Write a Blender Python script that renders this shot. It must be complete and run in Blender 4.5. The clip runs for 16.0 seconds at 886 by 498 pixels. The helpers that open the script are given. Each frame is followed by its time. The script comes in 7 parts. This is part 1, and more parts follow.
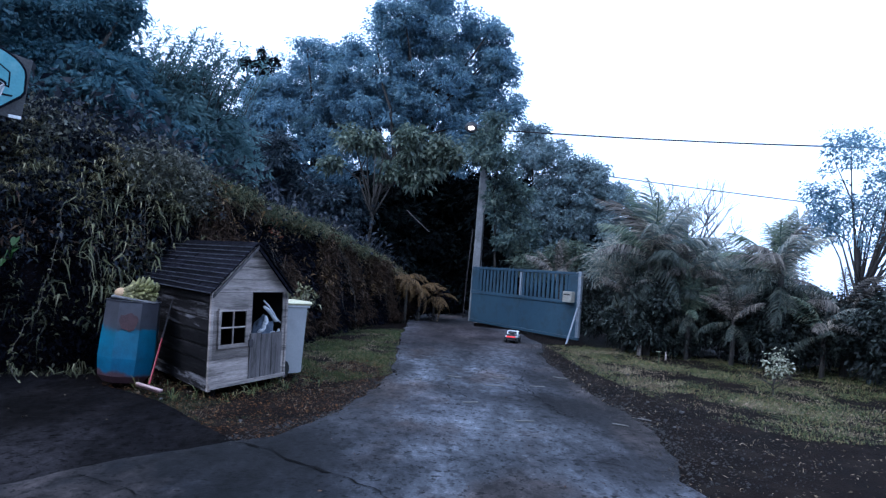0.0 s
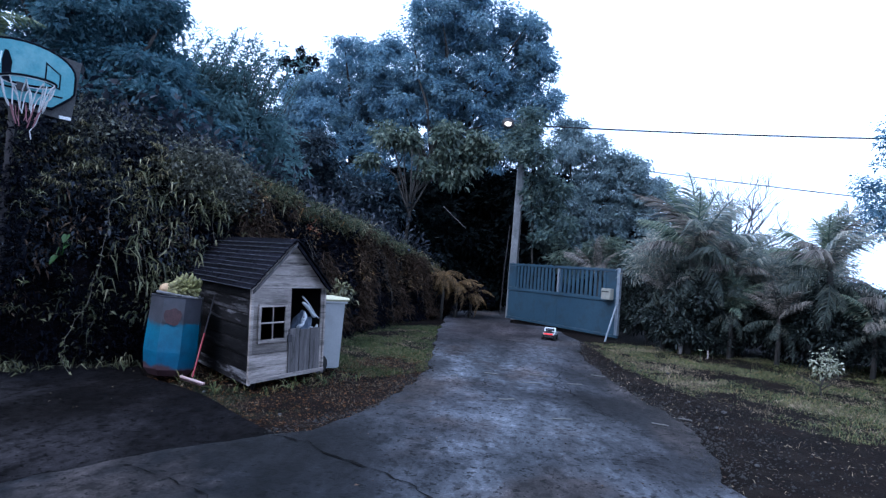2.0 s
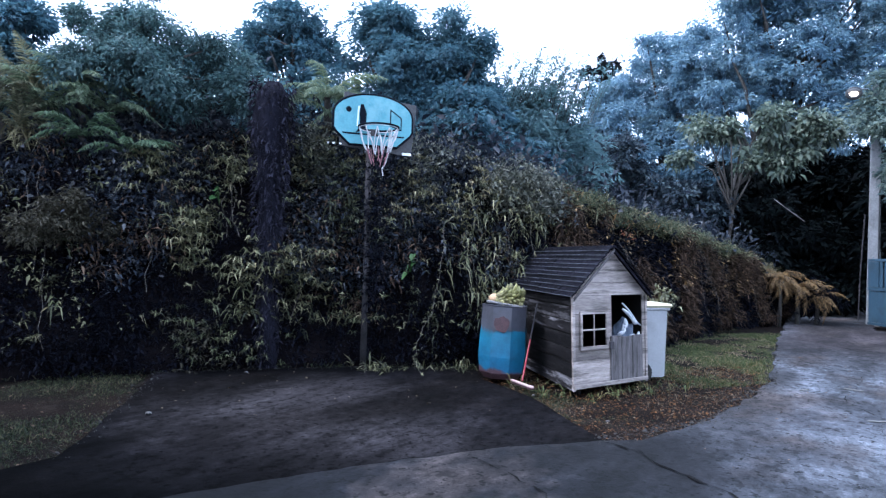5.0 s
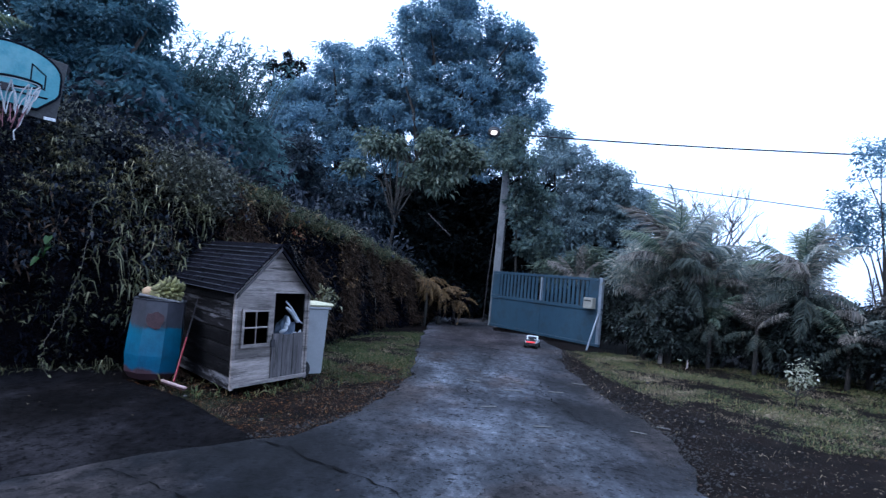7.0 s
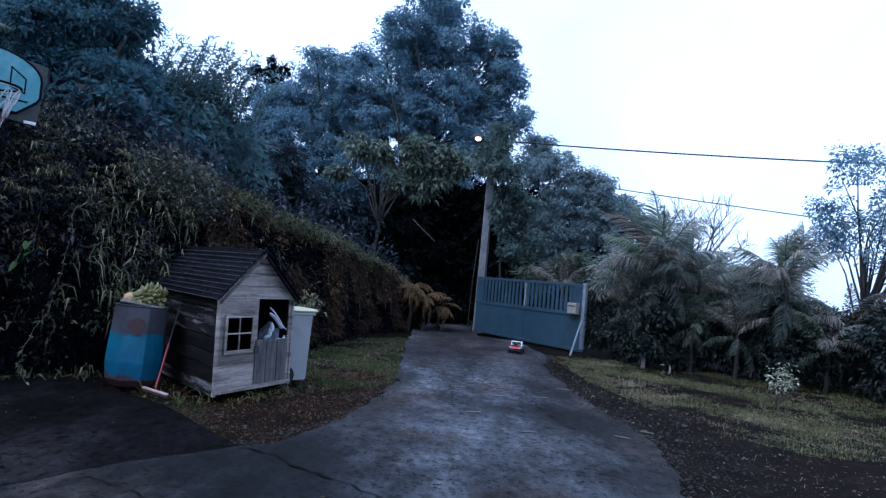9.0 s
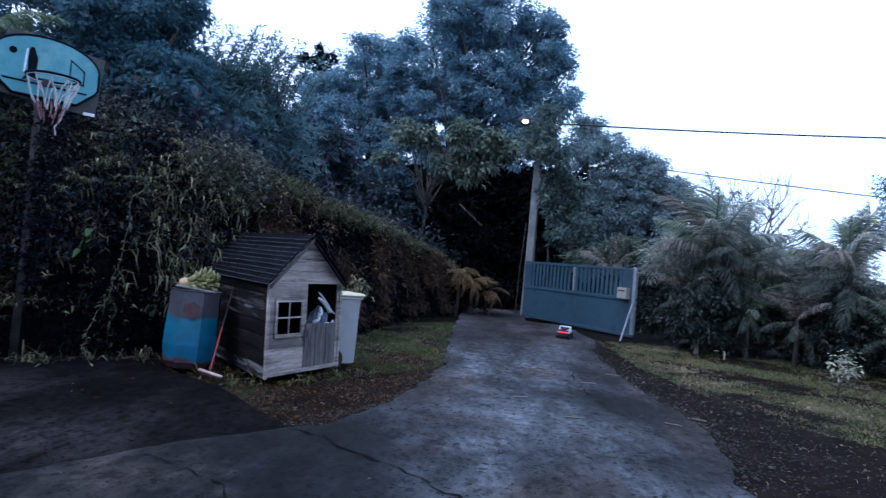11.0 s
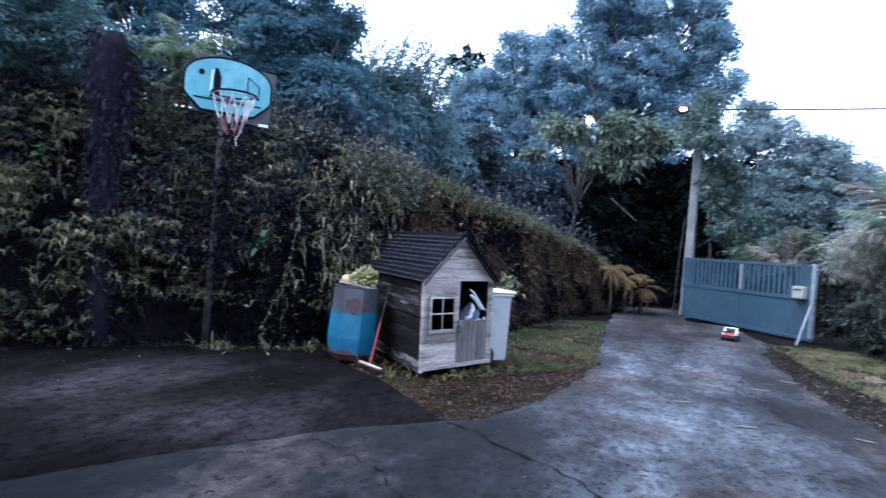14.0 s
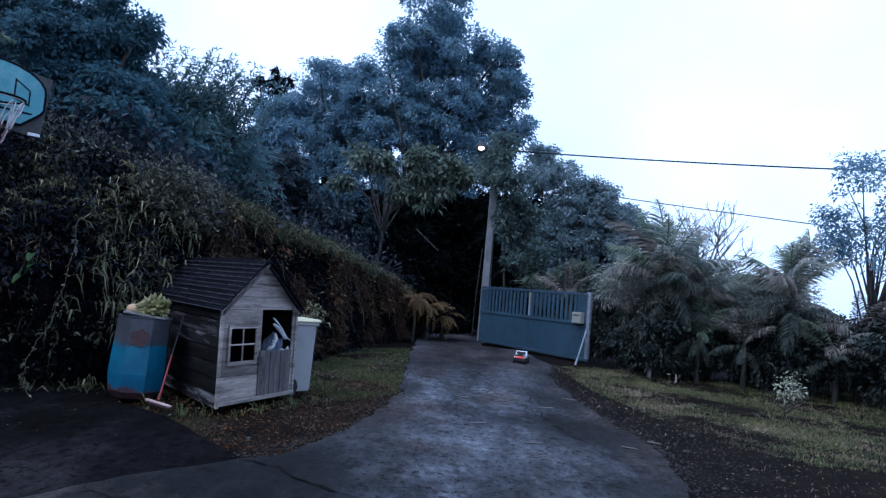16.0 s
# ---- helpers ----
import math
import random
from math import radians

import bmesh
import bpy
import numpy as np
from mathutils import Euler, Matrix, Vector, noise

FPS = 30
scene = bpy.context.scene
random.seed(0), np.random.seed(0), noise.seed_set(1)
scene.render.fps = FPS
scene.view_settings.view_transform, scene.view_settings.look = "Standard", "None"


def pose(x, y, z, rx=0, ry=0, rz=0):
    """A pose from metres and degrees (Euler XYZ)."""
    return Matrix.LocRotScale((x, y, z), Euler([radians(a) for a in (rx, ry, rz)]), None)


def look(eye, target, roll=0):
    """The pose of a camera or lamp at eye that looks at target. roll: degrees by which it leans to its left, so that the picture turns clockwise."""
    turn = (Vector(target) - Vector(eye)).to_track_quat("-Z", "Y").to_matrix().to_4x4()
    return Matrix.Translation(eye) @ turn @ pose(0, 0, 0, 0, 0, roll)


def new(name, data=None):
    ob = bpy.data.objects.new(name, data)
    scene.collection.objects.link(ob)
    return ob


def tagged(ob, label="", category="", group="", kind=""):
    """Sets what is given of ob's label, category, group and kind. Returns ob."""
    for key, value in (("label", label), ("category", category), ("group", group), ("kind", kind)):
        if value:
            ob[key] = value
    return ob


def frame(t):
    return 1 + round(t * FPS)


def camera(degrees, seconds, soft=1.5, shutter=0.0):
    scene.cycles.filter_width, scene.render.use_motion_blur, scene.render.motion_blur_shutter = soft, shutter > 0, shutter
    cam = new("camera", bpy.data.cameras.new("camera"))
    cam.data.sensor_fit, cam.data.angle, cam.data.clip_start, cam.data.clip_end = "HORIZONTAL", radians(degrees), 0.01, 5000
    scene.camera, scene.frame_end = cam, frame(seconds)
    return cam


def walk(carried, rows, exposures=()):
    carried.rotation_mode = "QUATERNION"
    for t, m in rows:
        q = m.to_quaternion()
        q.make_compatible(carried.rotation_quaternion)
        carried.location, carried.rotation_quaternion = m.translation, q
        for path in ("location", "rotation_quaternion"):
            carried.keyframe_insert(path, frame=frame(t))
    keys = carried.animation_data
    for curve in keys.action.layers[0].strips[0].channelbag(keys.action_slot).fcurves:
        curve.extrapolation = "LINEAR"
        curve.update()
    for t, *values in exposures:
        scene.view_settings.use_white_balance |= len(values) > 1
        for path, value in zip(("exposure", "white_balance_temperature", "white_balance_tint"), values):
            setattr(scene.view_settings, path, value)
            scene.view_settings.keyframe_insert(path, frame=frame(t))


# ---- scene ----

# ------------------------------------------------------------------ camera
cam = camera(70.0, 16.0, soft=1.3, shutter=0.25)
# seconds, eye x, y, z, yaw, pitch, roll
PATH = [
    (0.0, 0.038, 0.019, 1.504, 0.21, 2.05, 4.17),
    (0.5, 0.045, 0.022, 1.504, 1.68, 2.10, 3.96),
    (1.0, 0.049, 0.021, 1.503, 2.72, 2.18, 3.72),
    (1.5, 0.049, 0.021, 1.504, 3.13, 1.91, 4.06),
    (2.0, 0.050, 0.023, 1.505, 3.55, 1.49, 4.25),
    (2.5, 0.051, 0.018, 1.505, 4.54, 1.02, 4.45),
    (3.0, 0.055, 0.004, 1.503, 8.69, 0.01, 4.69),
    (3.5, 0.014, -0.039, 1.492, 16.91, -0.18, 4.44),
    (3.7, -0.014, -0.032, 1.489, 20.23, 0.19, 3.81),
    (4.2, 0.000, 0.000, 1.490, 28.30, 0.35, 2.60),
    (4.75, 0.000, 0.000, 1.490, 32.00, 0.90, 1.30),
    (5.3, 0.000, 0.000, 1.490, 29.20, 0.50, 1.60),
    (5.8, -0.002, 0.019, 1.490, 23.61, -0.46, 2.77),
    (6.0, 0.018, 0.032, 1.502, 19.04, -0.16, 3.41),
    (6.5, 0.074, 0.009, 1.518, 8.42, 0.86, 4.77),
    (7.0, 0.049, -0.035, 1.515, 2.17, 2.20, 5.11),
    (7.5, 0.036, -0.051, 1.510, 0.54, 2.86, 5.36),
    (8.0, 0.035, -0.050, 1.510, 0.54, 3.00, 5.27),
    (8.2, 0.040, -0.003, 1.500, 1.03, 3.22, 5.19),
    (9.2, 0.040, -0.050, 1.512, 0.75, 2.75, 5.05),
    (10.5, 0.054, -0.043, 1.515, 1.57, 2.10, 4.67),
    (11.0, 0.065, -0.017, 1.511, 4.99, 1.10, 4.86),
    (11.5, 0.036, 0.058, 1.502, 15.03, 0.63, 4.04),
    (12.0, -0.013, 0.007, 1.478, 29.16, 1.99, 1.09),
    (12.5, -0.055, 0.005, 1.462, 38.29, 2.76, 0.87),
    (13.0, -0.041, 0.000, 1.458, 41.41, 2.45, 0.55),
    (13.5, -0.032, -0.011, 1.464, 33.47, 0.76, 1.52),
    (14.0, 0.027, 0.004, 1.508, 18.27, -0.24, 4.47),
    (14.5, 0.065, 0.040, 1.515, 11.17, 0.87, 3.86),
    (15.0, 0.059, 0.002, 1.517, 6.45, 2.09, 4.31),
    (15.5, 0.047, -0.006, 1.510, 2.85, 2.99, 4.85),
    (16.0, 0.037, -0.010, 1.507, 1.19, 3.71, 4.78),
]
# the lens adapts late: seconds, stops, kelvin
EXPOSURE = [
    (0.0, 0.50, 5110),
    (0.5, 0.49, 5125),
    (1.0, 0.49, 5135),
    (1.5, 0.52, 5140),
    (2.0, 0.60, 5144),
    (2.5, 0.61, 5155),
    (3.0, 0.62, 5195),
    (3.5, 1.10, 5276),
    (3.7, 1.18, 5345),
    (4.2, 1.34, 5415),
    (4.75, 1.49, 5520),
    (5.3, 1.61, 5604),
    (5.8, 1.65, 5632),
    (6.0, 1.62, 5673),
    (6.5, 1.02, 5343),
    (7.0, 0.48, 5128),
    (7.5, 0.16, 5111),
    (8.0, 0.08, 5111),
    (9.2, 0.13, 5116),
    (10.5, 0.29, 5123),
    (11.0, 0.29, 5157),
    (11.5, 0.73, 5250),
    (12.0, 1.34, 5415),
    (12.5, 1.41, 5464),
    (13.0, 1.34, 5450),
    (13.5, 1.44, 5485),
    (14.0, 1.42, 5511),
    (14.5, 1.15, 5355),
    (15.0, 0.76, 5169),
    (15.5, 0.32, 5134),
    (16.0, 0.03, 5116),
]


def ahead(x, y, z, yaw, pitch):
    """A point one metre ahead of the eye; yaw to the left of +y, pitch upwards, in degrees."""
    a, b = radians(yaw), radians(pitch)
    return (x - math.sin(a) * math.cos(b), y + math.cos(a) * math.cos(b), z + math.sin(b))


walk(cam, [(t, look((x, y, z), ahead(x, y, z, yaw, p), r)) for t, x, y, z, yaw, p, r in PATH],
     exposures=[(t, stops, kelvin, 14) for t, stops, kelvin in EXPOSURE])

# ------------------------------------------------------------------ world and sun
SUN_EL, SUN_AZ = radians(50), radians(226)
world = bpy.data.worlds.new("overcast_sky")
scene.world = world
world.use_nodes = True
wn, wl = world.node_tree.nodes, world.node_tree.links
wn.clear()
sky = wn.new("ShaderNodeTexSky")
sky.sky_type = "NISHITA"
sky.sun_disc = False
sky.sun_elevation, sky.sun_rotation = SUN_EL, SUN_AZ
sky.air_density, sky.dust_density, sky.ozone_density = 1.0, 4.0, 1.5
hsv = wn.new("ShaderNodeHueSaturation")
hsv.inputs["Saturation"].default_value = 0.45
bgd = wn.new("ShaderNodeBackground")
bgd.inputs["Strength"].default_value = 0.15
wout = wn.new("ShaderNodeOutputWorld")
cloud = wn.new("ShaderNodeMix")
cloud.data_type = "RGBA"
cloud.inputs[0].default_value = 0.8
cloud.inputs[7].default_value = (8.2, 9.6, 11.6, 1)
veil = wn.new("ShaderNodeTexNoise")
veil.inputs["Scale"].default_value, veil.inputs["Detail"].default_value = 2.2, 4.0
puff = wn.new("ShaderNodeValToRGB")
puff.color_ramp.elements[0].position, puff.color_ramp.elements[0].color = 0.35, (7.0, 8.5, 10.8, 1)
puff.color_ramp.elements[1].position, puff.color_ramp.elements[1].color = 0.62, (9.2, 10.5, 12.3, 1)
wl.new(veil.outputs[0], puff.inputs[0])
wl.new(puff.outputs[0], cloud.inputs[7])
wl.new(sky.outputs[0], hsv.inputs["Color"])
wl.new(hsv.outputs[0], cloud.inputs[6])
wl.new(cloud.outputs[2], bgd.inputs["Color"])
wl.new(bgd.outputs[0], wout.inputs[0])

sun = new("sun", bpy.data.lights.new("sun", "SUN"))
sun.data.energy, sun.data.angle, sun.data.color = 1.1, radians(20), (1.0, 0.97, 0.93)
sun.matrix_world = look((0, 0, 30), (-math.sin(SUN_AZ) * math.cos(SUN_EL), -math.cos(SUN_AZ) * math.cos(SUN_EL), 30 - math.sin(SUN_EL)))


# ------------------------------------------------------------------ materials
def ramp(nt, fac, stops):
    r = nt.nodes.new("ShaderNodeValToRGB")
    while len(r.color_ramp.elements) < len(stops):
        r.color_ramp.elements.new(0.5)
    for e, (p, c) in zip(r.color_ramp.elements, stops):
        e.position, e.color = p, (*c, 1)
    nt.links.new(fac, r.inputs[0])
    return r.outputs[0]


def noise_tex(nt, vec, scale, detail=4.0, rough=0.6):
    n = nt.nodes.new("ShaderNodeTexNoise")
    n.inputs["Scale"].default_value, n.inputs["Detail"].default_value, n.inputs["Roughness"].default_value = scale, detail, rough
    nt.links.new(vec, n.inputs["Vector"])
    return n.outputs[0]


def mixc(nt, fac, a, b, mode="MIX"):
    m = nt.nodes.new("ShaderNodeMix")
    m.data_type, m.blend_type = "RGBA", mode
    for sock, v in ((m.inputs[0], fac), (m.inputs[6], a), (m.inputs[7], b)):
        if hasattr(v, "links"):
            nt.links.new(v, sock)
        elif isinstance(v, (int, float)):
            sock.default_value = v
        else:
            sock.default_value = (*v, 1)
    return m.outputs[2]


def mathn(nt, op, a, b):
    m = nt.nodes.new("ShaderNodeMath")
    m.operation = op
    for sock, v in ((m.inputs[0], a), (m.inputs[1], b)):
        if hasattr(v, "links"):
            nt.links.new(v, sock)
        else:
            sock.default_value = v
    return m.outputs[0]


def start_mat(name, rough, metal=0.0, spec=0.5):
    m = bpy.data.materials.new(name)
    m.use_nodes = True
    nt = m.node_tree
    b = nt.nodes["Principled BSDF"]
    b.inputs["Roughness"].default_value, b.inputs["Metallic"].default_value = rough, metal
    b.inputs["Specular IOR Level"].default_value = spec
    return m, nt, b


def bump(nt, b, height, strength, dist=0.02):
    n = nt.nodes.new("ShaderNodeBump")
    n.inputs["Strength"].default_value, n.inputs["Distance"].default_value = strength, dist
    nt.links.new(height, n.inputs["Height"])
    nt.links.new(n.outputs[0], b.inputs["Normal"])


def coords(nt, local=False, stretch=None):
    if local:
        v = nt.nodes.new("ShaderNodeTexCoord").outputs["Object"]
    else:
        v = nt.nodes.new("ShaderNodeNewGeometry").outputs["Position"]
    # shifted well off the origin, where the octaves of a noise would line up in rays
    mp = nt.nodes.new("ShaderNodeMapping")
    mp.inputs["Location"].default_value = (37.31, 91.73, 13.17)
    mp.inputs["Scale"].default_value = stretch or (1, 1, 1)
    nt.links.new(v, mp.inputs[0])
    return mp.outputs[0]


def surface(name, c_dark, c_light, rough=0.8, coarse=1.5, fine=40.0, relief=0.4, metal=0.0, spec=0.4, local=False,
            stretch=None, per_object=0.0, grain_mix=0.8, stain=None, stain_scale=3.0, stain_amount=0.5):
    """A weathered surface: coarse patches between two colours, fine grain, relief and, where given, stains."""
    m, nt, b = start_mat(name, rough, metal, spec)
    v = coords(nt, local, stretch)
    big = noise_tex(nt, v, coarse, 5, 0.65)
    small = noise_tex(nt, v, fine, 3, 0.7)
    col = ramp(nt, big, [(0.3, c_dark), (0.7, c_light)])
    grain = ramp(nt, small, [(0.25, (0.55, 0.55, 0.55)), (0.75, (1.25, 1.25, 1.25))])
    col = mixc(nt, grain_mix, col, grain, "MULTIPLY")
    if stain:
        s = noise_tex(nt, v, stain_scale, 6, 0.7)
        f = ramp(nt, s, [(0.5, (0, 0, 0)), (0.62, (stain_amount,) * 3)])
        col = mixc(nt, f, col, stain)
    if per_object:
        r = nt.nodes.new("ShaderNodeObjectInfo").outputs["Random"]
        k = ramp(nt, r, [(0.0, (1 - per_object,) * 3), (1.0, (1 + per_object,) * 3)])
        col = mixc(nt, 1.0, col, k, "MULTIPLY")
    nt.links.new(col, b.inputs["Base Color"])
    rr = ramp(nt, big, [(0.2, (max(0, rough - 0.12),) * 3), (0.8, (min(1, rough + 0.12),) * 3)])
    nt.links.new(rr, b.inputs["Roughness"])
    bump(nt, b, small, relief)
    return m


def foliage(name, stops, rough=0.55, through_light=0.25, patch=0.6, leafy=0.65, spec=0.35):
    """Leaves: every leaf has a tone of its own out of the stops, with patches of tone over the whole plant."""
    m, nt, b = start_mat(name, rough, 0.0, spec)
    g = nt.nodes.new("ShaderNodeNewGeometry")
    big = noise_tex(nt, coords(nt), patch, 3, 0.6)
    f = mathn(nt, "ADD", mathn(nt, "MULTIPLY", g.outputs["Random Per Island"], leafy), mathn(nt, "MULTIPLY", big, 1.1 - leafy))
    col = ramp(nt, f, stops)
    nt.links.new(col, b.inputs["Base Color"])
    tr = nt.nodes.new("ShaderNodeBsdfTranslucent")
    nt.links.new(col, tr.inputs[0])
    mx = nt.nodes.new("ShaderNodeMixShader")
    mx.inputs[0].default_value = through_light
    nt.links.new(b.outputs[0], mx.inputs[1])
    nt.links.new(tr.outputs[0], mx.inputs[2])
    nt.links.new(mx.outputs[0], nt.nodes["Material Output"].inputs[0])
    return m


M = {}


def asphalt(name, tones, rough, spec, broad, patch, swathes):
    """Old asphalt: tones (dark, middle, worn, brown); broad worn patches, mottling, dark chips and pale specks."""
    dark, middle, worn, brown = tones
    m, nt, b = start_mat(name, rough, 0.0, spec)
    v, place = coords(nt), nt.nodes.new("ShaderNodeNewGeometry").outputs["Position"]
    big, other = noise_tex(nt, v, broad, 3, 0.55), noise_tex(nt, coords(nt, stretch=(1.0, 0.6, 1.0)), broad * 1.7, 4, 0.6)
    mid, fine, speck = noise_tex(nt, coords(nt, stretch=(1.0, 0.5, 1.0)), 6.0, 5, 0.66), noise_tex(nt, v, 21.0, 4, 0.72), noise_tex(nt, v, 70.0, 2, 0.6)
    col = ramp(nt, big, [(0.4, dark), (0.48, middle), (0.57, worn)])
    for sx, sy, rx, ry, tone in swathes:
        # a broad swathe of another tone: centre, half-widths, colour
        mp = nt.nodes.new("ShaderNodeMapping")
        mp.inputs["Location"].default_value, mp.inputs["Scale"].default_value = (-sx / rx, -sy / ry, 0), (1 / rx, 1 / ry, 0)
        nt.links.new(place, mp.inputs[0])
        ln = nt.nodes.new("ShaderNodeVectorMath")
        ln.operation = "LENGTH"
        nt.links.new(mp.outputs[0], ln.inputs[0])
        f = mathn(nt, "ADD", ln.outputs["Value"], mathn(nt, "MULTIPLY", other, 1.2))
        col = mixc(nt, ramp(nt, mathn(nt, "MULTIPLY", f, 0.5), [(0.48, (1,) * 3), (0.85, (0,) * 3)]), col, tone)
    col = mixc(nt, ramp(nt, other, [(0.5, (0, 0, 0)), (0.64, (patch,) * 3)]), col, brown)
    col = mixc(nt, 0.42, col, ramp(nt, mid, [(0.36, (0.6,) * 3), (0.5, (0.97,) * 3), (0.64, (1.3,) * 3)]), "MULTIPLY")
    cloudy = noise_tex(nt, coords(nt, stretch=(1.0, 0.38, 1.0)), 1.25, 4, 0.55)
    col = mixc(nt, 0.95, col, ramp(nt, cloudy, [(0.35, (0.42,) * 3), (0.5, (0.95,) * 3), (0.65, (1.75,) * 3)]), "MULTIPLY")
    col = mixc(nt, 0.3, col, ramp(nt, fine, [(0.41, (0.5,) * 3), (0.5, (1.0,) * 3), (0.59, (1.4,) * 3)]), "MULTIPLY")
    col = mixc(nt, 0.3, col, ramp(nt, speck, [(0.4, (0.55,) * 3), (0.6, (1.4,) * 3)]), "MULTIPLY")
    pits = noise_tex(nt, coords(nt, stretch=(1.0, 0.6, 1.0)), 11.0, 5, 0.7)
    col = mixc(nt, 0.65, col, ramp(nt, pits, [(0.4, (0.2,) * 3), (0.435, (0.55,) * 3), (0.455, (1.0,) * 3), (0.57, (1.04,) * 3), (0.61, (1.8,) * 3)]), "MULTIPLY")
    wear = noise_tex(nt, coords(nt, stretch=(1.0, 0.35, 1.0)), 2.6, 5, 0.6)
    col = mixc(nt, 0.55, col, ramp(nt, wear, [(0.4, (0.62,) * 3), (0.48, (1.0,) * 3), (0.6, (1.25,) * 3)]), "MULTIPLY")
    chips = ramp(nt, noise_tex(nt, v, 17.0, 3, 0.6), [(0.365, (0.16,) * 3), (0.395, (1.0,) * 3)])
    col = mixc(nt, 1.0, col, chips, "MULTIPLY")
    nt.links.new(col, b.inputs["Base Color"])
    bump(nt, b, mathn(nt, "ADD", fine, mathn(nt, "MULTIPLY", mid, 0.8)), 0.25, 0.012)
    return m


# drive swathes: darker beside the yard and right edge, browner at the far end
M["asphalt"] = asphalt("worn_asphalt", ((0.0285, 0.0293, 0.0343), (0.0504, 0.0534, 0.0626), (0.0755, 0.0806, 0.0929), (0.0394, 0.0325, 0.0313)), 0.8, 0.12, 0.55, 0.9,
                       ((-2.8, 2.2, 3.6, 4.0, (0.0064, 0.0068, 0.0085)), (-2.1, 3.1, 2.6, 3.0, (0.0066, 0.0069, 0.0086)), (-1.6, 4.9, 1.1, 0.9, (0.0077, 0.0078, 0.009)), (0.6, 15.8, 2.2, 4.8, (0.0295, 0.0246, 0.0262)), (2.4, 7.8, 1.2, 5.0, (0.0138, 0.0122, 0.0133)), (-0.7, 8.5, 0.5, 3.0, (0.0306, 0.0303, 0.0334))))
# the bank's shade on the yard is put into these near-black tones
M["shaded_asphalt"] = asphalt("shaded_asphalt", ((0.0012, 0.0011, 0.0015), (0.0025, 0.0024, 0.003), (0.0071, 0.0064, 0.0074), (0.0057, 0.0046, 0.0044)), 0.95, 0.03, 0.36, 0.5,
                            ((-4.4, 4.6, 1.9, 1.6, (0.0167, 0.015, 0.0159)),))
M["soil"] = surface("leafy_soil", (0.0025, 0.0018, 0.0018), (0.0121, 0.0077, 0.0062), 0.95, 1.6, 30, 0.9, spec=0.05, stain=(0.0201, 0.0152, 0.0124), stain_scale=2.6, stain_amount=0.5)
# bluish near-black: the bank's shadow tint is put into the soil colour
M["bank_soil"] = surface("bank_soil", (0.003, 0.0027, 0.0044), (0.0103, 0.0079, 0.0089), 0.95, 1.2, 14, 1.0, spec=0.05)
M["tar"] = surface("tar_crack", (0.0042, 0.004, 0.0046), (0.0115, 0.011, 0.011), 0.95, 4, 60, 0.6, spec=0.05)
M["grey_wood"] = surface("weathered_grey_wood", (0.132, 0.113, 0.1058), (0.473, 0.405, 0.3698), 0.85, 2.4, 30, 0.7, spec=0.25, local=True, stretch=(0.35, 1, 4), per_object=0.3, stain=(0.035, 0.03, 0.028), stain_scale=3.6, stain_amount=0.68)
# the side wall's shade is put into this near-black base; the streaks are stains
M["dark_wood"] = surface("shade_dark_stained_wood", (0.0011, 0.001, 0.0012), (0.0093, 0.0083, 0.009), 0.85, 1.6, 30, 0.6, spec=0.1, local=True, stretch=(2, 0.3, 6), per_object=0.75, stain=(0.0573, 0.0527, 0.0533), stain_scale=2.3, stain_amount=0.26)
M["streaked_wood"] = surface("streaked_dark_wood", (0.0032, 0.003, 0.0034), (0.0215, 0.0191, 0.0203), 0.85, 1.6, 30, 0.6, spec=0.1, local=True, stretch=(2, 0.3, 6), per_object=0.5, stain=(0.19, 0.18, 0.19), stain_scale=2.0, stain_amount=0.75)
M["roof_wood"] = surface("blackened_roof_boards", (0.0014, 0.0014, 0.0026), (0.0049, 0.0046, 0.0078), 0.85, 2.5, 30, 0.6, spec=0.04, local=True, stretch=(0.6, 4, 4), per_object=0.5, stain=(0.0245, 0.0236, 0.0324), stain_scale=6, stain_amount=0.5)
M["roof_edge"] = surface("worn_roof_board_edges", (0.03, 0.032, 0.04), (0.13, 0.135, 0.16), 0.85, 5, 30, 0.4, spec=0.1)
# the unlit inside of the playhouse is put into this dark colour
M["dark_inside"] = surface("unlit_inner_boards", (0.012, 0.011, 0.01), (0.03, 0.027, 0.025), 0.9, spec=0.1)
M["blue_steel"] = surface("blue_painted_steel", (0.0227, 0.0489, 0.0751), (0.0375, 0.0738, 0.105), 0.5, 1.2, 25, 0.15, spec=0.35, grain_mix=0.4, stain=(0.0205, 0.0242, 0.0255), stain_scale=2.5, stain_amount=0.4)
M["steel_edge"] = surface("galvanised_edge", (0.18, 0.205, 0.24), (0.33, 0.36, 0.4), 0.5, 5, 60, 0.2, metal=0.3)
M["concrete"] = surface("grey_concrete_pole", (0.13, 0.132, 0.138), (0.28, 0.283, 0.29), 0.85, 2, 30, 0.5, stain=(0.07, 0.07, 0.068), stain_amount=0.5)
M["black"] = surface("black_plastic", (0.01, 0.01, 0.01), (0.03, 0.03, 0.032), 0.5, 10, 100, 0.1)
M["rubber"] = surface("black_rubber", (0.008, 0.008, 0.008), (0.022, 0.022, 0.022), 0.85, 10, 100, 0.3)
M["white_plastic"] = surface("scuffed_white_plastic", (0.6, 0.6, 0.6), (0.8, 0.8, 0.8), 0.4, 8, 80, 0.1)
M["cream_plastic"] = surface("dull_cream_plastic", (0.252, 0.2448, 0.2088), (0.336, 0.324, 0.2736), 0.5, 8, 80, 0.1)
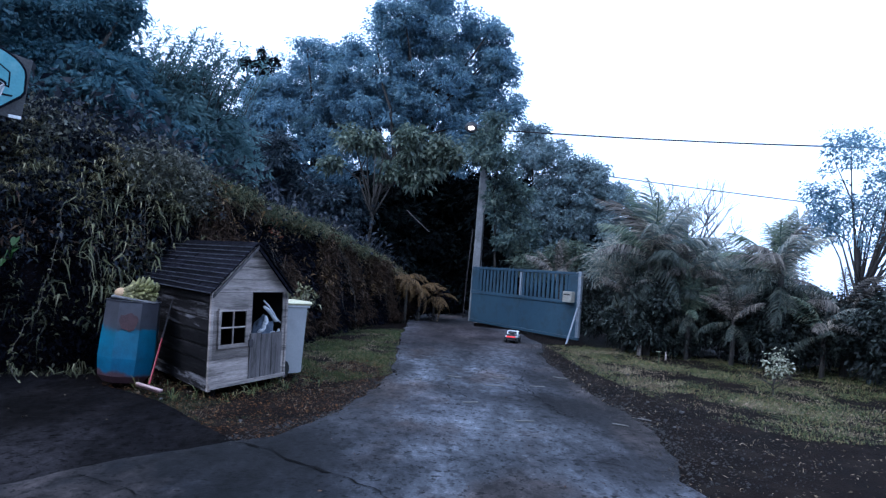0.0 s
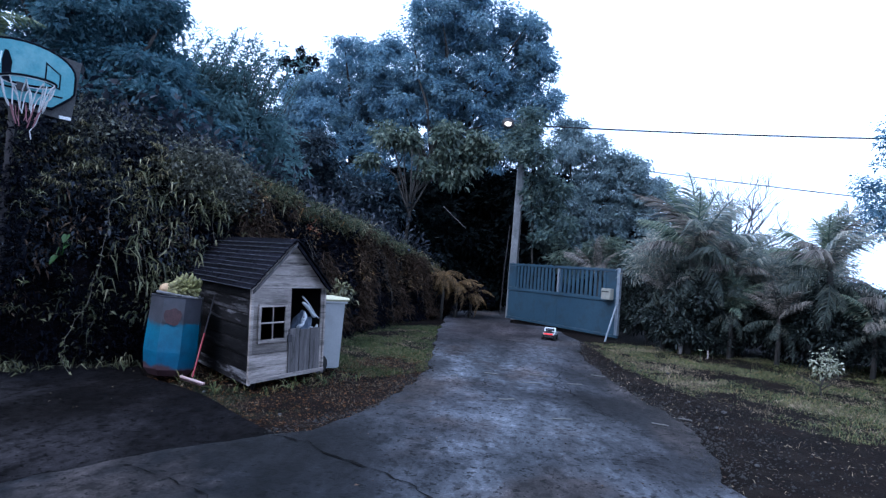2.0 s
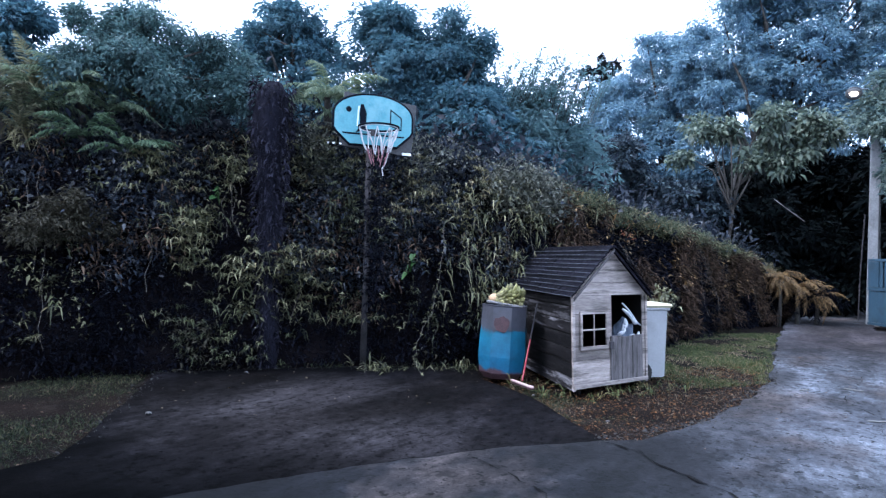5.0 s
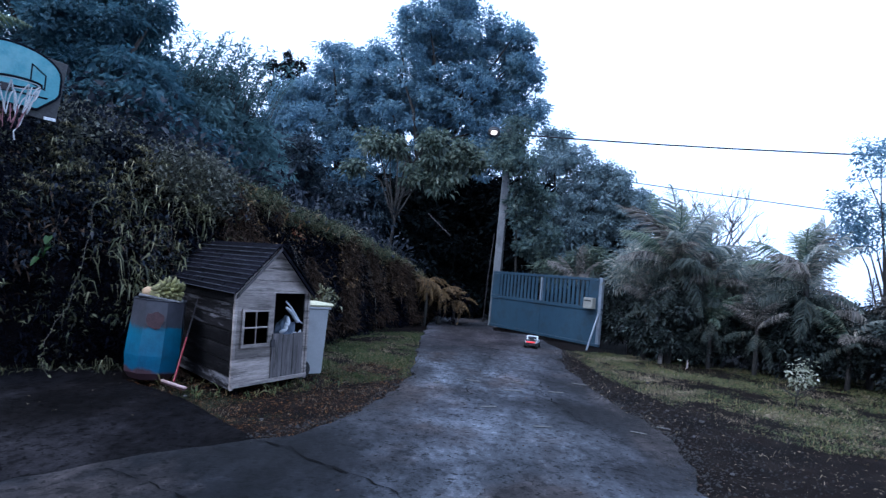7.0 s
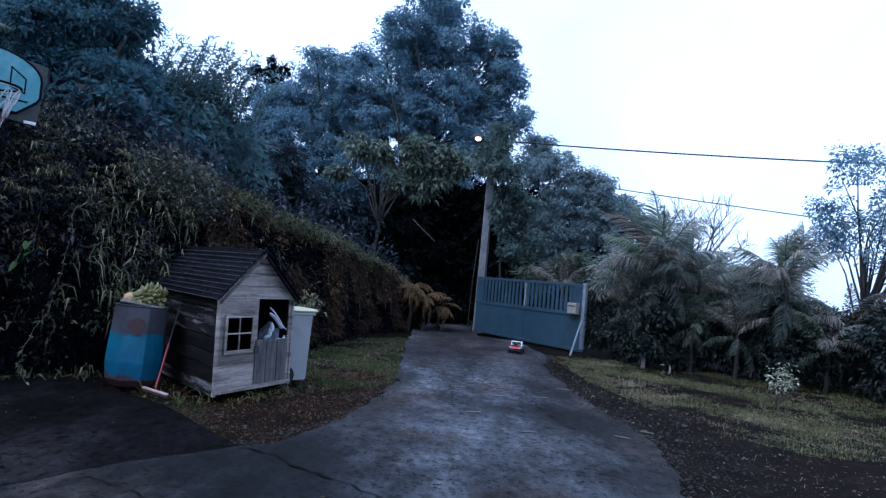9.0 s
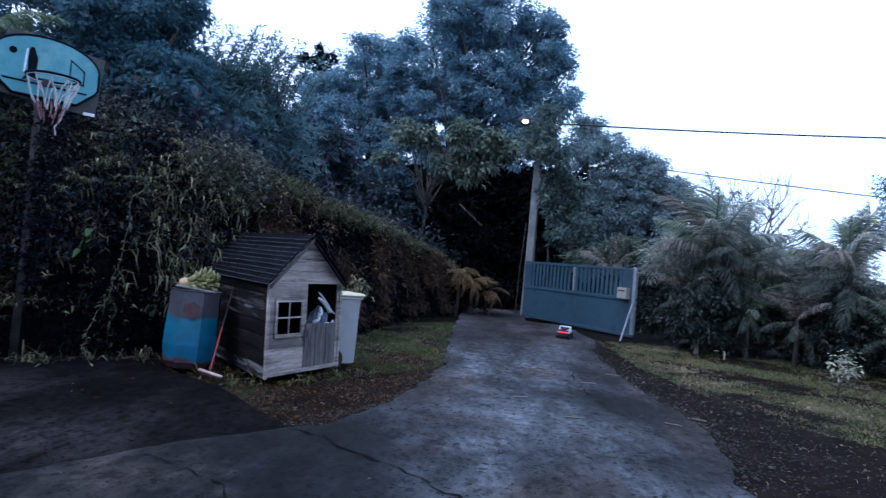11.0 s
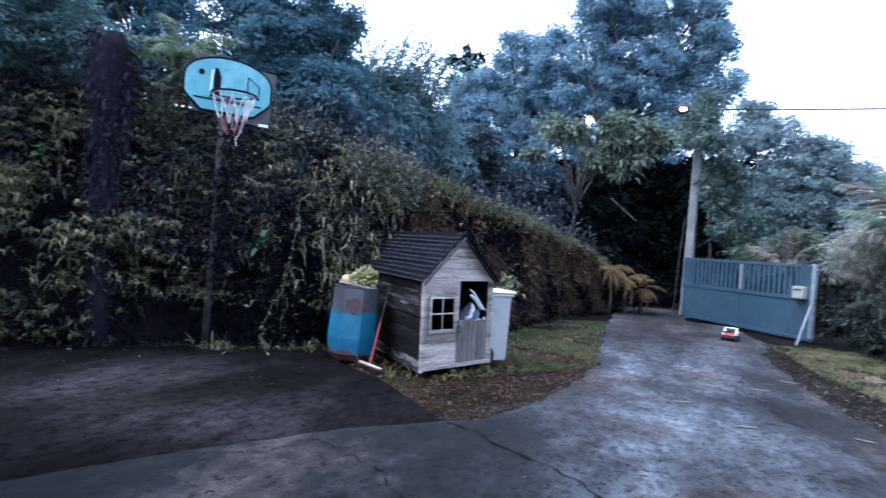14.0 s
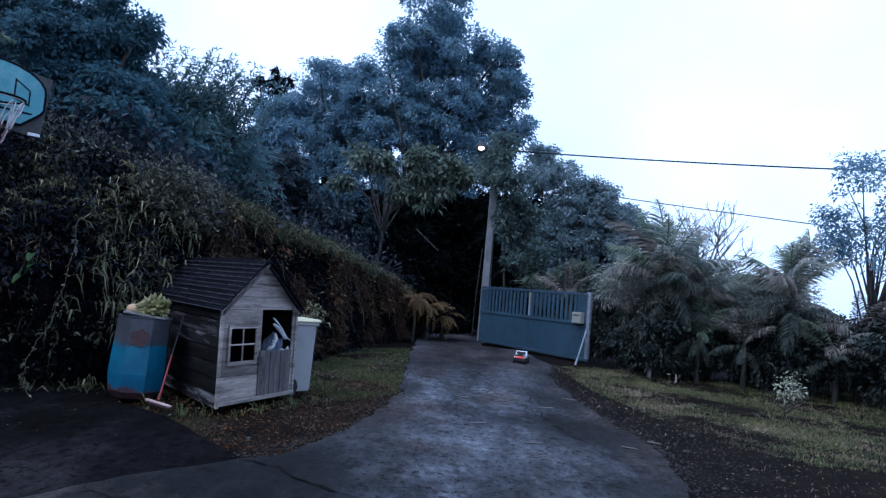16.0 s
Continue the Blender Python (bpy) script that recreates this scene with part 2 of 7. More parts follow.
M["bin_grey"] = surface("pale_grey_bin_plastic", (0.2287, 0.2352, 0.2455), (0.298, 0.3006, 0.3069), 0.5, 2, 60, 0.1, grain_mix=0.3, stain=(0.1525, 0.1437, 0.1381), stain_amount=0.3)
M["yellow_lid"] = surface("faded_yellow_plastic", (0.5, 0.46, 0.28), (0.62, 0.58, 0.4), 0.5, 4, 60, 0.1)
M["red_paint"] = surface("red_plastic_handle", (0.2, 0.012, 0.02), (0.3, 0.024, 0.04), 0.4, 8, 60, 0.1)
M["pink_plastic"] = surface("faded_pink_plastic", (0.48, 0.315, 0.3), (0.6, 0.45, 0.4275), 0.5, 8, 60, 0.1)
M["cyan_board"] = surface("faded_cyan_board", (0.05, 0.2, 0.24), (0.09, 0.275, 0.315), 0.45, 2.5, 40, 0.05, grain_mix=0.3, stain=(0.2, 0.36, 0.38), stain_scale=2, stain_amount=0.4)
M["white_mark"] = surface("white_print", (0.5, 0.65, 0.7), (0.7, 0.8, 0.82), 0.5, 5, 40, 0.05)
M["black_mark"] = surface("black_print", (0.002, 0.003, 0.006), (0.006, 0.008, 0.014), 0.85, 5, 40, 0.05, spec=0.06)
M["plywood"] = surface("grey_plywood", (0.03, 0.03, 0.034), (0.07, 0.07, 0.072), 0.85, 3, 40, 0.3)
M["pale_board"] = surface("pale_worn_board", (0.1, 0.1, 0.105), (0.3, 0.29, 0.29), 0.85, 5, 40, 0.3, stain=(0.03, 0.028, 0.028), stain_scale=6, stain_amount=0.7)
M["net"] = surface("dirty_white_net_cord", (0.3, 0.3, 0.31), (0.55, 0.55, 0.56), 0.8, 10, 80, 0.2)
M["net_red"] = surface("faded_red_net_cord", (0.13, 0.05, 0.06), (0.3, 0.14, 0.16), 0.8, 10, 80, 0.2)
M["rust"] = surface("rusty_pole", (0.0176, 0.0157, 0.0171), (0.0617, 0.0569, 0.0618), 0.85, 4, 40, 0.4, spec=0.2)
M["white_wall"] = surface("pale_render_wall", (0.62, 0.635, 0.64), (0.67, 0.68, 0.685), 0.85, 0.8, 50, 0.05, grain_mix=0.1)
M["soffit"] = surface("grey_gutter_metal", (0.3, 0.32, 0.35), (0.4, 0.42, 0.45), 0.6, 3, 40, 0.1)
M["cable"] = surface("black_cable", (0.01, 0.01, 0.012), (0.02, 0.02, 0.022), 0.7)
M["bark"] = surface("grey_brown_bark", (0.02, 0.017, 0.015), (0.075, 0.067, 0.06), 0.9, 3, 30, 1.0, stretch=(2, 2, 0.5))
M["bare_bark"] = surface("bare_grey_branches", (0.035, 0.032, 0.034), (0.1, 0.09, 0.09), 0.9, 4, 30, 0.4)
M["primer"] = surface("red_brown_primer", (0.035, 0.018, 0.02), (0.075, 0.038, 0.042), 0.7, 6, 50, 0.3)
M["vine"] = surface("pale_dead_stems", (0.048, 0.0429, 0.037), (0.16, 0.1404, 0.1184), 0.9, 6, 40, 0.3)
M["banana"] = surface("green_yellow_banana_skin", (0.1313, 0.1359, 0.0434), (0.3019, 0.2716, 0.119), 0.5, 6, 60, 0.1, per_object=0.5, stain=(0.0329, 0.0284, 0.0136), stain_scale=14, stain_amount=0.5)
M["stalk"] = surface("banana_stalk", (0.12, 0.13, 0.05), (0.2, 0.2, 0.1), 0.8)
M["squash"] = surface("pale_orange_squash_skin", (0.42, 0.26, 0.14), (0.55, 0.38, 0.22), 0.6, 8, 50, 0.15)
M["cloth_blue"] = surface("grey_blue_cloth", (0.04, 0.055, 0.082), (0.13, 0.155, 0.205), 0.95, 6, 90, 0.4)
M["cloth_white"] = surface("grey_white_cloth", (0.34, 0.35, 0.37), (0.58, 0.59, 0.61), 0.95, 6, 90, 0.3)
M["stone"] = surface("pale_stone", (0.045, 0.0425, 0.0416), (0.1, 0.095, 0.0936), 0.9, 8, 60, 0.4)
M["truck_white"] = surface("white_shell_paint", (0.68, 0.7, 0.72), (0.8, 0.8, 0.8), 0.3, 5, 40, 0.03)
M["truck_stripe"] = surface("grey_stripe_print", (0.12, 0.16, 0.22), (0.22, 0.26, 0.32), 0.4, 20, 60, 0.03)

m, nt, b = start_mat("lamp_glow", 0.4)
b.inputs["Base Color"].default_value = (0.9, 0.85, 0.75, 1)
b.inputs["Emission Color"].default_value = (1.0, 0.78, 0.6, 1)
b.inputs["Emission Strength"].default_value = 4.0
M["lamp"] = m
m, nt, b = start_mat("red_tail_light", 0.3)
b.inputs["Base Color"].default_value = (0.6, 0.02, 0.02, 1)
b.inputs["Emission Color"].default_value = (1.0, 0.05, 0.06, 1)
b.inputs["Emission Strength"].default_value = 0.5
M["tail"] = m
m, nt, b = start_mat("dark_glass", 0.08)
b.inputs["Base Color"].default_value = (0.01, 0.012, 0.016, 1)
M["dark_glass"] = m

# the drum's paint: grey grime on top, blue in the middle, red-brown primer at the foot
m, nt, b = start_mat("chipped_blue_drum_paint", 0.5)
oc = nt.nodes.new("ShaderNodeTexCoord").outputs["Object"]
sep = nt.nodes.new("ShaderNodeSeparateXYZ")
nt.links.new(oc, sep.inputs[0])
wob = mathn(nt, "MULTIPLY", noise_tex(nt, oc, 3.0, 3, 0.5), 0.3)
hgt = mathn(nt, "ADD", sep.outputs[2], wob)
col = ramp(nt, hgt, [(0.26, (0.07, 0.035, 0.042)), (0.31, (0.008, 0.088, 0.17)), (0.84, (0.01, 0.12, 0.195)), (0.88, (0.05, 0.05, 0.062))])
grime = ramp(nt, noise_tex(nt, oc, 5.0, 5, 0.7), [(0.35, (0.7, 0.7, 0.7)), (0.7, (1.15, 1.15, 1.15))])
col = mixc(nt, 1.0, col, grime, "MULTIPLY")
nt.links.new(col, b.inputs["Base Color"])
bump(nt, b, noise_tex(nt, oc, 30, 3, 0.6), 0.15)
M["drum"] = m

# leaf_tree, leaf_dark, leaf_bamboo, leaf_bushy: blue haze is put into their tones
M["leaf_tree"] = foliage("haze_blue_tree_leaves", [(0.2, (0.0423, 0.088, 0.137)), (0.42, (0.1058, 0.1911, 0.2659)), (0.66, (0.194, 0.307, 0.3684)), (0.92, (0.3645, 0.4727, 0.4667))], through_light=0.46, patch=1.1, leafy=0.32)
M["leaf_pale"] = foliage("pale_olive_leaves", [(0.25, (0.0317, 0.049, 0.0469)), (0.48, (0.0776, 0.1056, 0.0859)), (0.7, (0.1411, 0.1772, 0.1289)), (0.93, (0.2962, 0.3243, 0.2421))], through_light=0.4, leafy=0.5, patch=1.9)
M["leaf_dark"] = foliage("dark_tree_leaves", [(0.2, (0.0182, 0.0504, 0.0758)), (0.45, (0.0496, 0.1111, 0.1478)), (0.75, (0.0997, 0.1827, 0.2126)), (0.95, (0.1692, 0.2551, 0.2587))], through_light=0.55, patch=1.2, leafy=0.35)
M["leaf_post"] = foliage("dull_green_tree_leaves", [(0.2, (0.03, 0.055, 0.062)), (0.45, (0.075, 0.115, 0.115)), (0.72, (0.14, 0.185, 0.155)), (0.95, (0.27, 0.3, 0.22))], through_light=0.45, patch=1.2, leafy=0.4)
M["leaf_bamboo"] = foliage("feathery_grey_green_leaves", [(0.2, (0.0424, 0.088, 0.1035)), (0.5, (0.0933, 0.1656, 0.1811)), (0.8, (0.1527, 0.2485, 0.2522)), (0.95, (0.2289, 0.3312, 0.3232))], through_light=0.48, patch=1.0, leafy=0.35)
# near-black leaves: the deep shade under the trees is put into the colour
M["leaf_black"] = foliage("shade_black_leaves", [(0.2, (0.0012, 0.002, 0.0025)), (0.5, (0.003, 0.005, 0.006)), (0.8, (0.008, 0.012, 0.012)), (0.95, (0.022, 0.028, 0.025))], through_light=0.08, patch=0.8, spec=0.06, rough=0.8)
# darker copy of the tree leaves, with shade put into the colour
M["leaf_shade"] = foliage("shade_coloured_tree_leaves", [(0.2, (0.009, 0.015, 0.024)), (0.5, (0.024, 0.038, 0.053)), (0.8, (0.055, 0.078, 0.092)), (0.95, (0.12, 0.145, 0.138))], through_light=0.3, patch=0.9, spec=0.2)
M["leaf_hedge"] = foliage("dark_hedge_leaves", [(0.25, (0.0049, 0.0073, 0.0073)), (0.55, (0.0154, 0.0226, 0.0215)), (0.8, (0.0418, 0.0562, 0.0488)), (0.97, (0.1395, 0.1605, 0.1271))], through_light=0.3, patch=0.8)
# the dark stops are tinted blue, as the bank's shadows look
M["leaf_olive"] = foliage("dull_olive_leaves", [(0.2, (0.0058, 0.0087, 0.0161)), (0.5, (0.0175, 0.0236, 0.0355)), (0.75, (0.0447, 0.051, 0.0614)), (0.95, (0.1215, 0.1202, 0.1256))], through_light=0.2, patch=1.1, spec=0.15, rough=0.75)
M["leaf_bushy"] = foliage("teal_green_leaves", [(0.2, (0.0205, 0.0467, 0.0523)), (0.45, (0.0514, 0.1003, 0.1048)), (0.72, (0.096, 0.1616, 0.1571)), (0.95, (0.1713, 0.2466, 0.22))], through_light=0.4, patch=1.2, leafy=0.45)
M["crest_green"] = foliage("green_crest_grass", [(0.2, (0.0256, 0.0371, 0.0211)), (0.5, (0.0576, 0.0768, 0.0421)), (0.8, (0.1023, 0.1183, 0.0702)), (0.95, (0.1727, 0.1727, 0.1193))], patch=1.3, spec=0.2)
M["leaf_top"] = foliage("greyish_olive_leaves", [(0.2, (0.0259, 0.0308, 0.0263)), (0.45, (0.0696, 0.0771, 0.0632)), (0.72, (0.1374, 0.1406, 0.1106)), (0.95, (0.2506, 0.2408, 0.1948))], through_light=0.3, patch=1.5)
# the shade among the creepers is put into these near-black leaf tones
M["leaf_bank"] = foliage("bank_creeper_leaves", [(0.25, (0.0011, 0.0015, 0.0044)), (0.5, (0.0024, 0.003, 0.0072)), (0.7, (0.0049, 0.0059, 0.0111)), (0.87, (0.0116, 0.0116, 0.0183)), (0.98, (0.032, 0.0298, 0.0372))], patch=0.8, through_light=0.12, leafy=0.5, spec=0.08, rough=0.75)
M["leaf_bright"] = foliage("yellow_green_sprig_leaves", [(0.25, (0.026, 0.0285, 0.0136)), (0.5, (0.0761, 0.078, 0.0373)), (0.75, (0.1687, 0.1603, 0.0844)), (0.95, (0.4025, 0.3624, 0.223))], patch=1.6, leafy=0.6)
M["mound"] = foliage("olive_brown_leaves", [(0.2, (0.0112, 0.0105, 0.0068)), (0.5, (0.0294, 0.0273, 0.0184)), (0.8, (0.0595, 0.0546, 0.0374)), (0.95, (0.105, 0.0966, 0.068))], patch=1.6, spec=0.15)
M["leaf_lance"] = foliage("olive_lance_leaves", [(0.25, (0.0149, 0.0192, 0.0087)), (0.5, (0.0417, 0.0489, 0.0224)), (0.75, (0.0935, 0.0996, 0.0484)), (0.95, (0.2337, 0.2318, 0.1254))], patch=1.8, leafy=0.6)
M["leaf_dry"] = foliage("dry_brown_leaves", [(0.2, (0.0085, 0.0063, 0.0049)), (0.45, (0.032, 0.0203, 0.0144)), (0.7, (0.0753, 0.0481, 0.0329)), (0.95, (0.1599, 0.1078, 0.0722))], patch=1.6, through_light=0.1, spec=0.15, rough=0.75)
M["leaf_russet"] = foliage("russet_fallen_leaves", [(0.2, (0.014, 0.007, 0.0035)), (0.45, (0.045, 0.021, 0.009)), (0.7, (0.1, 0.047, 0.019)), (0.95, (0.2, 0.105, 0.045))], patch=1.6, through_light=0.1, spec=0.1, rough=0.8)
M["leaf_withered"] = foliage("withered_leaves", [(0.25, (0.034, 0.02, 0.007)), (0.5, (0.1, 0.058, 0.02)), (0.75, (0.2, 0.118, 0.042)), (0.95, (0.36, 0.235, 0.11))], patch=1.5, leafy=0.7)
M["leaf_palm"] = foliage("dull_palm_fronds", [(0.2, (0.1298, 0.1663, 0.1665)), (0.5, (0.2683, 0.3044, 0.272)), (0.75, (0.4501, 0.4291, 0.3605)), (0.95, (0.727, 0.6237, 0.493))], patch=0.9, through_light=0.55)
M["leaf_palm_green"] = foliage("green_palm_fronds", [(0.2, (0.0595, 0.0965, 0.0806)), (0.5, (0.1455, 0.1958, 0.1478)), (0.75, (0.2645, 0.3026, 0.2083)), (0.95, (0.4496, 0.4379, 0.2957))], patch=0.9, through_light=0.5)
M["leaf_palm_skirt"] = foliage("dark_skirt_palm_fronds", [(0.2, (0.02, 0.03, 0.028)), (0.5, (0.05, 0.065, 0.055)), (0.75, (0.1, 0.115, 0.09)), (0.95, (0.2, 0.19, 0.14))], patch=0.9, through_light=0.4)
M["leaf_palm_dry"] = foliage("browned_palm_fronds", [(0.2, (0.0696, 0.0673, 0.0656)), (0.5, (0.158, 0.1413, 0.1242)), (0.75, (0.2781, 0.2449, 0.2045)), (0.95, (0.4549, 0.4036, 0.3359))], patch=0.9, through_light=0.4)
M["leaf_fern"] = foliage("fern_fronds", [(0.2, (0.028, 0.0527, 0.0315)), (0.5, (0.064, 0.1105, 0.063)), (0.8, (0.12, 0.17, 0.09)), (0.95, (0.192, 0.238, 0.135))], through_light=0.35)
M["straw_frond"] = foliage("straw_coloured_fern_fronds", [(0.2, (0.06, 0.068, 0.045)), (0.5, (0.14, 0.145, 0.09)), (0.8, (0.24, 0.235, 0.14)), (0.95, (0.36, 0.34, 0.21))], patch=1.4, through_light=0.4)
# bluish lift: the haze over the trunk is put into these two colours
M["dead_fibre"] = surface("dead_trunk_fibre", (0.005, 0.005, 0.0084), (0.0185, 0.0182, 0.0287), 0.95, 3, 30, 1.0, spec=0.05, stretch=(3, 3, 0.4))
M["dead_strip"] = foliage("dead_hanging_strips", [(0.25, (0.0056, 0.0053, 0.0086)), (0.55, (0.0153, 0.0146, 0.0233)), (0.85, (0.0312, 0.03, 0.0445)), (0.98, (0.0624, 0.0602, 0.081))], through_light=0.1, patch=1.2, spec=0.08, rough=0.8)
M["pale_bark"] = surface("pale_fallen_bark", (0.072, 0.069, 0.063), (0.156, 0.15, 0.138), 0.85, 8, 60, 0.4)
M["crumb"] = surface("asphalt_crumbs", (0.012, 0.011, 0.011), (0.05, 0.045, 0.042), 0.9, 3, 40, 0.4)
M["leaf_grey"] = foliage("grey_green_tree_leaves", [(0.2, (0.0548, 0.0892, 0.1071)), (0.42, (0.137, 0.194, 0.2193)), (0.66, (0.2422, 0.3152, 0.3314)), (0.92, (0.4112, 0.485, 0.459))], through_light=0.46, patch=1.1, leafy=0.34)
M["grit"] = surface("dull_grit", (0.01, 0.0095, 0.009), (0.0375, 0.035, 0.032), 0.9, 3, 40, 0.4)
M["leaf_fresh"] = foliage("fresh_green_leaves", [(0.2, (0.009, 0.0333, 0.0057)), (0.5, (0.015, 0.0514, 0.0086)), (0.9, (0.027, 0.0726, 0.0133))], through_light=0.3)
M["leaf_red"] = foliage("orange_red_leaves", [(0.2, (0.12, 0.03, 0.015)), (0.6, (0.35, 0.09, 0.04)), (0.95, (0.5, 0.2, 0.1))])
M["leaf_fern_pale"] = foliage("pale_fern_fronds", [(0.2, (0.05, 0.078, 0.05)), (0.5, (0.11, 0.152, 0.095)), (0.8, (0.19, 0.235, 0.14)), (0.95, (0.3, 0.32, 0.2))], through_light=0.45)
M["leaf_white"] = foliage("white_variegated_leaves", [(0.2, (0.1061, 0.1254, 0.0792)), (0.45, (0.2652, 0.2778, 0.1901)), (0.9, (0.5304, 0.5197, 0.396))])
M["grass"] = foliage("rough_grass", [(0.2, (0.0337, 0.0557, 0.0169)), (0.5, (0.0843, 0.1059, 0.034)), (0.75, (0.1601, 0.1431, 0.0535)), (0.95, (0.3033, 0.2053, 0.0972))], patch=1.0)
M["crest"] = foliage("olive_straw_grass", [(0.2, (0.0382, 0.0373, 0.0192)), (0.5, (0.102, 0.093, 0.048)), (0.8, (0.1785, 0.1577, 0.088)), (0.95, (0.289, 0.249, 0.16))], patch=1.4, spec=0.15, rough=0.75)
M["fresh_grass"] = foliage("fresh_green_grass", [(0.2, (0.0195, 0.0338, 0.0113)), (0.5, (0.0412, 0.0638, 0.0218)), (0.75, (0.0868, 0.092, 0.0375)), (0.95, (0.1954, 0.1548, 0.083))], patch=1.6, spec=0.15, leafy=0.75)
M["pale_straw"] = foliage("pale_beige_straw", [(0.2, (0.0782, 0.0624, 0.0375)), (0.5, (0.1889, 0.1506, 0.0957)), (0.8, (0.3257, 0.2566, 0.1714)), (0.95, (0.5472, 0.4352, 0.3119))], patch=1.4, spec=0.15, rough=0.75)
# dark copy of the rough grass, with shade put into its colour
M["dull_grass"] = foliage("dull_shaded_grass", [(0.2, (0.0086, 0.0132, 0.0078)), (0.5, (0.0217, 0.03, 0.0157)), (0.75, (0.0489, 0.0516, 0.0262)), (0.95, (0.1194, 0.0985, 0.0568))], patch=1.2, spec=0.15, rough=0.75)
M["straw"] = foliage("straw_grass", [(0.2, (0.038, 0.0291, 0.0175)), (0.5, (0.0868, 0.0675, 0.0437)), (0.8, (0.1628, 0.1276, 0.0874)), (0.95, (0.304, 0.244, 0.1747))], patch=1.0, spec=0.15, rough=0.75)


# ------------------------------------------------------------------ building helpers
def link_mesh(name, me, material, parent=None, label=""):
    me.materials.append(material)
    ob = new(name, me)
    if parent is not None:
        ob.parent = parent
    if label:
        ob["label"] = label
    return ob


def part(name, bm, material, parent=None, label="", smooth=False):
    me = bpy.data.meshes.new(name)
    if smooth:
        for f in bm.faces:
            f.smooth = True
    bm.to_mesh(me)
    bm.free()
    return link_mesh(name, me, material, parent, label)


def mesh_np(name, verts, faces):
    """A mesh out of an (n, 3) array and an (m, k) array of faces."""
    me = bpy.data.meshes.new(name)
    faces = np.asarray(faces, dtype=np.int32)
    me.vertices.add(len(verts))
    me.vertices.foreach_set("co", np.asarray(verts, dtype=np.float32).ravel())
    me.loops.add(faces.size)
    me.loops.foreach_set("vertex_index", faces.ravel())
    me.polygons.add(len(faces))
    me.polygons.foreach_set("loop_start", np.arange(len(faces), dtype=np.int32) * faces.shape[1])
    me.update(calc_edges=True)
    return me


def share(name, me, parent, m=None):
    """One more object on a mesh that is there already."""
    ob = new(name, me)
    ob.parent = parent
    if m is not None:
        ob.matrix_basis = m
    return ob


def thing(name, m, label, category, group="", kind=""):
    ob = new(name)
    ob.matrix_world = m
    return tagged(ob, label, category, group, kind)


def box(bm, x0, x1, y0, y1, z0, z1, bevel=0.0):
    v = [bm.verts.new((x, y, z)) for x in (x0, x1) for y in (y0, y1) for z in (z0, z1)]
    quads = ((0, 1, 3, 2), (4, 6, 7, 5), (0, 4, 5, 1), (2, 3, 7, 6), (0, 2, 6, 4), (1, 5, 7, 3))
    fs = [bm.faces.new([v[i] for i in q]) for q in quads]
    if bevel:
        es = {e for f in fs for e in f.edges}
        bmesh.ops.bevel(bm, geom=list(es), offset=bevel, segments=1, affect="EDGES")
    return bm


def boxed(x0, x1, y0, y1, z0, z1, bevel=0.0):
    return box(bmesh.new(), x0, x1, y0, y1, z0, z1, bevel)


def prism(bm, pts, d0, d1, axis="y"):
    """The outline pts pushed from d0 to d1 along an axis."""
    put = {"y": lambda a, c, d: (a, d, c), "x": lambda a, c, d: (d, a, c), "z": lambda a, c, d: (a, c, d)}[axis]
    lo = [bm.verts.new(put(a, c, d0)) for a, c in pts]
    hi = [bm.verts.new(put(a, c, d1)) for a, c in pts]
    n = len(pts)
    bm.faces.new(lo)
    bm.faces.new(list(reversed(hi)))
    for i in range(n):
        bm.faces.new((lo[i], hi[i], hi[(i + 1) % n], lo[(i + 1) % n]))
    bmesh.ops.recalc_face_normals(bm, faces=bm.faces[:])
    return bm


def tube(bm, pts, radii, sides=8, caps=True):
    """A round tube along points, with a radius at each."""
    pts = [Vector(p) for p in pts]
    if not hasattr(radii, "__len__"):
        radii = [radii] * len(pts)
    rings, ref = [], None
    for i, p in enumerate(pts):
        d = (pts[min(i + 1, len(pts) - 1)] - pts[max(i - 1, 0)]).normalized()
        if ref is None:
            ref = Vector((1, 0, 0)) if abs(d.x) < 0.8 else Vector((0, 1, 0))
        a = (ref - d * ref.dot(d)).normalized()
        ref = a
        c = d.cross(a)
        rings.append([bm.verts.new(p + (a * math.cos(k * 2 * math.pi / sides) + c * math.sin(k * 2 * math.pi / sides)) * radii[i]) for k in range(sides)])
    for r0, r1 in zip(rings, rings[1:]):
        for k in range(sides):
            bm.faces.new((r0[k], r0[(k + 1) % sides], r1[(k + 1) % sides], r1[k]))
    if caps:
        bm.faces.new(list(reversed(rings[0])))
        bm.faces.new(rings[-1])
    return bm


def unit(a):
    return a / np.maximum(np.linalg.norm(a, axis=-1, keepdims=True), 1e-6)


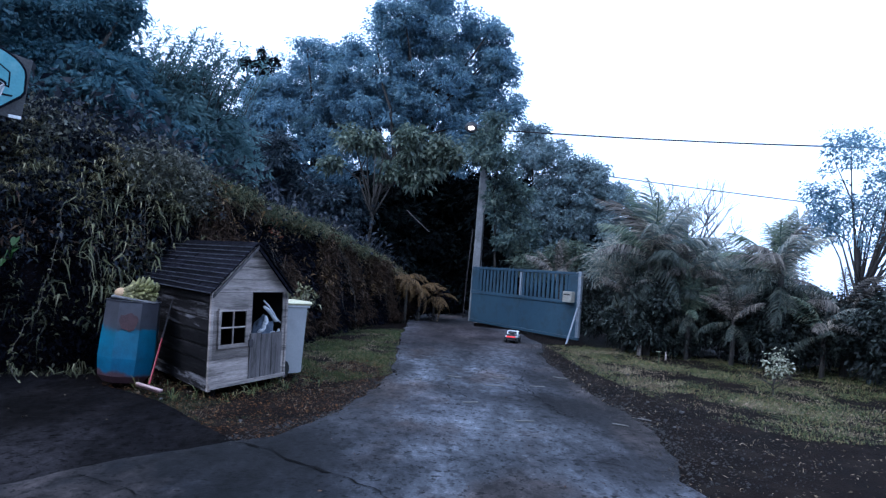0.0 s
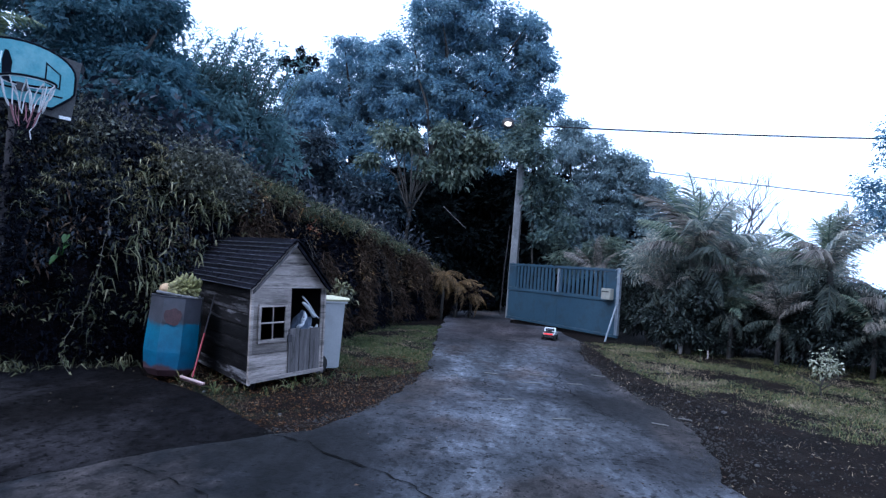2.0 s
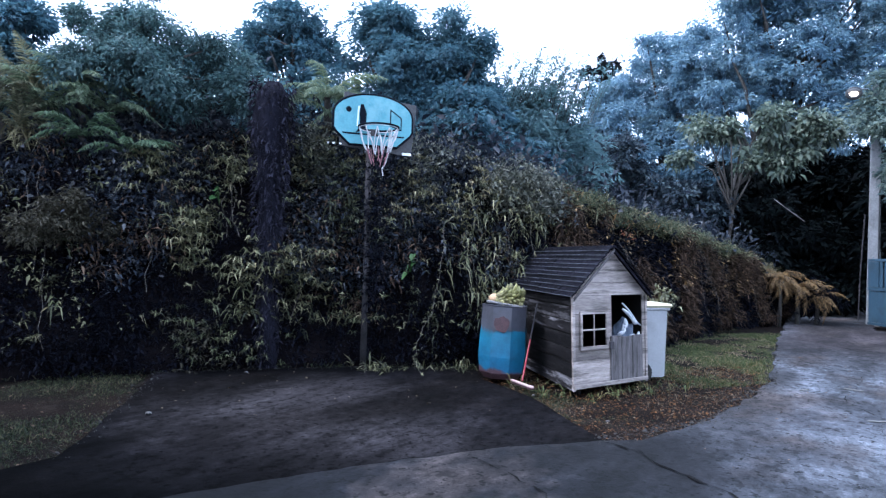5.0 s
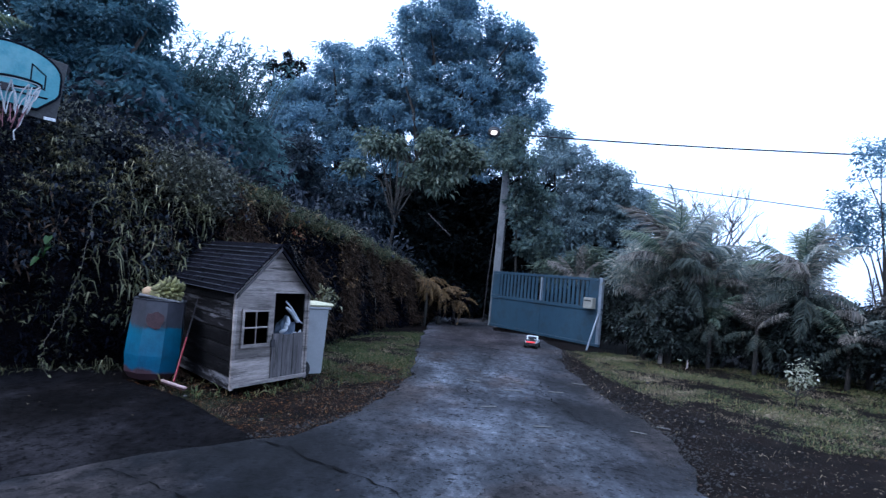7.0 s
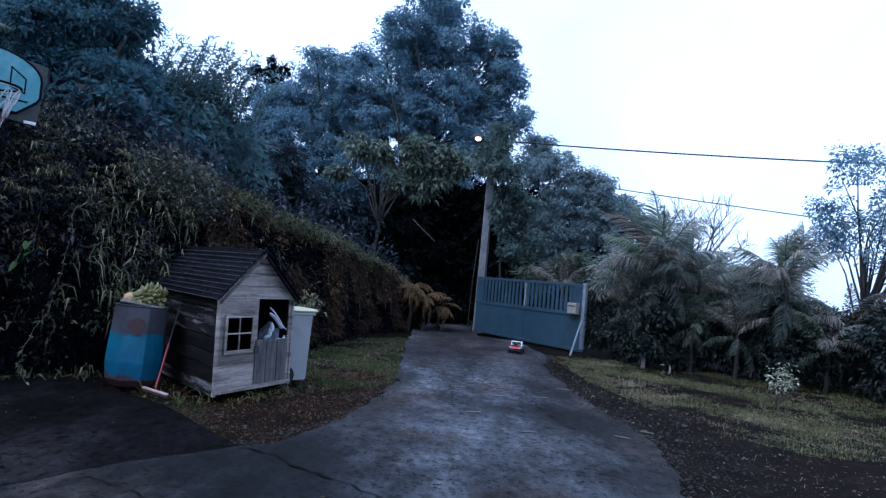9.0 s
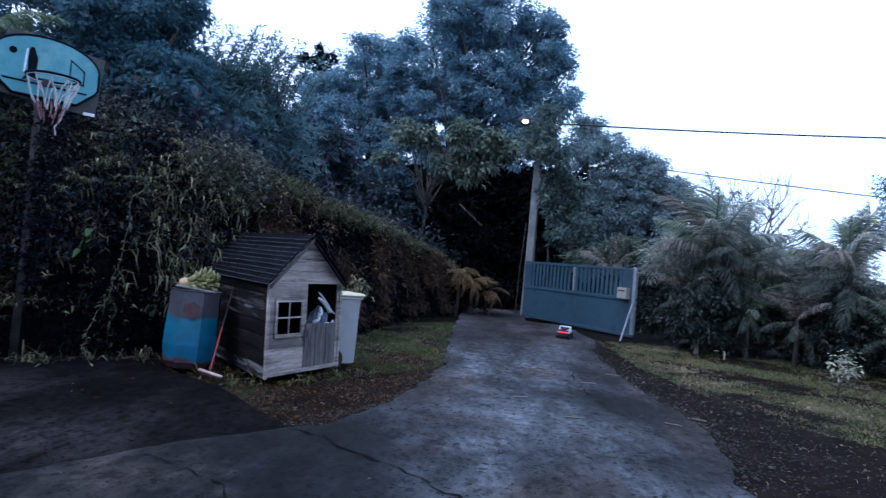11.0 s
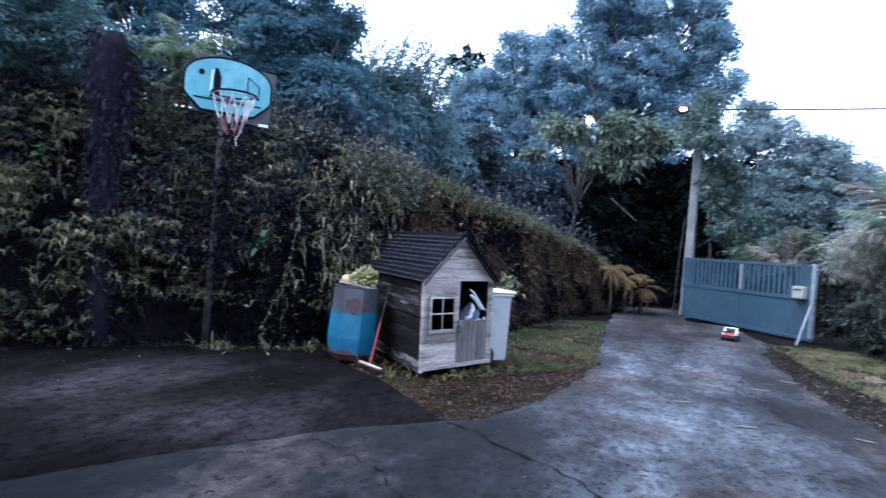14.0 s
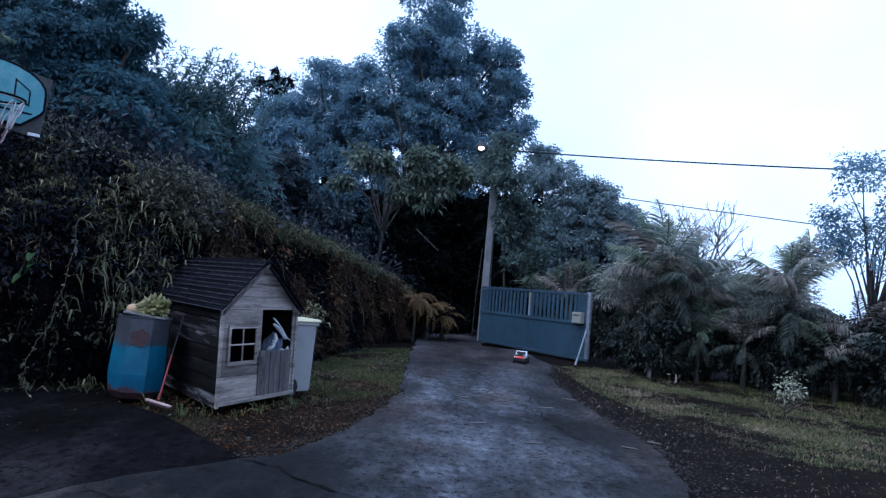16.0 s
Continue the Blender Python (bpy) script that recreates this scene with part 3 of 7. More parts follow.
def leaf_arrays(base, way, length, width, droop, rng, face=None):
    """Folded leaves: base point, direction, length, width and droop of each; two triangles a leaf."""
    way = unit(way)
    up = unit(rng.normal(0, 0.5 if face is None else 0.32, base.shape) + ((0, 0, 1) if face is None else face))
    side = unit(np.cross(way, up))
    L, W = length[:, None], width[:, None]
    lift = unit(np.cross(side, way))
    mid = base + way * L * 0.42 + lift * W * 0.2
    tip = base + way * L * (1 - 0.25 * droop[:, None]) - np.array([0, 0, 1]) * L * droop[:, None] * 0.6
    n = len(base)
    if n and droop.mean() > 0.45:
        # hanging leaves bend: a narrow strip from the foot over the middle to the tip
        verts = np.stack([base - side * W * 0.2, base + side * W * 0.2, mid + side * W / 2, mid - side * W / 2, tip], 1).reshape(-1, 3)
        i = np.arange(n)[:, None] * 5
        return verts, np.concatenate([i + [[0, 1, 2]], i + [[0, 2, 3]], i + [[3, 2, 4]]], 1).reshape(-1, 3)
    verts = np.stack([base, mid + side * W / 2, tip, mid - side * W / 2], 1).reshape(-1, 3)
    i = np.arange(n)[:, None] * 4
    faces = np.concatenate([i + [[0, 1, 2]], i + [[0, 2, 3]]], 1).reshape(-1, 3)
    return verts, faces


def crown_points(lobes, clumps, per, spread, rng, shell=0.55, gaps=0.0):
    """Leaf bases in clumps over lobes that carry smaller lobes of their own; the way of each leaf, and the way out of its lobe."""
    lob = []
    for x, y, z, r in lobes:
        lob.append((x, y, z, r * 0.66))
        for _ in range(24):
            d = unit(rng.normal(0, 1, 3))
            if d[2] < -0.55:
                d[2] *= -1
            k = rng.uniform(0.12, 0.38)
            at = np.array((x, y, z)) + d * r * rng.uniform(0.5, 1.0)
            lob.append((*at, r * k))
    lob = np.array(lob)
    share_of = lob[:, 3] ** 1.7
    which = rng.choice(len(lob), clumps, p=share_of / share_of.sum())
    d = unit(rng.normal(0, 1, (clumps, 3)))
    d[:, 2] = np.abs(d[:, 2]) * np.where(rng.random(clumps) < 0.74, 1, -1)
    rad = lob[which, 3] * (shell + (1.12 - shell) * rng.random(clumps) ** 0.6)
    cen = lob[which, :3] + d * rad[:, None]
    if gaps:
        # bare places between the boughs, drawn out along y to fit the camera's view
        keep = np.array([noise.noise((x * 0.95 + 3, y * 0.25, z * 0.95)) < 0.42 - gaps * noise.noise((x * 0.3, 7, z * 0.3)) for x, y, z in cen])
        cen, d = cen[keep], d[keep]
    n = len(cen)
    off = unit(rng.normal(0, 1, (n, per, 3))) * rng.random((n, per, 1)) ** 0.45 * spread * 1.5 * np.array([1, 1, 0.62]) * rng.uniform(0.5, 1.45, (n, 1, 1))
    base = (cen[:, None] + off).reshape(-1, 3)
    out = np.repeat(d, per, 0)
    way = unit(out * 0.5 + unit(off.reshape(-1, 3)) * 0.9 + rng.normal(0, 0.35, (n * per, 3)) + (0, 0, -0.25))
    return cen, base, way, unit(out + (0, 0, 0.7))


def limb_tree(bm, foot, fork, tips, r0, rng, sides=6):
    """A bent trunk up to a fork, and limbs from it out to the tips."""
    foot, fork = Vector(foot), Vector(fork)
    n = 6
    pts = [foot.lerp(fork, i / n) + Vector((rng.normal(0, r0 * 0.7), rng.normal(0, r0 * 0.7), 0)) * (0 < i < n) for i in range(n + 1)]
    tube(bm, pts, [r0 * (1.35 if i == 0 else 1 - 0.4 * i / n) for i in range(n + 1)], sides)
    for t in tips:
        t = Vector(t)
        start = foot.lerp(fork, 0.6 + 0.4 * rng.random())
        mid = start.lerp(t, 0.5) + Vector((rng.normal(0, 0.2), rng.normal(0, 0.2), 0.15 * (t - start).length))
        tube(bm, [start, start.lerp(mid, 0.5), mid, mid.lerp(t, 0.55), t], [r0 * 0.5, r0 * 0.42, r0 * 0.3, r0 * 0.2, r0 * 0.08], 5)


def tree(name, label, foot, fork, lobes, r0, clumps, per, leaf, spread, material, seed, droop=0.3, slim=0.42, limbs=12, shell=0.5, category="tree", gaps=0.0):
    rng = np.random.default_rng(seed)
    ob = thing(name, pose(*foot), label, category)
    f = np.array(foot)
    lobes = [(x - f[0], y - f[1], z - f[2], r) for x, y, z, r in lobes]
    cen, base, way, face = crown_points(lobes, int(clumps * 0.62), int(per * 1.45), spread, rng, shell, gaps)
    bm = bmesh.new()
    pick = cen[rng.choice(len(cen), limbs, replace=False)]
    limb_tree(bm, (0, 0, -0.2), np.array(fork) - f, pick, r0, rng)
    part("trunk", bm, M["bark"], ob, smooth=True)
    n = len(base)
    size = leaf * rng.uniform(0.65, 1.25, n)
    v, fa = leaf_arrays(base, way, size, size * slim, np.full(n, droop), rng, face)
    link_mesh("crown", mesh_np("crown", v, fa), material, ob)
    return ob


# ------------------------------------------------------------------ ground
def outline_noise(pts, step=0.25, amount=0.05, seed=0):
    """A polygon's outline in short steps, frayed a little."""
    out = []
    for i, (x0, y0) in enumerate(pts):
        x1, y1 = pts[(i + 1) % len(pts)]
        n = max(1, int(math.hypot(x1 - x0, y1 - y0) / step))
        for k in range(n):
            x, y = x0 + (x1 - x0) * k / n, y0 + (y1 - y0) * k / n
            dx = noise.noise((x * 1.7, y * 1.7, seed)) + 0.6 * noise.noise((x * 6, y * 6, seed + 5))
            dy = noise.noise((x * 1.7, y * 1.7, seed + 9)) + 0.6 * noise.noise((x * 6, y * 6, seed + 3))
            out.append((x + dx * amount, y + dy * amount))
    return out


def slab(name, pts, z0, z1, material, label, category):
    bm = bmesh.new()
    prism(bm, pts, z0, z1, "z")
    return tagged(part(name, bm, material), label, category, kind="structure")


gx = np.concatenate([np.linspace(-600, -20, 12), np.linspace(-18, 18, 73), np.linspace(20, 600, 12)])
gy = np.concatenate([np.linspace(-600, -10, 12), np.linspace(-8, 32, 81), np.linspace(34, 900, 14)])
X, Y = np.meshgrid(gx, gy)
near = (np.abs(X) < 19) & (Y > -9) & (Y < 33)
Z = np.where(near, -0.02 + 0.02 * np.sin(X * 1.7 + 0.6 * Y) * np.sin(Y * 1.3) + 0.012 * np.sin(X * 4.1) * np.sin(Y * 3.7), -0.02)
gv = np.stack([X, Y, Z], -1).reshape(-1, 3)
w = len(gx)
gf = np.array([(j * w + i, j * w + i + 1, (j + 1) * w + i + 1, (j + 1) * w + i) for j in range(len(gy) - 1) for i in range(w - 1)])
ground = link_mesh("ground", mesh_np("ground", gv, gf), M["soil"])
tagged(ground, "brown leafy soil with patches of moss", "ground", kind="structure")

ROAD = [(-0.95, 27.00), (-0.82, 15.46), (-0.76, 12.87), (-0.58, 9.01), (-0.74, 7.38), (-0.93, 6.40), (-1.24, 5.40), (-1.55, 5.14), (-2.34, 4.19), (-2.80, 3.49),
        (-3.44, 2.12), (-4.6, -6), (2.5, -6), (2.1, 3.39), (1.98, 4.94), (2.3, 6.3), (2.22, 7.7), (2.0, 9.2), (2.02, 12.4), (2.4, 14.5), (1.99, 17.63), (1.00, 18.00), (1.40, 27.00)]
YARD = [(-1.54, 5.16), (-2.69, 6.35), (-3.63, 6.95), (-3.92, 7.40), (-4.86, 7.00), (-5.77, 6.21), (-6.94, 4.83), (-5.92, 3.82), (-4.63, 2.45), (-4.8, 1.0), (-4.7, -6), (-4.5, -6),
        (-3.36, 2.09), (-2.73, 3.46), (-2.28, 4.18)]
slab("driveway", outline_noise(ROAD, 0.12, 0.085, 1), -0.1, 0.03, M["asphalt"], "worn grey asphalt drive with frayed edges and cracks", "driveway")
slab("yard_slab", outline_noise(YARD, 0.2, 0.03, 4), -0.1, 0.024, M["shaded_asphalt"], "asphalt yard in front of the bank, near-black for its shade", "yard")


def crack(pts, width, seed):
    rng = np.random.default_rng(seed)
    bm = bmesh.new()
    out = []
    for (x0, y0), (x1, y1) in zip(pts, pts[1:]):
        n = max(2, int(math.hypot(x1 - x0, y1 - y0) / 0.08))
        for k in range(n):
            out.append((x0 + (x1 - x0) * k / n + rng.normal(0, 0.022), y0 + (y1 - y0) * k / n + rng.normal(0, 0.022)))
    prev = None
    for i, (x, y) in enumerate(out):
        w = width * rng.choice((0.15, 0.35, 0.6, 1.0, 1.5)) * min(1, (len(out) - i) / 6)
        pair = (bm.verts.new((x - w * 0.5, y - w * 0.5, 0.038)), bm.verts.new((x + w * 0.5, y + w * 0.5, 0.038)))
        if prev:
            bm.faces.new((prev[0], prev[1], pair[1], pair[0]))
        prev = pair
    return tagged(part("asphalt_crack", bm, M["tar"]), "dark open crack in the asphalt drive", "crack", kind="structure")


crack([(-1.55, 5.14), (-1.26, 5.01), (-0.87, 4.65), (-0.49, 4.41), (-0.20, 4.14), (0.21, 3.80)], 0.02, 3)
crack([(0.37, 9.55), (0.21, 8.27), (0.48, 7.50), (0.42, 6.62)], 0.008, 5)
crack([(1.01, 8.81), (1.13, 8.71), (1.38, 7.71), (1.44, 7.01), (1.7, 6.1)], 0.006, 7)
crack([(-0.3, 8.1), (0.16, 8.18), (0.65, 8.22), (1.1, 8.29), (1.9, 8.5)], 0.01, 8)
crack([(0.05, 5.2), (0.28, 5.0), (0.49, 4.93), (0.71, 5.1), (0.92, 5.31), (1.45, 5.28), (1.64, 5.17), (2.0, 5.3)], 0.009, 9)
crack([(-0.5, 11.2), (0.2, 11.0), (0.9, 11.3), (1.8, 11.1)], 0.014, 10)
crack([(0.2, 13.6), (1.0, 13.2), (2.1, 13.5)], 0.014, 12)
crack([(-2.3, 4.15), (-1.7, 3.9), (-1.1, 3.3), (-0.6, 2.6)], 0.012, 13)
crack([(-6.0, 5.6), (-5.1, 5.2), (-4.4, 5.5), (-3.6, 5.3), (-2.7, 5.6)], 0.012, 14)
crack([(1.45, 10.26), (1.21, 8.78), (1.37, 7.59), (1.78, 6.01)], 0.008, 6)

# ------------------------------------------------------------------ the bank
BANK = [(-9.96, 1.33, 2.58), (-8.08, 3.53, 3.01), (-7.12, 4.84, 3.19), (-5.78, 6.55, 3.23), (-4.49, 7.71, 3.02), (-3.62, 8.66, 2.76), (-2.97, 10.31, 2.52),
        (-2.44, 12.60, 2.30), (-2.04, 15.70, 2.01), (-1.36, 17.80, 1.63), (-1.19, 20.00, 1.35), (-1.29, 27.00, 1.30)]


def bank_at(u):
    """Foot, crest height and way into the hill at u = 0..1 along the bank."""
    s = u * (len(BANK) - 1)
    i = min(int(s), len(BANK) - 2)
    f = s - i
    p = [np.array(BANK[max(0, min(len(BANK) - 1, k))]) for k in (i - 1, i, i + 1, i + 2)]
    q = 0.5 * (2 * p[1] + (p[2] - p[0]) * f + (2 * p[0] - 5 * p[1] + 4 * p[2] - p[3]) * f * f + (3 * p[1] - p[0] - 3 * p[2] + p[3]) * f ** 3)
    t = p[2][:2] - p[1][:2] + 0.5 * (f - 0.5) * (p[3][:2] - p[2][:2] - p[1][:2] + p[0][:2])
    t = t / np.hypot(*t)
    return q[:2], q[2], np.array((-t[1], t[0]))


def bank_point(u, v):
    """A point of the bank's face: v = 0 at its foot, 1 at its crest, up to 2 on the hill behind."""
    foot, h, inward = bank_at(u)
    if v <= 1:
        back, z = 0.35 * v ** 1.6 * h ** 0.8, h * v ** 0.9
    else:
        back, z = 0.35 * h ** 0.8 + (v - 1) * 14, h + (v - 1) * 2.5
    x, y = foot + inward * back
    bulge = 0.3 * noise.noise((x * 0.8, y * 0.8, z * 0.8)) + 0.12 * noise.noise((x * 2.5, y * 2.5, z * 2.5))
    x, y = (x, y) - inward * bulge * min(1, v * 3)
    return np.array((x, y, z - 0.08))


NU, NV = 150, 30
vs = [i / (NV - 7) if i < NV - 6 else 1 + (i - NV + 7) / 6 for i in range(NV)]
bv = np.array([bank_point(u, v) for u in np.linspace(0, 1, NU) for v in vs])
bf = np.array([(i * NV + j, (i + 1) * NV + j, (i + 1) * NV + j + 1, i * NV + j + 1) for i in range(NU - 1) for j in range(NV - 1)])
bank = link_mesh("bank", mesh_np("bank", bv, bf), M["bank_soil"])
tagged(bank, "steep earth bank behind the yard, coloured dark for its shade", "bank", kind="structure")


def bank_cloud(n, u0, u1, v0, v1, rng, proud=0.15, patchy=None, tall=1.0):
    """Points just off the bank's face, in patches if wished, with the way out from it."""
    P, N = [], []
    while len(P) < n:
        u, v = rng.uniform(u0, u1), rng.uniform(v0, v1)
        p = bank_point(u, v)
        if patchy and noise.noise((p[0] * patchy, p[1] * patchy, p[2] * patchy * tall + 7)) < rng.uniform(-0.05, 0.3):
            continue
        a = bank_at(u)[2]
        q = np.array((-a[0], -a[1], 0.25))
        P.append(p + q * rng.uniform(0.0, proud))
        N.append(q)
    return np.array(P), unit(np.array(N))


def sprigs(name, P, N, leaves, length, slim, droop, material, label, category, rng, spread=0.05, jitter=1.0):
    """Tufts of lance leaves that fan out from each point."""
    n = len(P)
    base = np.repeat(P, leaves, 0) + rng.normal(0, spread, (n * leaves, 3))
    way = unit(np.repeat(N, leaves, 0) * 0.7 + rng.normal(0, 0.75 * jitter, (n * leaves, 3)))
    size = np.repeat(rng.uniform(0.6, 1.3, n), leaves) * length * rng.uniform(0.7, 1.2, n * leaves)
    v, f = leaf_arrays(base, way, size, size * slim, rng.uniform(0.3, 1.0, n * leaves) * droop, rng)
    return tagged(link_mesh(name, mesh_np(name, v, f), material), label, category, kind="stuff")


rng = np.random.default_rng(11)
def whorls(name, P, N, leaves, length, slim, material, label, category, rng):
    """Umbrella whorls: narrow leaves that spread from each point all round and hang down."""
    n = len(P)
    turn = rng.uniform(0, 2 * math.pi, (n, 1)) + np.arange(leaves) * 2 * math.pi / leaves + rng.normal(0, 0.25, (n, leaves))
    way = np.stack([np.cos(turn), np.sin(turn), rng.uniform(0.25, 0.7, turn.shape)], -1).reshape(-1, 3) + np.repeat(N, leaves, 0) * 0.35
    base = np.repeat(P, leaves, 0) + rng.normal(0, 0.008, (n * leaves, 3))
    size = np.repeat(rng.uniform(0.65, 1.25, n), leaves) * length * rng.uniform(0.75, 1.15, n * leaves)
    v, f = leaf_arrays(base, way, size, size * slim, rng.uniform(0.55, 1.15, n * leaves), rng)
    return tagged(link_mesh(name, mesh_np(name, v, f), material), label, category, kind="stuff")


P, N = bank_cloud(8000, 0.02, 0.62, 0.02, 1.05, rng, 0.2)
sprigs("bank_creeper", P, N, 9, 0.075, 0.34, 0.6, M["leaf_bank"], "tangled creepers covering the bank, near-black for the shade among them", "creeper", rng)
P, N = bank_cloud(1100, 0.02, 0.47, 0.3, 0.98, rng, 0.34, 0.8)
sprigs("bank_undergrowth", P, N, 9, 0.09, 0.36, 0.6, M["leaf_olive"], "dull olive undergrowth in patches on the bank", "undergrowth", rng, 0.07)
P, N = bank_cloud(60, 0.02, 0.46, 0.08, 0.8, rng, 0.5, 1.3)
N = unit(N + (0, 0, -0.25))
sprigs("lance_leaf_plants", P, N, 9, 0.2, 0.1, 1.2, M["leaf_lance"], "drooping yellow-green lance leaves on the bank", "plants", rng, 0.03)
P, N = bank_cloud(40, 0.03, 0.115, 0.1, 0.85, rng, 0.5, 0.9)
whorls("whorled_plants", P, N, 8, 0.17, 0.085, M["leaf_bright"], "pale umbrella whorls of narrow drooping leaves", "plants", rng)
P, N = bank_cloud(130, 0.172, 0.262, 0.3, 0.82, rng, 0.65, 1.3)
whorls("whorled_plants", P, N, 9, 0.25, 0.08, M["leaf_bright"], "large whorls of drooping olive leaves low on the bank", "plants", rng)
P, N = bank_cloud(320, 0.165, 0.46, 0.16, 0.9, rng, 0.6, 0.9)
keep = ~((P[:, 0] > -4.7) & (P[:, 2] < 0.95))
P, N = P[keep], N[keep]
whorls("whorled_plants", P, N, 8, 0.22, 0.08, M["leaf_bright"], "pale umbrella whorls of narrow drooping leaves", "plants", rng)
P, N = bank_cloud(230, 0.23, 0.43, 0.62, 1.02, rng, 0.5, 1.1)
whorls("upper_whorled_plants", P, N, 8, 0.185, 0.085, M["crest"], "straw-coloured whorled plants high on the bank", "plants", rng)
P, N = bank_cloud(60, 0.03, 0.1, 0.75, 1.02, rng, 0.4, 0.9)
sprigs("dry_crest_plants", P, N, 10, 0.24, 0.07, 0.8, M["crest"], "dry straw-coloured grass high on the bank", "plants", rng, 0.06)
P, N = bank_cloud(420, 0.02, 0.5, 0.15, 0.95, rng, 0.4, 1.6)
sprigs("small_leaf_plants", P, N, 7, 0.085, 0.34, 0.6, M["leaf_bright"], "small pale-leaved plants on the bank", "plants", rng, 0.08)
P, N = bank_cloud(300, 0.1, 0.46, 0.2, 0.95, rng, 0.42, 0.8)
N = unit(N * 0.6 + (0, 0, -0.5))
sprigs("brown_bank_plants", P, N, 9, 0.11, 0.22, 0.6, M["leaf_dry"], "dull brown withered growth among the creepers", "plants", rng, 0.09)
P, N = bank_cloud(90, 0.35, 0.47, 0.25, 0.8, rng, 0.55)
N = unit(N + (0.4, -0.4, 0.5))
sprigs("reed_tufts", P, N, 7, 0.25, 0.08, 1.3, M["leaf_bright"], "arching pale reed leaves beside the playhouse", "reeds", rng, 0.03)
P, N = bank_cloud(60, 0.13, 0.35, 0.0, 0.2, rng, 0.4, 1.0)
sprigs("low_bank_plants", P, N, 9, 0.1, 0.26, 0.7, M["mound"], "olive-brown leafy plants at the foot of the bank", "plants", rng, 0.09)
P, N = bank_cloud(50, 0.15, 0.34, 0.03, 0.3, rng, 0.5, 1.0)
whorls("low_whorled_plants", P, N, 8, 0.14, 0.13, M["leaf_lance"], "small whorled olive plants low on the bank", "plants", rng)
# dark layer behind the dry grass: the hollows' shade is in its colour
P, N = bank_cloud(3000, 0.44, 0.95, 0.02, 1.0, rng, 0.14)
sprigs("hollow_shade_leaves", P, N, 8, 0.12, 0.34, 0.6, M["leaf_bank"], "near-black leaves standing for the shade in the bank's hollows", "creeper", rng)
P, N = bank_cloud(5200, 0.44, 0.95, 0.1, 1.0, rng, 0.34, 1.5, 0.22)
N = unit(N * 0.55 + (0, 0, -0.9))
sprigs("dry_bank_grass", P, N, 8, 0.17, 0.07, 0.5, M["leaf_dry"], "dry brown grass hanging over the bank", "dry grass", rng, 0.07, 0.75)
P, N = bank_cloud(260, 0.46, 0.95, 0.4, 1.03, rng, 0.34, 1.4)
sprigs("withered_plants", P, N, 8, 0.11, 0.25, 0.7, M["leaf_withered"], "withered yellow-brown plants on the dry bank", "plants", rng, 0.07)
P, N = bank_cloud(1300, 0.45, 0.9, 0.92, 1.005, rng, 0.3)
N = unit(N + (0, 0, 1.1))
sprigs("crest_grass", P, N, 8, 0.19, 0.07, 0.9, M["crest"], "pale grass along the crest of the bank", "grass", rng, 0.08)
P, N = bank_cloud(2600, 0.49, 0.8, 0.955, 1.03, rng, 0.3)
N = unit(N + (0, 0, 1.3))
sprigs("crest_green_grass", P, N, 9, 0.17, 0.06, 0.9, M["crest_green"], "long green grass on the crest of the bank", "grass", rng, 0.07)
P, N = bank_cloud(14, 0.475, 0.5, 0.36, 0.5, rng, 0.4)
whorls("yellow_leaf_plant", P, N, 9, 0.2, 0.16, M["leaf_bright"], "yellow-green plant behind the bin", "plant", rng)
P, N = bank_cloud(1100, 0.26, 0.52, 0.78, 1.06, rng, 0.5, 0.9)
N = unit(N + (0, 0, 0.8))
sprigs("bank_top_shrubs", P, N, 15, 0.068, 0.5, 0.3, M["leaf_top"], "pale leafy shrubs along the top of the bank", "shrubs", rng, 0.12)
P, N = bank_cloud(1300, 0.02, 0.5, 0.6, 1.06, rng, 0.35, 0.7)
N = unit(N + (0, 0, 0.8))
sprigs("bank_bushes", P, N, 16, 0.078, 0.45, 0.3, M["leaf_olive"], "dull green bushes on the upper bank", "bushes", rng, 0.13)
P, N = bank_cloud(5200, 0.02, 0.97, 1.02, 1.35, rng, 0.4)
N = unit(N + (0, 0, 1.2))
sprigs("hilltop_undergrowth", P, N, 12, 0.17, 0.4, 0.3, M["leaf_olive"], "dark undergrowth on the hill above the bank", "undergrowth", rng, 0.28)


def vines(n, u0, u1, seed):
    """Pale dead stems that hang down the bank, with a few leaves."""
    rng = np.random.default_rng(seed)
    bm = bmesh.new()
    for _ in range(n):
        u, v = rng.uniform(u0, u1), rng.uniform(0.45, 1.0)
        a = bank_at(u)[2]
        pts, top = [], bank_point(u, v)[2]
        drop = rng.uniform(0.5, 1.7)
        for k in range(7):
            z = top - drop * k / 6
            if z < 0.05:
                break
            q = bank_point(u + rng.normal(0, 0.0012) + 0.0012 * math.sin(k + u * 90), max(0.02, v * max(z, 0.05) / top))
            pts.append((q[0] - a[0] * 0.3, q[1] - a[1] * 0.3, z))
        if len(pts) > 2:
            tube(bm, pts, rng.uniform(0.0018, 0.004), 3, caps=False)
    return tagged(part("dead_vines", bm, M["vine"]), "pale dead vines hanging down the bank", "vines", kind="stuff")


vines(46, 0.04, 0.9, 3)

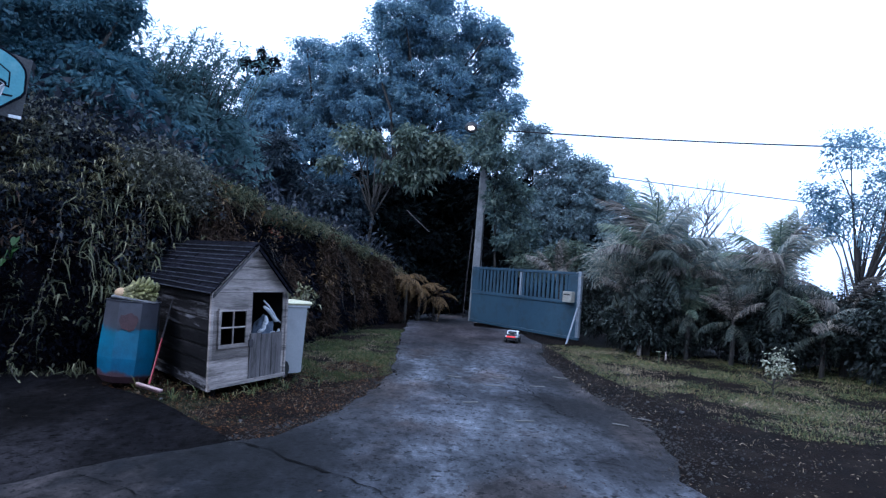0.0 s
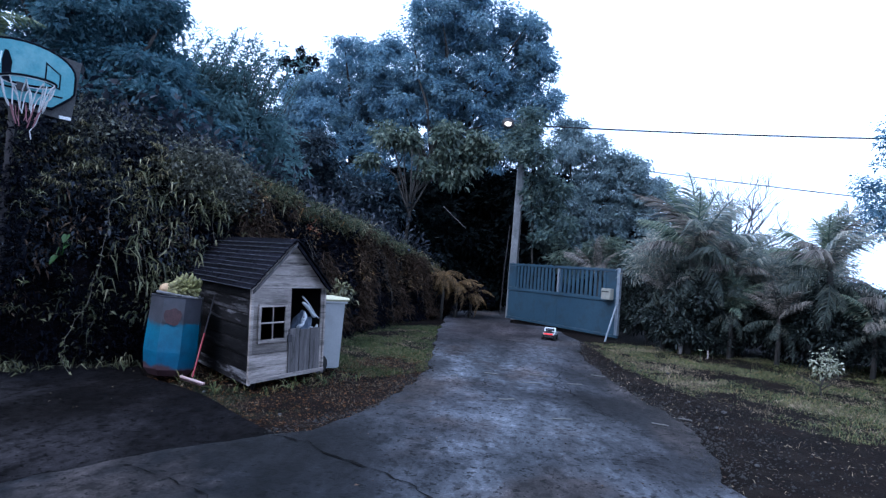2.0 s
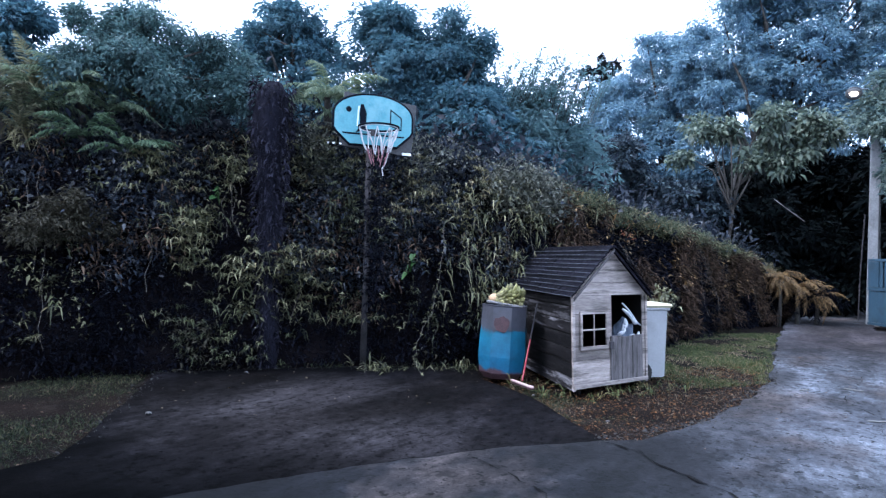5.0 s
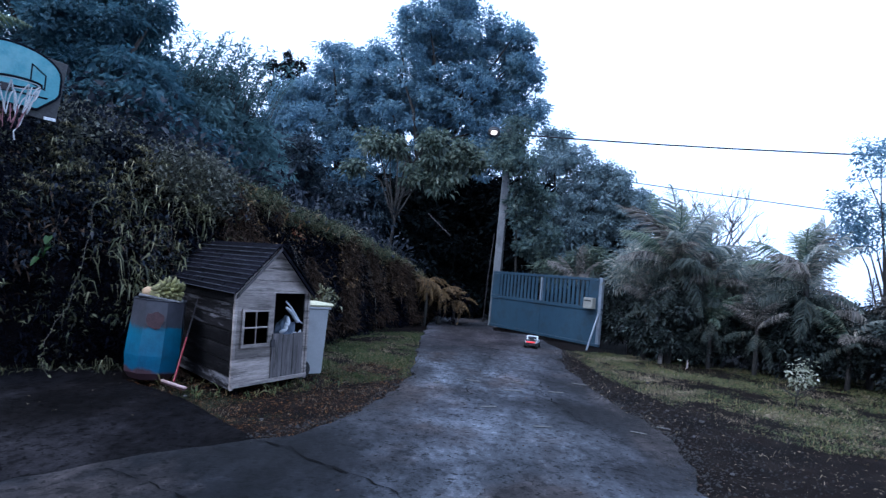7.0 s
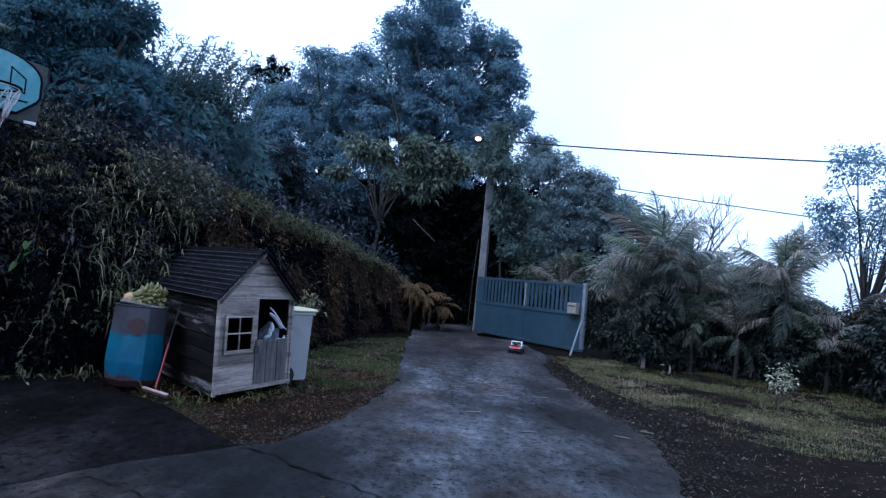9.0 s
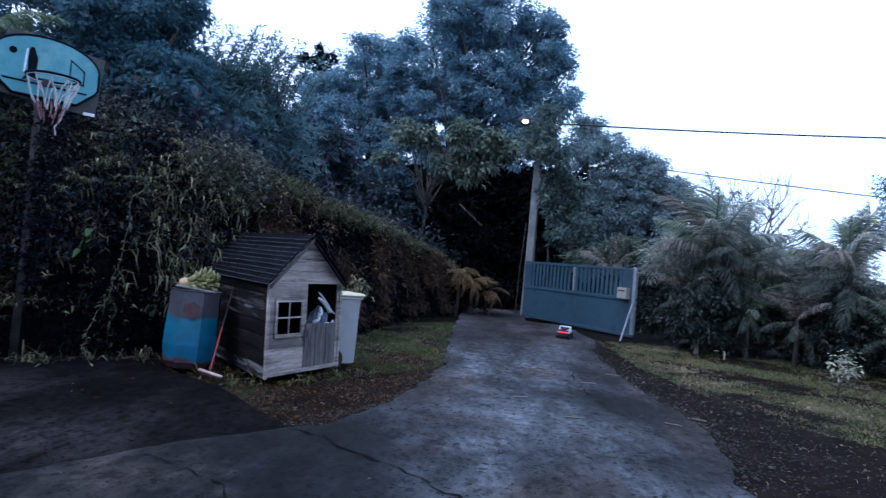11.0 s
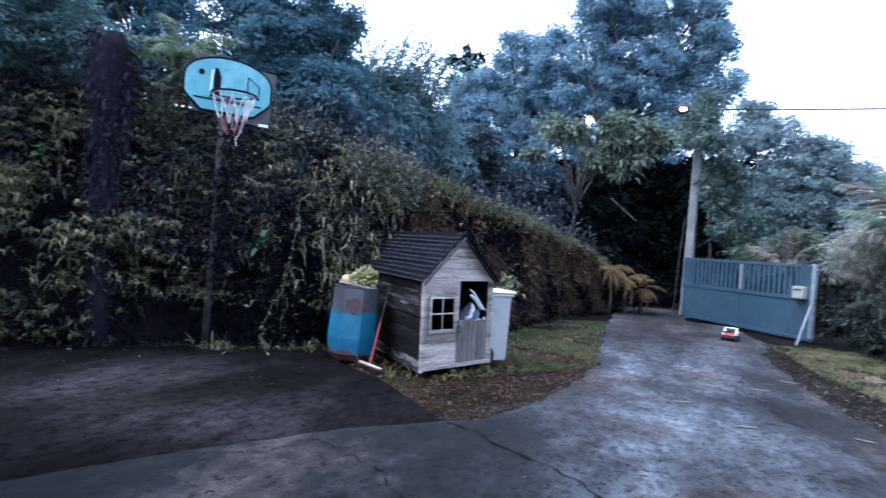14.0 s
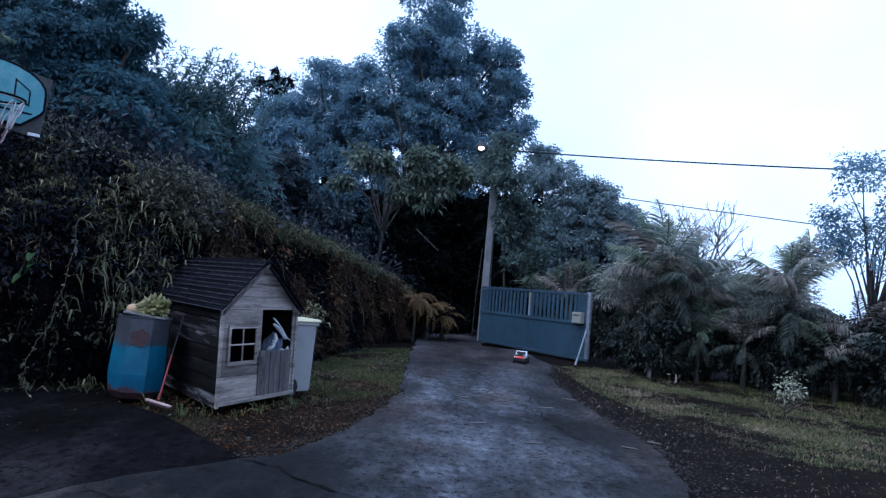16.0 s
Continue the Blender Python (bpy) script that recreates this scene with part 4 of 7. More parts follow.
def long_vine():
    """One pale stem that hangs from the bank down to the edge of the yard, with a few small leaves."""
    ob = thing("hanging_vine", pose(-5.0, 6.6, 0), "long pale dead vine hanging down to the yard", "vine")
    rng = np.random.default_rng(8)
    way_down = [(-4.4, 7.3, 1.9), (-4.37, 7.22, 1.65), (-4.35, 7.11, 1.21), (-4.33, 6.89, 0.78), (-4.4, 6.69, 0.42), (-4.37, 6.57, 0.23), (-4.19, 6.5, 0.035)]
    pts = [Vector(a).lerp(Vector(b_), t) + Vector(rng.normal(0, 0.01, 3)) for a, b_ in zip(way_down, way_down[1:]) for t in (0, 0.25, 0.5, 0.75)]
    pts = [p - Vector((-5.0, 6.6, 0)) for p in pts]
    part("stem", tube(bmesh.new(), pts, 0.0028, 5), M["vine"], ob)
    base = np.array([tuple(p) for p in pts])[rng.integers(0, len(pts), 70)]
    v, f = leaf_arrays(base, rng.normal(0, 1, base.shape), rng.uniform(0.03, 0.06, 70), rng.uniform(0.015, 0.03, 70), np.full(70, 0.4), rng)
    link_mesh("foliage", mesh_np("foliage", v, f), M["leaf_bright"], ob)


long_vine()


def dead_trunk():
    """A stout dark trunk against the bank, rough with dead scraps from top to foot."""
    ob = thing("dead_fern_trunk", pose(-6.2, 5.86, 0), "dark dead tree-fern trunk covered with withered scraps", "trunk")
    rng = np.random.default_rng(33)
    bm = bmesh.new()
    zs = np.linspace(-0.1, 3.72, 24)
    tube(bm, [(0.03 * math.sin(z * 2), 0.03 * math.cos(z * 3), z) for z in zs], [(0.1 + 0.11 * min(1.0, max(0.0, (z - 1.2) / 1.8)) + 0.03 * math.sin(z * 4.3) + rng.uniform(-0.02, 0.02)) * math.sqrt(max(0.05, min(1.0, (3.8 - z) * 3.0))) for z in zs], 14)
    part("trunk", bm, M["dead_fibre"], ob, smooth=True)
    n = 2600
    a, z = rng.uniform(0, 2 * math.pi, n), 3.75 * rng.random(n) ** 0.8
    out = np.stack([np.cos(a), np.sin(a), np.zeros(n)], 1)
    base = out * (0.09 + 0.12 * np.clip((z[:, None] - 1.2) / 1.8, 0, 1) + 0.07 * rng.random((n, 1))) + np.stack([np.zeros(n), np.zeros(n), z], 1)
    v, f = leaf_arrays(base, out * 0.4 + rng.normal(0, 0.45, (n, 3)) + (0, 0, -0.6), rng.uniform(0.04, 0.14, n), rng.uniform(0.012, 0.035, n), rng.uniform(0.1, 0.5, n), rng)
    link_mesh("dead_skirt", mesh_np("dead_skirt", v, f), M["dead_strip"], ob, "withered scraps with a bluish haze tint")
    return ob


dead_trunk()
P, N = bank_cloud(170, 0.245, 0.31, 0.02, 0.95, np.random.default_rng(34), 0.9, 1.4)
whorls("trunk_whorled_plants", P, N, 8, 0.16, 0.09, M["leaf_lance"], "drooping whorled plants growing round the dead trunk", "plants", np.random.default_rng(35))
P, N = bank_cloud(150, 0.245, 0.31, 0.3, 1.0, np.random.default_rng(36), 0.75)
sprigs("trunk_creeper", P, N, 9, 0.09, 0.3, 0.6, M["leaf_olive"], "dull creeper growing round the dead trunk", "creeper", np.random.default_rng(37), 0.08)

# ------------------------------------------------------------------ trees
tree("broadleaf_tree", "tall broadleaf tree behind the gate, tinted blue as by haze", (-2.9, 25.2, 0.8), (-1.6, 25.0, 6.0),
     [(-1.05, 25.0, 11.1, 2.2), (-2.4, 24.9, 9.4, 2.2), (0.85, 25.0, 9.9, 1.45), (-0.95, 25.0, 7.8, 2.4), (1.4, 25.0, 8.1, 1.15), (-2.65, 24.9, 6.9, 1.9), (1.6, 25.0, 9.7, 0.75), (0.3, 24.8, 6.4, 1.5)],
     0.2, 3300, 44, 0.15, 0.19, M["leaf_tree"], 21, limbs=30, shell=0.6, gaps=0.5)
tree("overhanging_tree", "pale olive tree leaning over the lane", (-2.6, 20.5, 1.2), (-2.3, 20.4, 4.2),
     [(-1.45, 20.7, 5.1, 0.55), (-1.9, 20.7, 4.6, 0.5), (-0.7, 20.8, 4.85, 0.5), (-1.1, 20.7, 4.35, 0.42), (-1.3, 20.7, 5.8, 0.35), (-3.3, 20.5, 5.5, 0.36), (-2.7, 20.6, 5.4, 0.36), (0.0, 20.8, 5.2, 0.42), (-3.8, 20.4, 4.6, 0.35), (-0.4, 20.8, 5.5, 0.35)], 0.07, 270, 26, 0.22, 0.2, M["leaf_pale"], 22, limbs=12, shell=0.2, droop=0.55)
tree("gatepost_tree", "blue-green leaves round the top of the pole", (1.75, 19.9, 0), (1.4, 19.3, 4.0), [(0.95, 18.9, 4.95, 0.42), (1.45, 18.9, 4.8, 0.5), (1.7, 19.35, 4.1, 0.5), (1.95, 19.3, 3.2, 0.5), (2.45, 19.3, 2.75, 0.5), (1.4, 19.4, 3.7, 0.3), (2.2, 19.3, 3.9, 0.4), (1.9, 19.3, 2.4, 0.45), (1.05, 19.3, 5.05, 0.4), (1.15, 19.3, 5.6, 0.4), (1.25, 19.4, 6.1, 0.35), (0.75, 19.3, 5.3, 0.3)], 0.04, 420, 24, 0.16, 0.18, M["leaf_post"], 35, limbs=8, shell=0.2)
tree("broadleaf_tree", "rounded tree on the hill, tinted blue as by haze", (-5.4, 26.0, 1.0), (-5.6, 26.2, 5.4),
     [(-5.85, 26.4, 9.0, 1.7), (-6.6, 26.2, 7.2, 2.0), (-4.8, 26.5, 7.1, 2.0), (-4.7, 26.6, 9.7, 1.25), (-5.8, 26.0, 5.2, 2.0), (-3.7, 25.5, 5.1, 1.8), (-7.6, 26.3, 7.7, 1.1), (-8.3, 26.4, 6.3, 1.4)], 0.2, 2600, 44, 0.15, 0.19, M["leaf_tree"], 23, limbs=20, shell=0.6, gaps=0.4)
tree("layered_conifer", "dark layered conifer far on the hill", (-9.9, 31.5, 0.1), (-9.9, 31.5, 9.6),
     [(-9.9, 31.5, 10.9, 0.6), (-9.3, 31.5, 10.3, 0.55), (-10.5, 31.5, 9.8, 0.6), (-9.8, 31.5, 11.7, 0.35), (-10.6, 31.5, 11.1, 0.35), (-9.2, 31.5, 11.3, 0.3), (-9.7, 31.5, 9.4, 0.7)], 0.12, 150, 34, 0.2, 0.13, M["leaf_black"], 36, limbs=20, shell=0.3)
feather = tree("feathery_tree", "feathery grey-green tree above the bank", (-4.9, 11.9, 2.7), (-4.9, 11.6, 3.4),
     [(-4.95, 11.45, 4.05, 0.8), (-5.5, 11.2, 4.1, 0.6), (-4.4, 11.7, 3.75, 0.65), (-4.15, 11.8, 3.2, 0.6), (-5.1, 11.4, 3.5, 0.78)], 0.06, 520, 46, 0.14, 0.17, M["leaf_bamboo"], 24, slim=0.24, limbs=14)


def wisps(parent, places, seed):
    """Thin upright shoots with small leaves, above a crown."""
    rng = np.random.default_rng(seed)
    o = parent.matrix_world.translation
    bm, base, way = bmesh.new(), [], []
    for x, y, z in places:
        for _ in range(15):
            p = Vector((x + rng.normal(0, 0.26), y + rng.normal(0, 0.2), z - 0.5)) - o
            bend = Vector((rng.uniform(0.05, 0.35), 0, rng.uniform(0.6, 1.05)))
            pts = [p + bend * t + Vector((0.12 * t * t, 0, 0)) for t in np.linspace(0, 1, 6)]
            tube(bm, pts, [0.006, 0.005, 0.0045, 0.004, 0.003, 0.0015], 3, caps=False)
            for t in rng.uniform(0.15, 1.0, 26):
                base.append(p + bend * t + Vector((0.12 * t * t, 0, 0)))
                way.append((rng.normal(0.2, 0.6), rng.normal(0, 0.6), rng.uniform(0.2, 0.9)))
    part("shoot_tangle", bm, M["bark"], parent)
    base, way = np.array([tuple(b_) for b_ in base]), np.array(way)
    n = len(base)
    v, f = leaf_arrays(base, way, rng.uniform(0.08, 0.16, n), rng.uniform(0.02, 0.04, n), np.full(n, 0.2), rng)
    link_mesh("shoot_leaves", mesh_np("shoot_leaves", v, f), M["leaf_bamboo"], parent)


wisps(feather, [(-5.55, 10.9, 4.9), (-5.25, 11.0, 4.95), (-4.95, 11.2, 5.0), (-4.65, 11.3, 4.95), (-4.35, 11.4, 4.8), (-4.1, 11.5, 4.55)], 6)
tree("dark_tree", "dense dark tree on the bank", (-6.1, 10.0, 3.2), (-6.1, 9.9, 4.0),
     [(-5.9, 9.9, 5.0, 0.82), (-6.3, 9.6, 4.45, 0.72), (-5.6, 10.0, 5.25, 0.42), (-6.6, 9.4, 4.85, 0.72), (-5.6, 10.2, 4.2, 0.7)], 0.1, 1000, 44, 0.09, 0.12, M["leaf_dark"], 25, limbs=12, shell=0.6)
tree("round_tree", "round dark-leaved tree on the hill", (-6.9, 9.9, 3.3), (-6.9, 9.6, 4.2),
     [(-6.97, 9.45, 5.45, 0.72), (-6.9, 9.5, 4.9, 0.77), (-6.45, 9.8, 4.7, 0.52)], 0.1, 520, 46, 0.1, 0.12, M["leaf_dark"], 26, limbs=10, shell=0.7)
tree("layered_tree", "dark layered tree on the hill", (-8.5, 8.6, 3.3), (-8.4, 8.4, 4.5),
     [(-8.3, 8.3, 5.65, 0.5), (-8.4, 8.2, 5.05, 0.62), (-8.75, 7.85, 5.1, 0.5), (-7.9, 8.6, 5.0, 0.5)], 0.08, 420, 44, 0.1, 0.11, M["leaf_dark"], 27, limbs=10, shell=0.6)
tree("bushy_tree", "bushy green tree hanging over the bank", (-7.9, 5.5, 2.9), (-7.75, 5.35, 3.4),
     [(-7.6, 5.1, 4.45, 0.42), (-7.3, 5.5, 4.3, 0.4), (-7.0, 5.85, 4.0, 0.42), (-6.85, 6.0, 3.55, 0.4), (-7.75, 4.8, 3.9, 0.5), (-8.05, 4.3, 3.75, 0.36), (-8.0, 4.55, 4.2, 0.22), (-7.45, 5.3, 4.85, 0.2), (-7.55, 5.1, 3.55, 0.62), (-7.15, 5.6, 4.65, 0.2), (-7.85, 4.75, 4.45, 0.16), (-7.35, 5.4, 5.05, 0.14), (-6.9, 5.95, 4.45, 0.14), (-8.1, 4.35, 4.4, 0.13), (-7.6, 5.15, 5.0, 0.15)], 0.06, 1900, 34, 0.062, 0.1, M["leaf_bushy"], 28, limbs=40, shell=0.35, gaps=0.3)
tree("small_tree", "small dark tree behind the bank", (-9.5, 4.5, 2.9), (-9.4, 4.4, 3.6), [(-9.3, 4.3, 4.4, 0.38), (-9.4, 4.1, 4.0, 0.4)], 0.05, 260, 42, 0.09, 0.09, M["leaf_dark"], 29, limbs=8, shell=0.6)
tree("roadside_tree", "blue-green trees beyond the gate", (3.3, 22.3, 0), (3.2, 22.0, 2.8),
     [(2.95, 21.8, 5.45, 1.05), (4.0, 21.7, 4.85, 0.95), (2.5, 21.9, 3.65, 1.1), (3.8, 21.7, 3.5, 1.2), (4.9, 21.5, 3.75, 0.8), (2.6, 21.9, 6.35, 0.5), (4.6, 21.5, 5.1, 0.5), (3.2, 21.5, 2.2, 1.2), (5.5, 21.2, 4.1, 0.7), (5.2, 21.3, 3.1, 0.9), (6.3, 21.0, 3.4, 0.75), (7.0, 20.8, 2.6, 0.9), (4.9, 21.3, 4.9, 0.6)], 0.1, 1700, 42, 0.13, 0.16, M["leaf_grey"], 30, limbs=14, shell=0.6)
tree("sparse_tree", "sparse small-leaved tree against the sky", (9.4, 14.6, 0), (9.4, 14.3, 1.8),
     [(9.4, 14.25, 4.6, 0.9), (9.15, 14.4, 3.3, 0.8), (9.8, 14.1, 2.6, 0.5), (8.6, 14.6, 3.0, 0.5), (10.2, 14.0, 3.6, 1.0), (10.4, 13.6, 4.6, 0.9), (10.8, 13.2, 3.0, 0.7), (8.55, 14.7, 3.8, 0.4)], 0.06, 900, 15, 0.1, 0.15, M["leaf_tree"], 31, limbs=30, shell=0.3)
tree("pale_shrub", "pale spiky shrub behind the gate", (3.5, 18.6, 0), (3.5, 18.5, 1.0), [(3.3, 18.4, 1.9, 0.5), (2.7, 18.9, 1.75, 0.5), (4.1, 17.9, 1.85, 0.5), (3.7, 18.2, 2.2, 0.4)], 0.04, 200, 34, 0.24, 0.15, M["leaf_pale"], 32, slim=0.14, limbs=6, category="shrub")
# leaf colour holds the lane's shade; low lobes close off its end
tree("wood_edge_tree", "trees closing over the lane, near-black for the shade below", (-2.6, 28.5, 0.8), (-2.5, 28.5, 3.0),
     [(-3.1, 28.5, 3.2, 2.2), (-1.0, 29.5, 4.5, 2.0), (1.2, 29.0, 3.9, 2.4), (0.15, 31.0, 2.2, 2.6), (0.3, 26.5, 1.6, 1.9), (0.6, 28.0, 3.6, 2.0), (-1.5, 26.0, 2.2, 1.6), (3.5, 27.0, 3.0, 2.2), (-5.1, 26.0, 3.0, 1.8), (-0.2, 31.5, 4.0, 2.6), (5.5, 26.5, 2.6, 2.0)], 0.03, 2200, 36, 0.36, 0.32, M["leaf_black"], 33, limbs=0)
# the lobes across the lane are added where there is only shade
tree("wood_edge_tree", "shrubs beside and across the lane, near-black for its shade", (2.0, 21.0, 0), (2.0, 21.0, 1.5),
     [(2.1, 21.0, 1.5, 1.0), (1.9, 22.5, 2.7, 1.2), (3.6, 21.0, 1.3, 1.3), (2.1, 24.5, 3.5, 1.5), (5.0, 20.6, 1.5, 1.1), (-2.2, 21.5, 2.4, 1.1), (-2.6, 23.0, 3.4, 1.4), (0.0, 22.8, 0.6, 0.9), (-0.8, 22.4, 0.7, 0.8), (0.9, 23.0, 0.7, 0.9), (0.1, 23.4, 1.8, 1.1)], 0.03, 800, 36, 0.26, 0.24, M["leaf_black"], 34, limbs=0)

tree("hill_tree", "dense tree on the hill, its shade put into the leaf colour", (-8.5, 21.0, 1.5), (-8.4, 21.0, 3.6),
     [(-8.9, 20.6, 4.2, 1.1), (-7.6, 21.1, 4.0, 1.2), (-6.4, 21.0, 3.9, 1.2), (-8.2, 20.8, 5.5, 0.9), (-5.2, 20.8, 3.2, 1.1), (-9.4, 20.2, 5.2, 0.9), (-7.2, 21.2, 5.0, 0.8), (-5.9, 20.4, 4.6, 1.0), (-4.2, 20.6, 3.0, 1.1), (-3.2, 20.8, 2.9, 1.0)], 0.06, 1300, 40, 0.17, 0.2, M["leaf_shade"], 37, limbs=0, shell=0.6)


# a tree of bare branches against the sky
def bare_tree(foot, height, seed):
    rng = np.random.default_rng(seed)
    ob = thing("bare_tree", pose(*foot), "leafless tree with thin pale branches", "tree")
    bm = bmesh.new()

    def grow(p, d, length, r, depth):
        q = p + d * length * 0.5 + Vector((rng.normal(0, 0.04), rng.normal(0, 0.04), 0.03)) * length
        e = q + (d + Vector((rng.normal(0, 0.12), rng.normal(0, 0.12), 0.12))).normalized() * length * 0.5
        tube(bm, [p, q, e], [r, r * 0.85, r * 0.7], 5 if depth < 2 else 3, caps=False)
        if depth < 5:
            for _ in range(3 if depth < 4 else 2):
                nd = (d + Vector((rng.normal(0, 0.55), rng.normal(0, 0.55), rng.normal(0.1, 0.25)))).normalized()
                grow(e if rng.random() < 0.6 else q, nd, length * rng.uniform(0.58, 0.85), max(0.008, r * 0.62), depth + 1)

    grow(Vector((0, 0, -0.1)), Vector((0.05, 0, 1)), height * 0.33, 0.075, 0)
    part("trunk", bm, M["bare_bark"], ob)
    return ob


bare_tree((6.85, 18.3, 0), 5.0, 5)
bare_tree((7.7, 18.6, 0), 5.0, 8)


THICKET = []
for k in range(26):
    u = 0.03 + 0.6 * k / 25
    q, a = bank_point(u, 1.03), bank_at(u)[2]
    back = 0.7 + 0.5 * (k % 3)
    THICKET.append((q[0] + a[0] * back, q[1] + a[1] * back, q[2] + 0.25 + 0.22 * (k % 4), 0.62 + 0.1 * (k % 3)))


# ------------------------------------------------------------------ palms and ferns
def frond_mesh(name, length, rise, fall, leaflets, leaf_len, slim, rng, ragged=0.14, spread=1.0, hang=0.55):
    """One frond along +x: an arching midrib with leaflets on both sides."""
    t = np.linspace(0, 1, leaflets)
    rib = np.stack([length * t * (1 - 0.12 * t), 0 * t, rise * t - fall * t ** 2.2], 1)
    tang = unit(np.gradient(rib, axis=0))
    base, way, size = [], [], []
    for sgn in (-1, 1):
        base.append(rib[2:])
        way.append(tang[2:] * 0.75 / spread + np.array([0, sgn * spread, 0]) + np.array([0, 0, -0.64 * hang]))
        size.append(leaf_len * np.sin(np.pi * np.clip(t[2:] * 0.85 + 0.13, 0, 1)) ** 0.7)
    base, way, size = np.concatenate(base), np.concatenate(way), np.concatenate(size)
    way = unit(way + rng.normal(0, ragged, way.shape))
    size = size * rng.uniform(0.8, 1.15, len(size))
    v, f = leaf_arrays(base, way, size, np.maximum(size * slim, 0.012), np.full(len(size), hang), rng)
    # the midrib, as a thin three-sided rod
    w = length * 0.008
    k = len(t)
    rv = np.concatenate([rib + (0, w, 0), rib + (0, -w, 0), rib + (0, 0, -w)])
    i = np.arange(k - 1)[:, None]
    o = len(v)
    rf = np.concatenate([np.concatenate([o + a * k + i, o + a * k + i + 1, o + b_ * k + i + 1], 1) for a, b_ in ((0, 1), (1, 2), (2, 0))] +
                        [np.concatenate([o + a * k + i, o + b_ * k + i + 1, o + b_ * k + i], 1) for a, b_ in ((0, 1), (1, 2), (2, 0))])
    me = mesh_np(name, np.concatenate([v, rv]), np.concatenate([f, rf]))
    return me


frng = np.random.default_rng(5)
PALM_FRONDS = [frond_mesh("palm_frond", 1.6, 0.75, 0.7, 60, 0.42, 0.07, frng, 0.14, 1.0, 0.7), frond_mesh("palm_frond", 1.5, 0.85, 0.45, 56, 0.4, 0.07, frng, 0.14, 0.95, 0.62),
               frond_mesh("palm_frond", 1.65, 0.5, 0.95, 60, 0.4, 0.07, frng, 0.16, 1.0, 0.75)]
FERN_FRONDS = [frond_mesh("fern_frond", 1.3, 0.6, 0.75, 64, 0.25, 0.1, frng), frond_mesh("fern_frond", 1.15, 0.4, 0.8, 58, 0.23, 0.1, frng)]
for me in PALM_FRONDS:
    me.materials.append(M["leaf_palm"])
for me in FERN_FRONDS:
    me.materials.append(M["leaf_fern"])


def frond_plant(name, label, category, foot, stem, fronds, meshes, scale, seed, tilt=(0, 0), group="", frond_name="frond", lifts=(-12, 48), skirt=0, skirts=()):
    rng = np.random.default_rng(seed)
    ob = thing(name, pose(*foot), label, category, group)
    bm = bmesh.new()
    top = Vector((tilt[0], tilt[1], stem))
    tube(bm, [(0, 0, -0.2), top * 0.5 + Vector((0.03, 0.02, 0)), top], [0.09 * scale, 0.075 * scale, 0.06 * scale], 8)
    part("stem", bm, M["bark"], ob, smooth=True)
    for k in range(fronds):
        yaw = 360 * (k * 0.382) + rng.uniform(-15, 15)
        lift = rng.uniform(*lifts) * (1 if k % 3 else 0.5) + 8
        m = Matrix.Translation(top) @ pose(0, 0, 0, rng.uniform(-15, 15), -lift, yaw) @ Matrix.Diagonal((*([scale * rng.uniform(0.75, 1.15)] * 3), 1))
        share(frond_name, meshes[k % len(meshes)], ob, m)
    for k in range(skirt):
        # darker fronds that hang round the stem
        m = Matrix.Translation(top * rng.uniform(0.8, 1.0)) @ pose(0, 0, 0, rng.uniform(-25, 25), rng.uniform(5, 55), 360 * k / skirt + rng.uniform(-12, 12)) @ Matrix.Diagonal((*([scale * rng.uniform(0.6, 0.95)] * 3), 1))
        share(frond_name, skirts[k % len(skirts)], ob, m)
    return ob


GREEN_PALM, DRY_PALM = [me.copy() for me in PALM_FRONDS], [me.copy() for me in PALM_FRONDS]
for meshes, key in ((GREEN_PALM, "leaf_palm_green"), (DRY_PALM, "leaf_palm_dry")):
    for me in meshes:
        me.materials.clear()
        me.materials.append(M[key])
SKIRT_PALM = [me.copy() for me in PALM_FRONDS]
for me in SKIRT_PALM:
    me.materials.clear()
    me.materials.append(M["leaf_palm_skirt"])
MIXED = [PALM_FRONDS[0], GREEN_PALM[1], DRY_PALM[2], PALM_FRONDS[1], GREEN_PALM[0]]
for k, (x, y, h, sc, n, skirt, meshes, look_of, low) in enumerate((
        (4.62, 14.1, 2.15, 1.1, 24, 14, MIXED, "shaggy grey-green palm in the hedge", 8), (6.86, 12.85, 1.95, 0.9, 22, 12, MIXED, "shaggy grey-green palm in the hedge", 8),
        (5.6, 14.2, 1.75, 0.85, 18, 10, MIXED, "shaggy grey-green palm in the hedge", 0), (8.1, 12.7, 1.2, 0.8, 14, 8, DRY_PALM, "half-withered palm in the hedge", 0),
        (3.28, 17.7, 1.5, 0.8, 13, 0, DRY_PALM, "half-withered palm behind the gate", 18), (5.35, 13.7, 1.0, 0.6, 12, 6, GREEN_PALM, "green palm with arching fronds in the hedge", 0),
        (6.1, 13.2, 0.95, 0.6, 12, 6, DRY_PALM, "half-withered palm in the hedge", 0), (4.15, 14.3, 1.3, 0.55, 12, 6, DRY_PALM, "half-withered palm beside the gate", -25),
        (7.5, 12.4, 0.9, 0.6, 12, 6, MIXED, "shaggy grey-green palm in the hedge", 0))):
    frond_plant("palm", look_of, "palm", (x, y, 0), h, n, meshes, sc, 60 + k, group="palms in the hedge", lifts=(low, 74 if low > 5 else 55), skirt=skirt, skirts=SKIRT_PALM)
PALE_FRONDS = [me.copy() for me in FERN_FRONDS]
for me in PALE_FRONDS:
    me.materials.clear()
    me.materials.append(M["leaf_fern_pale"])
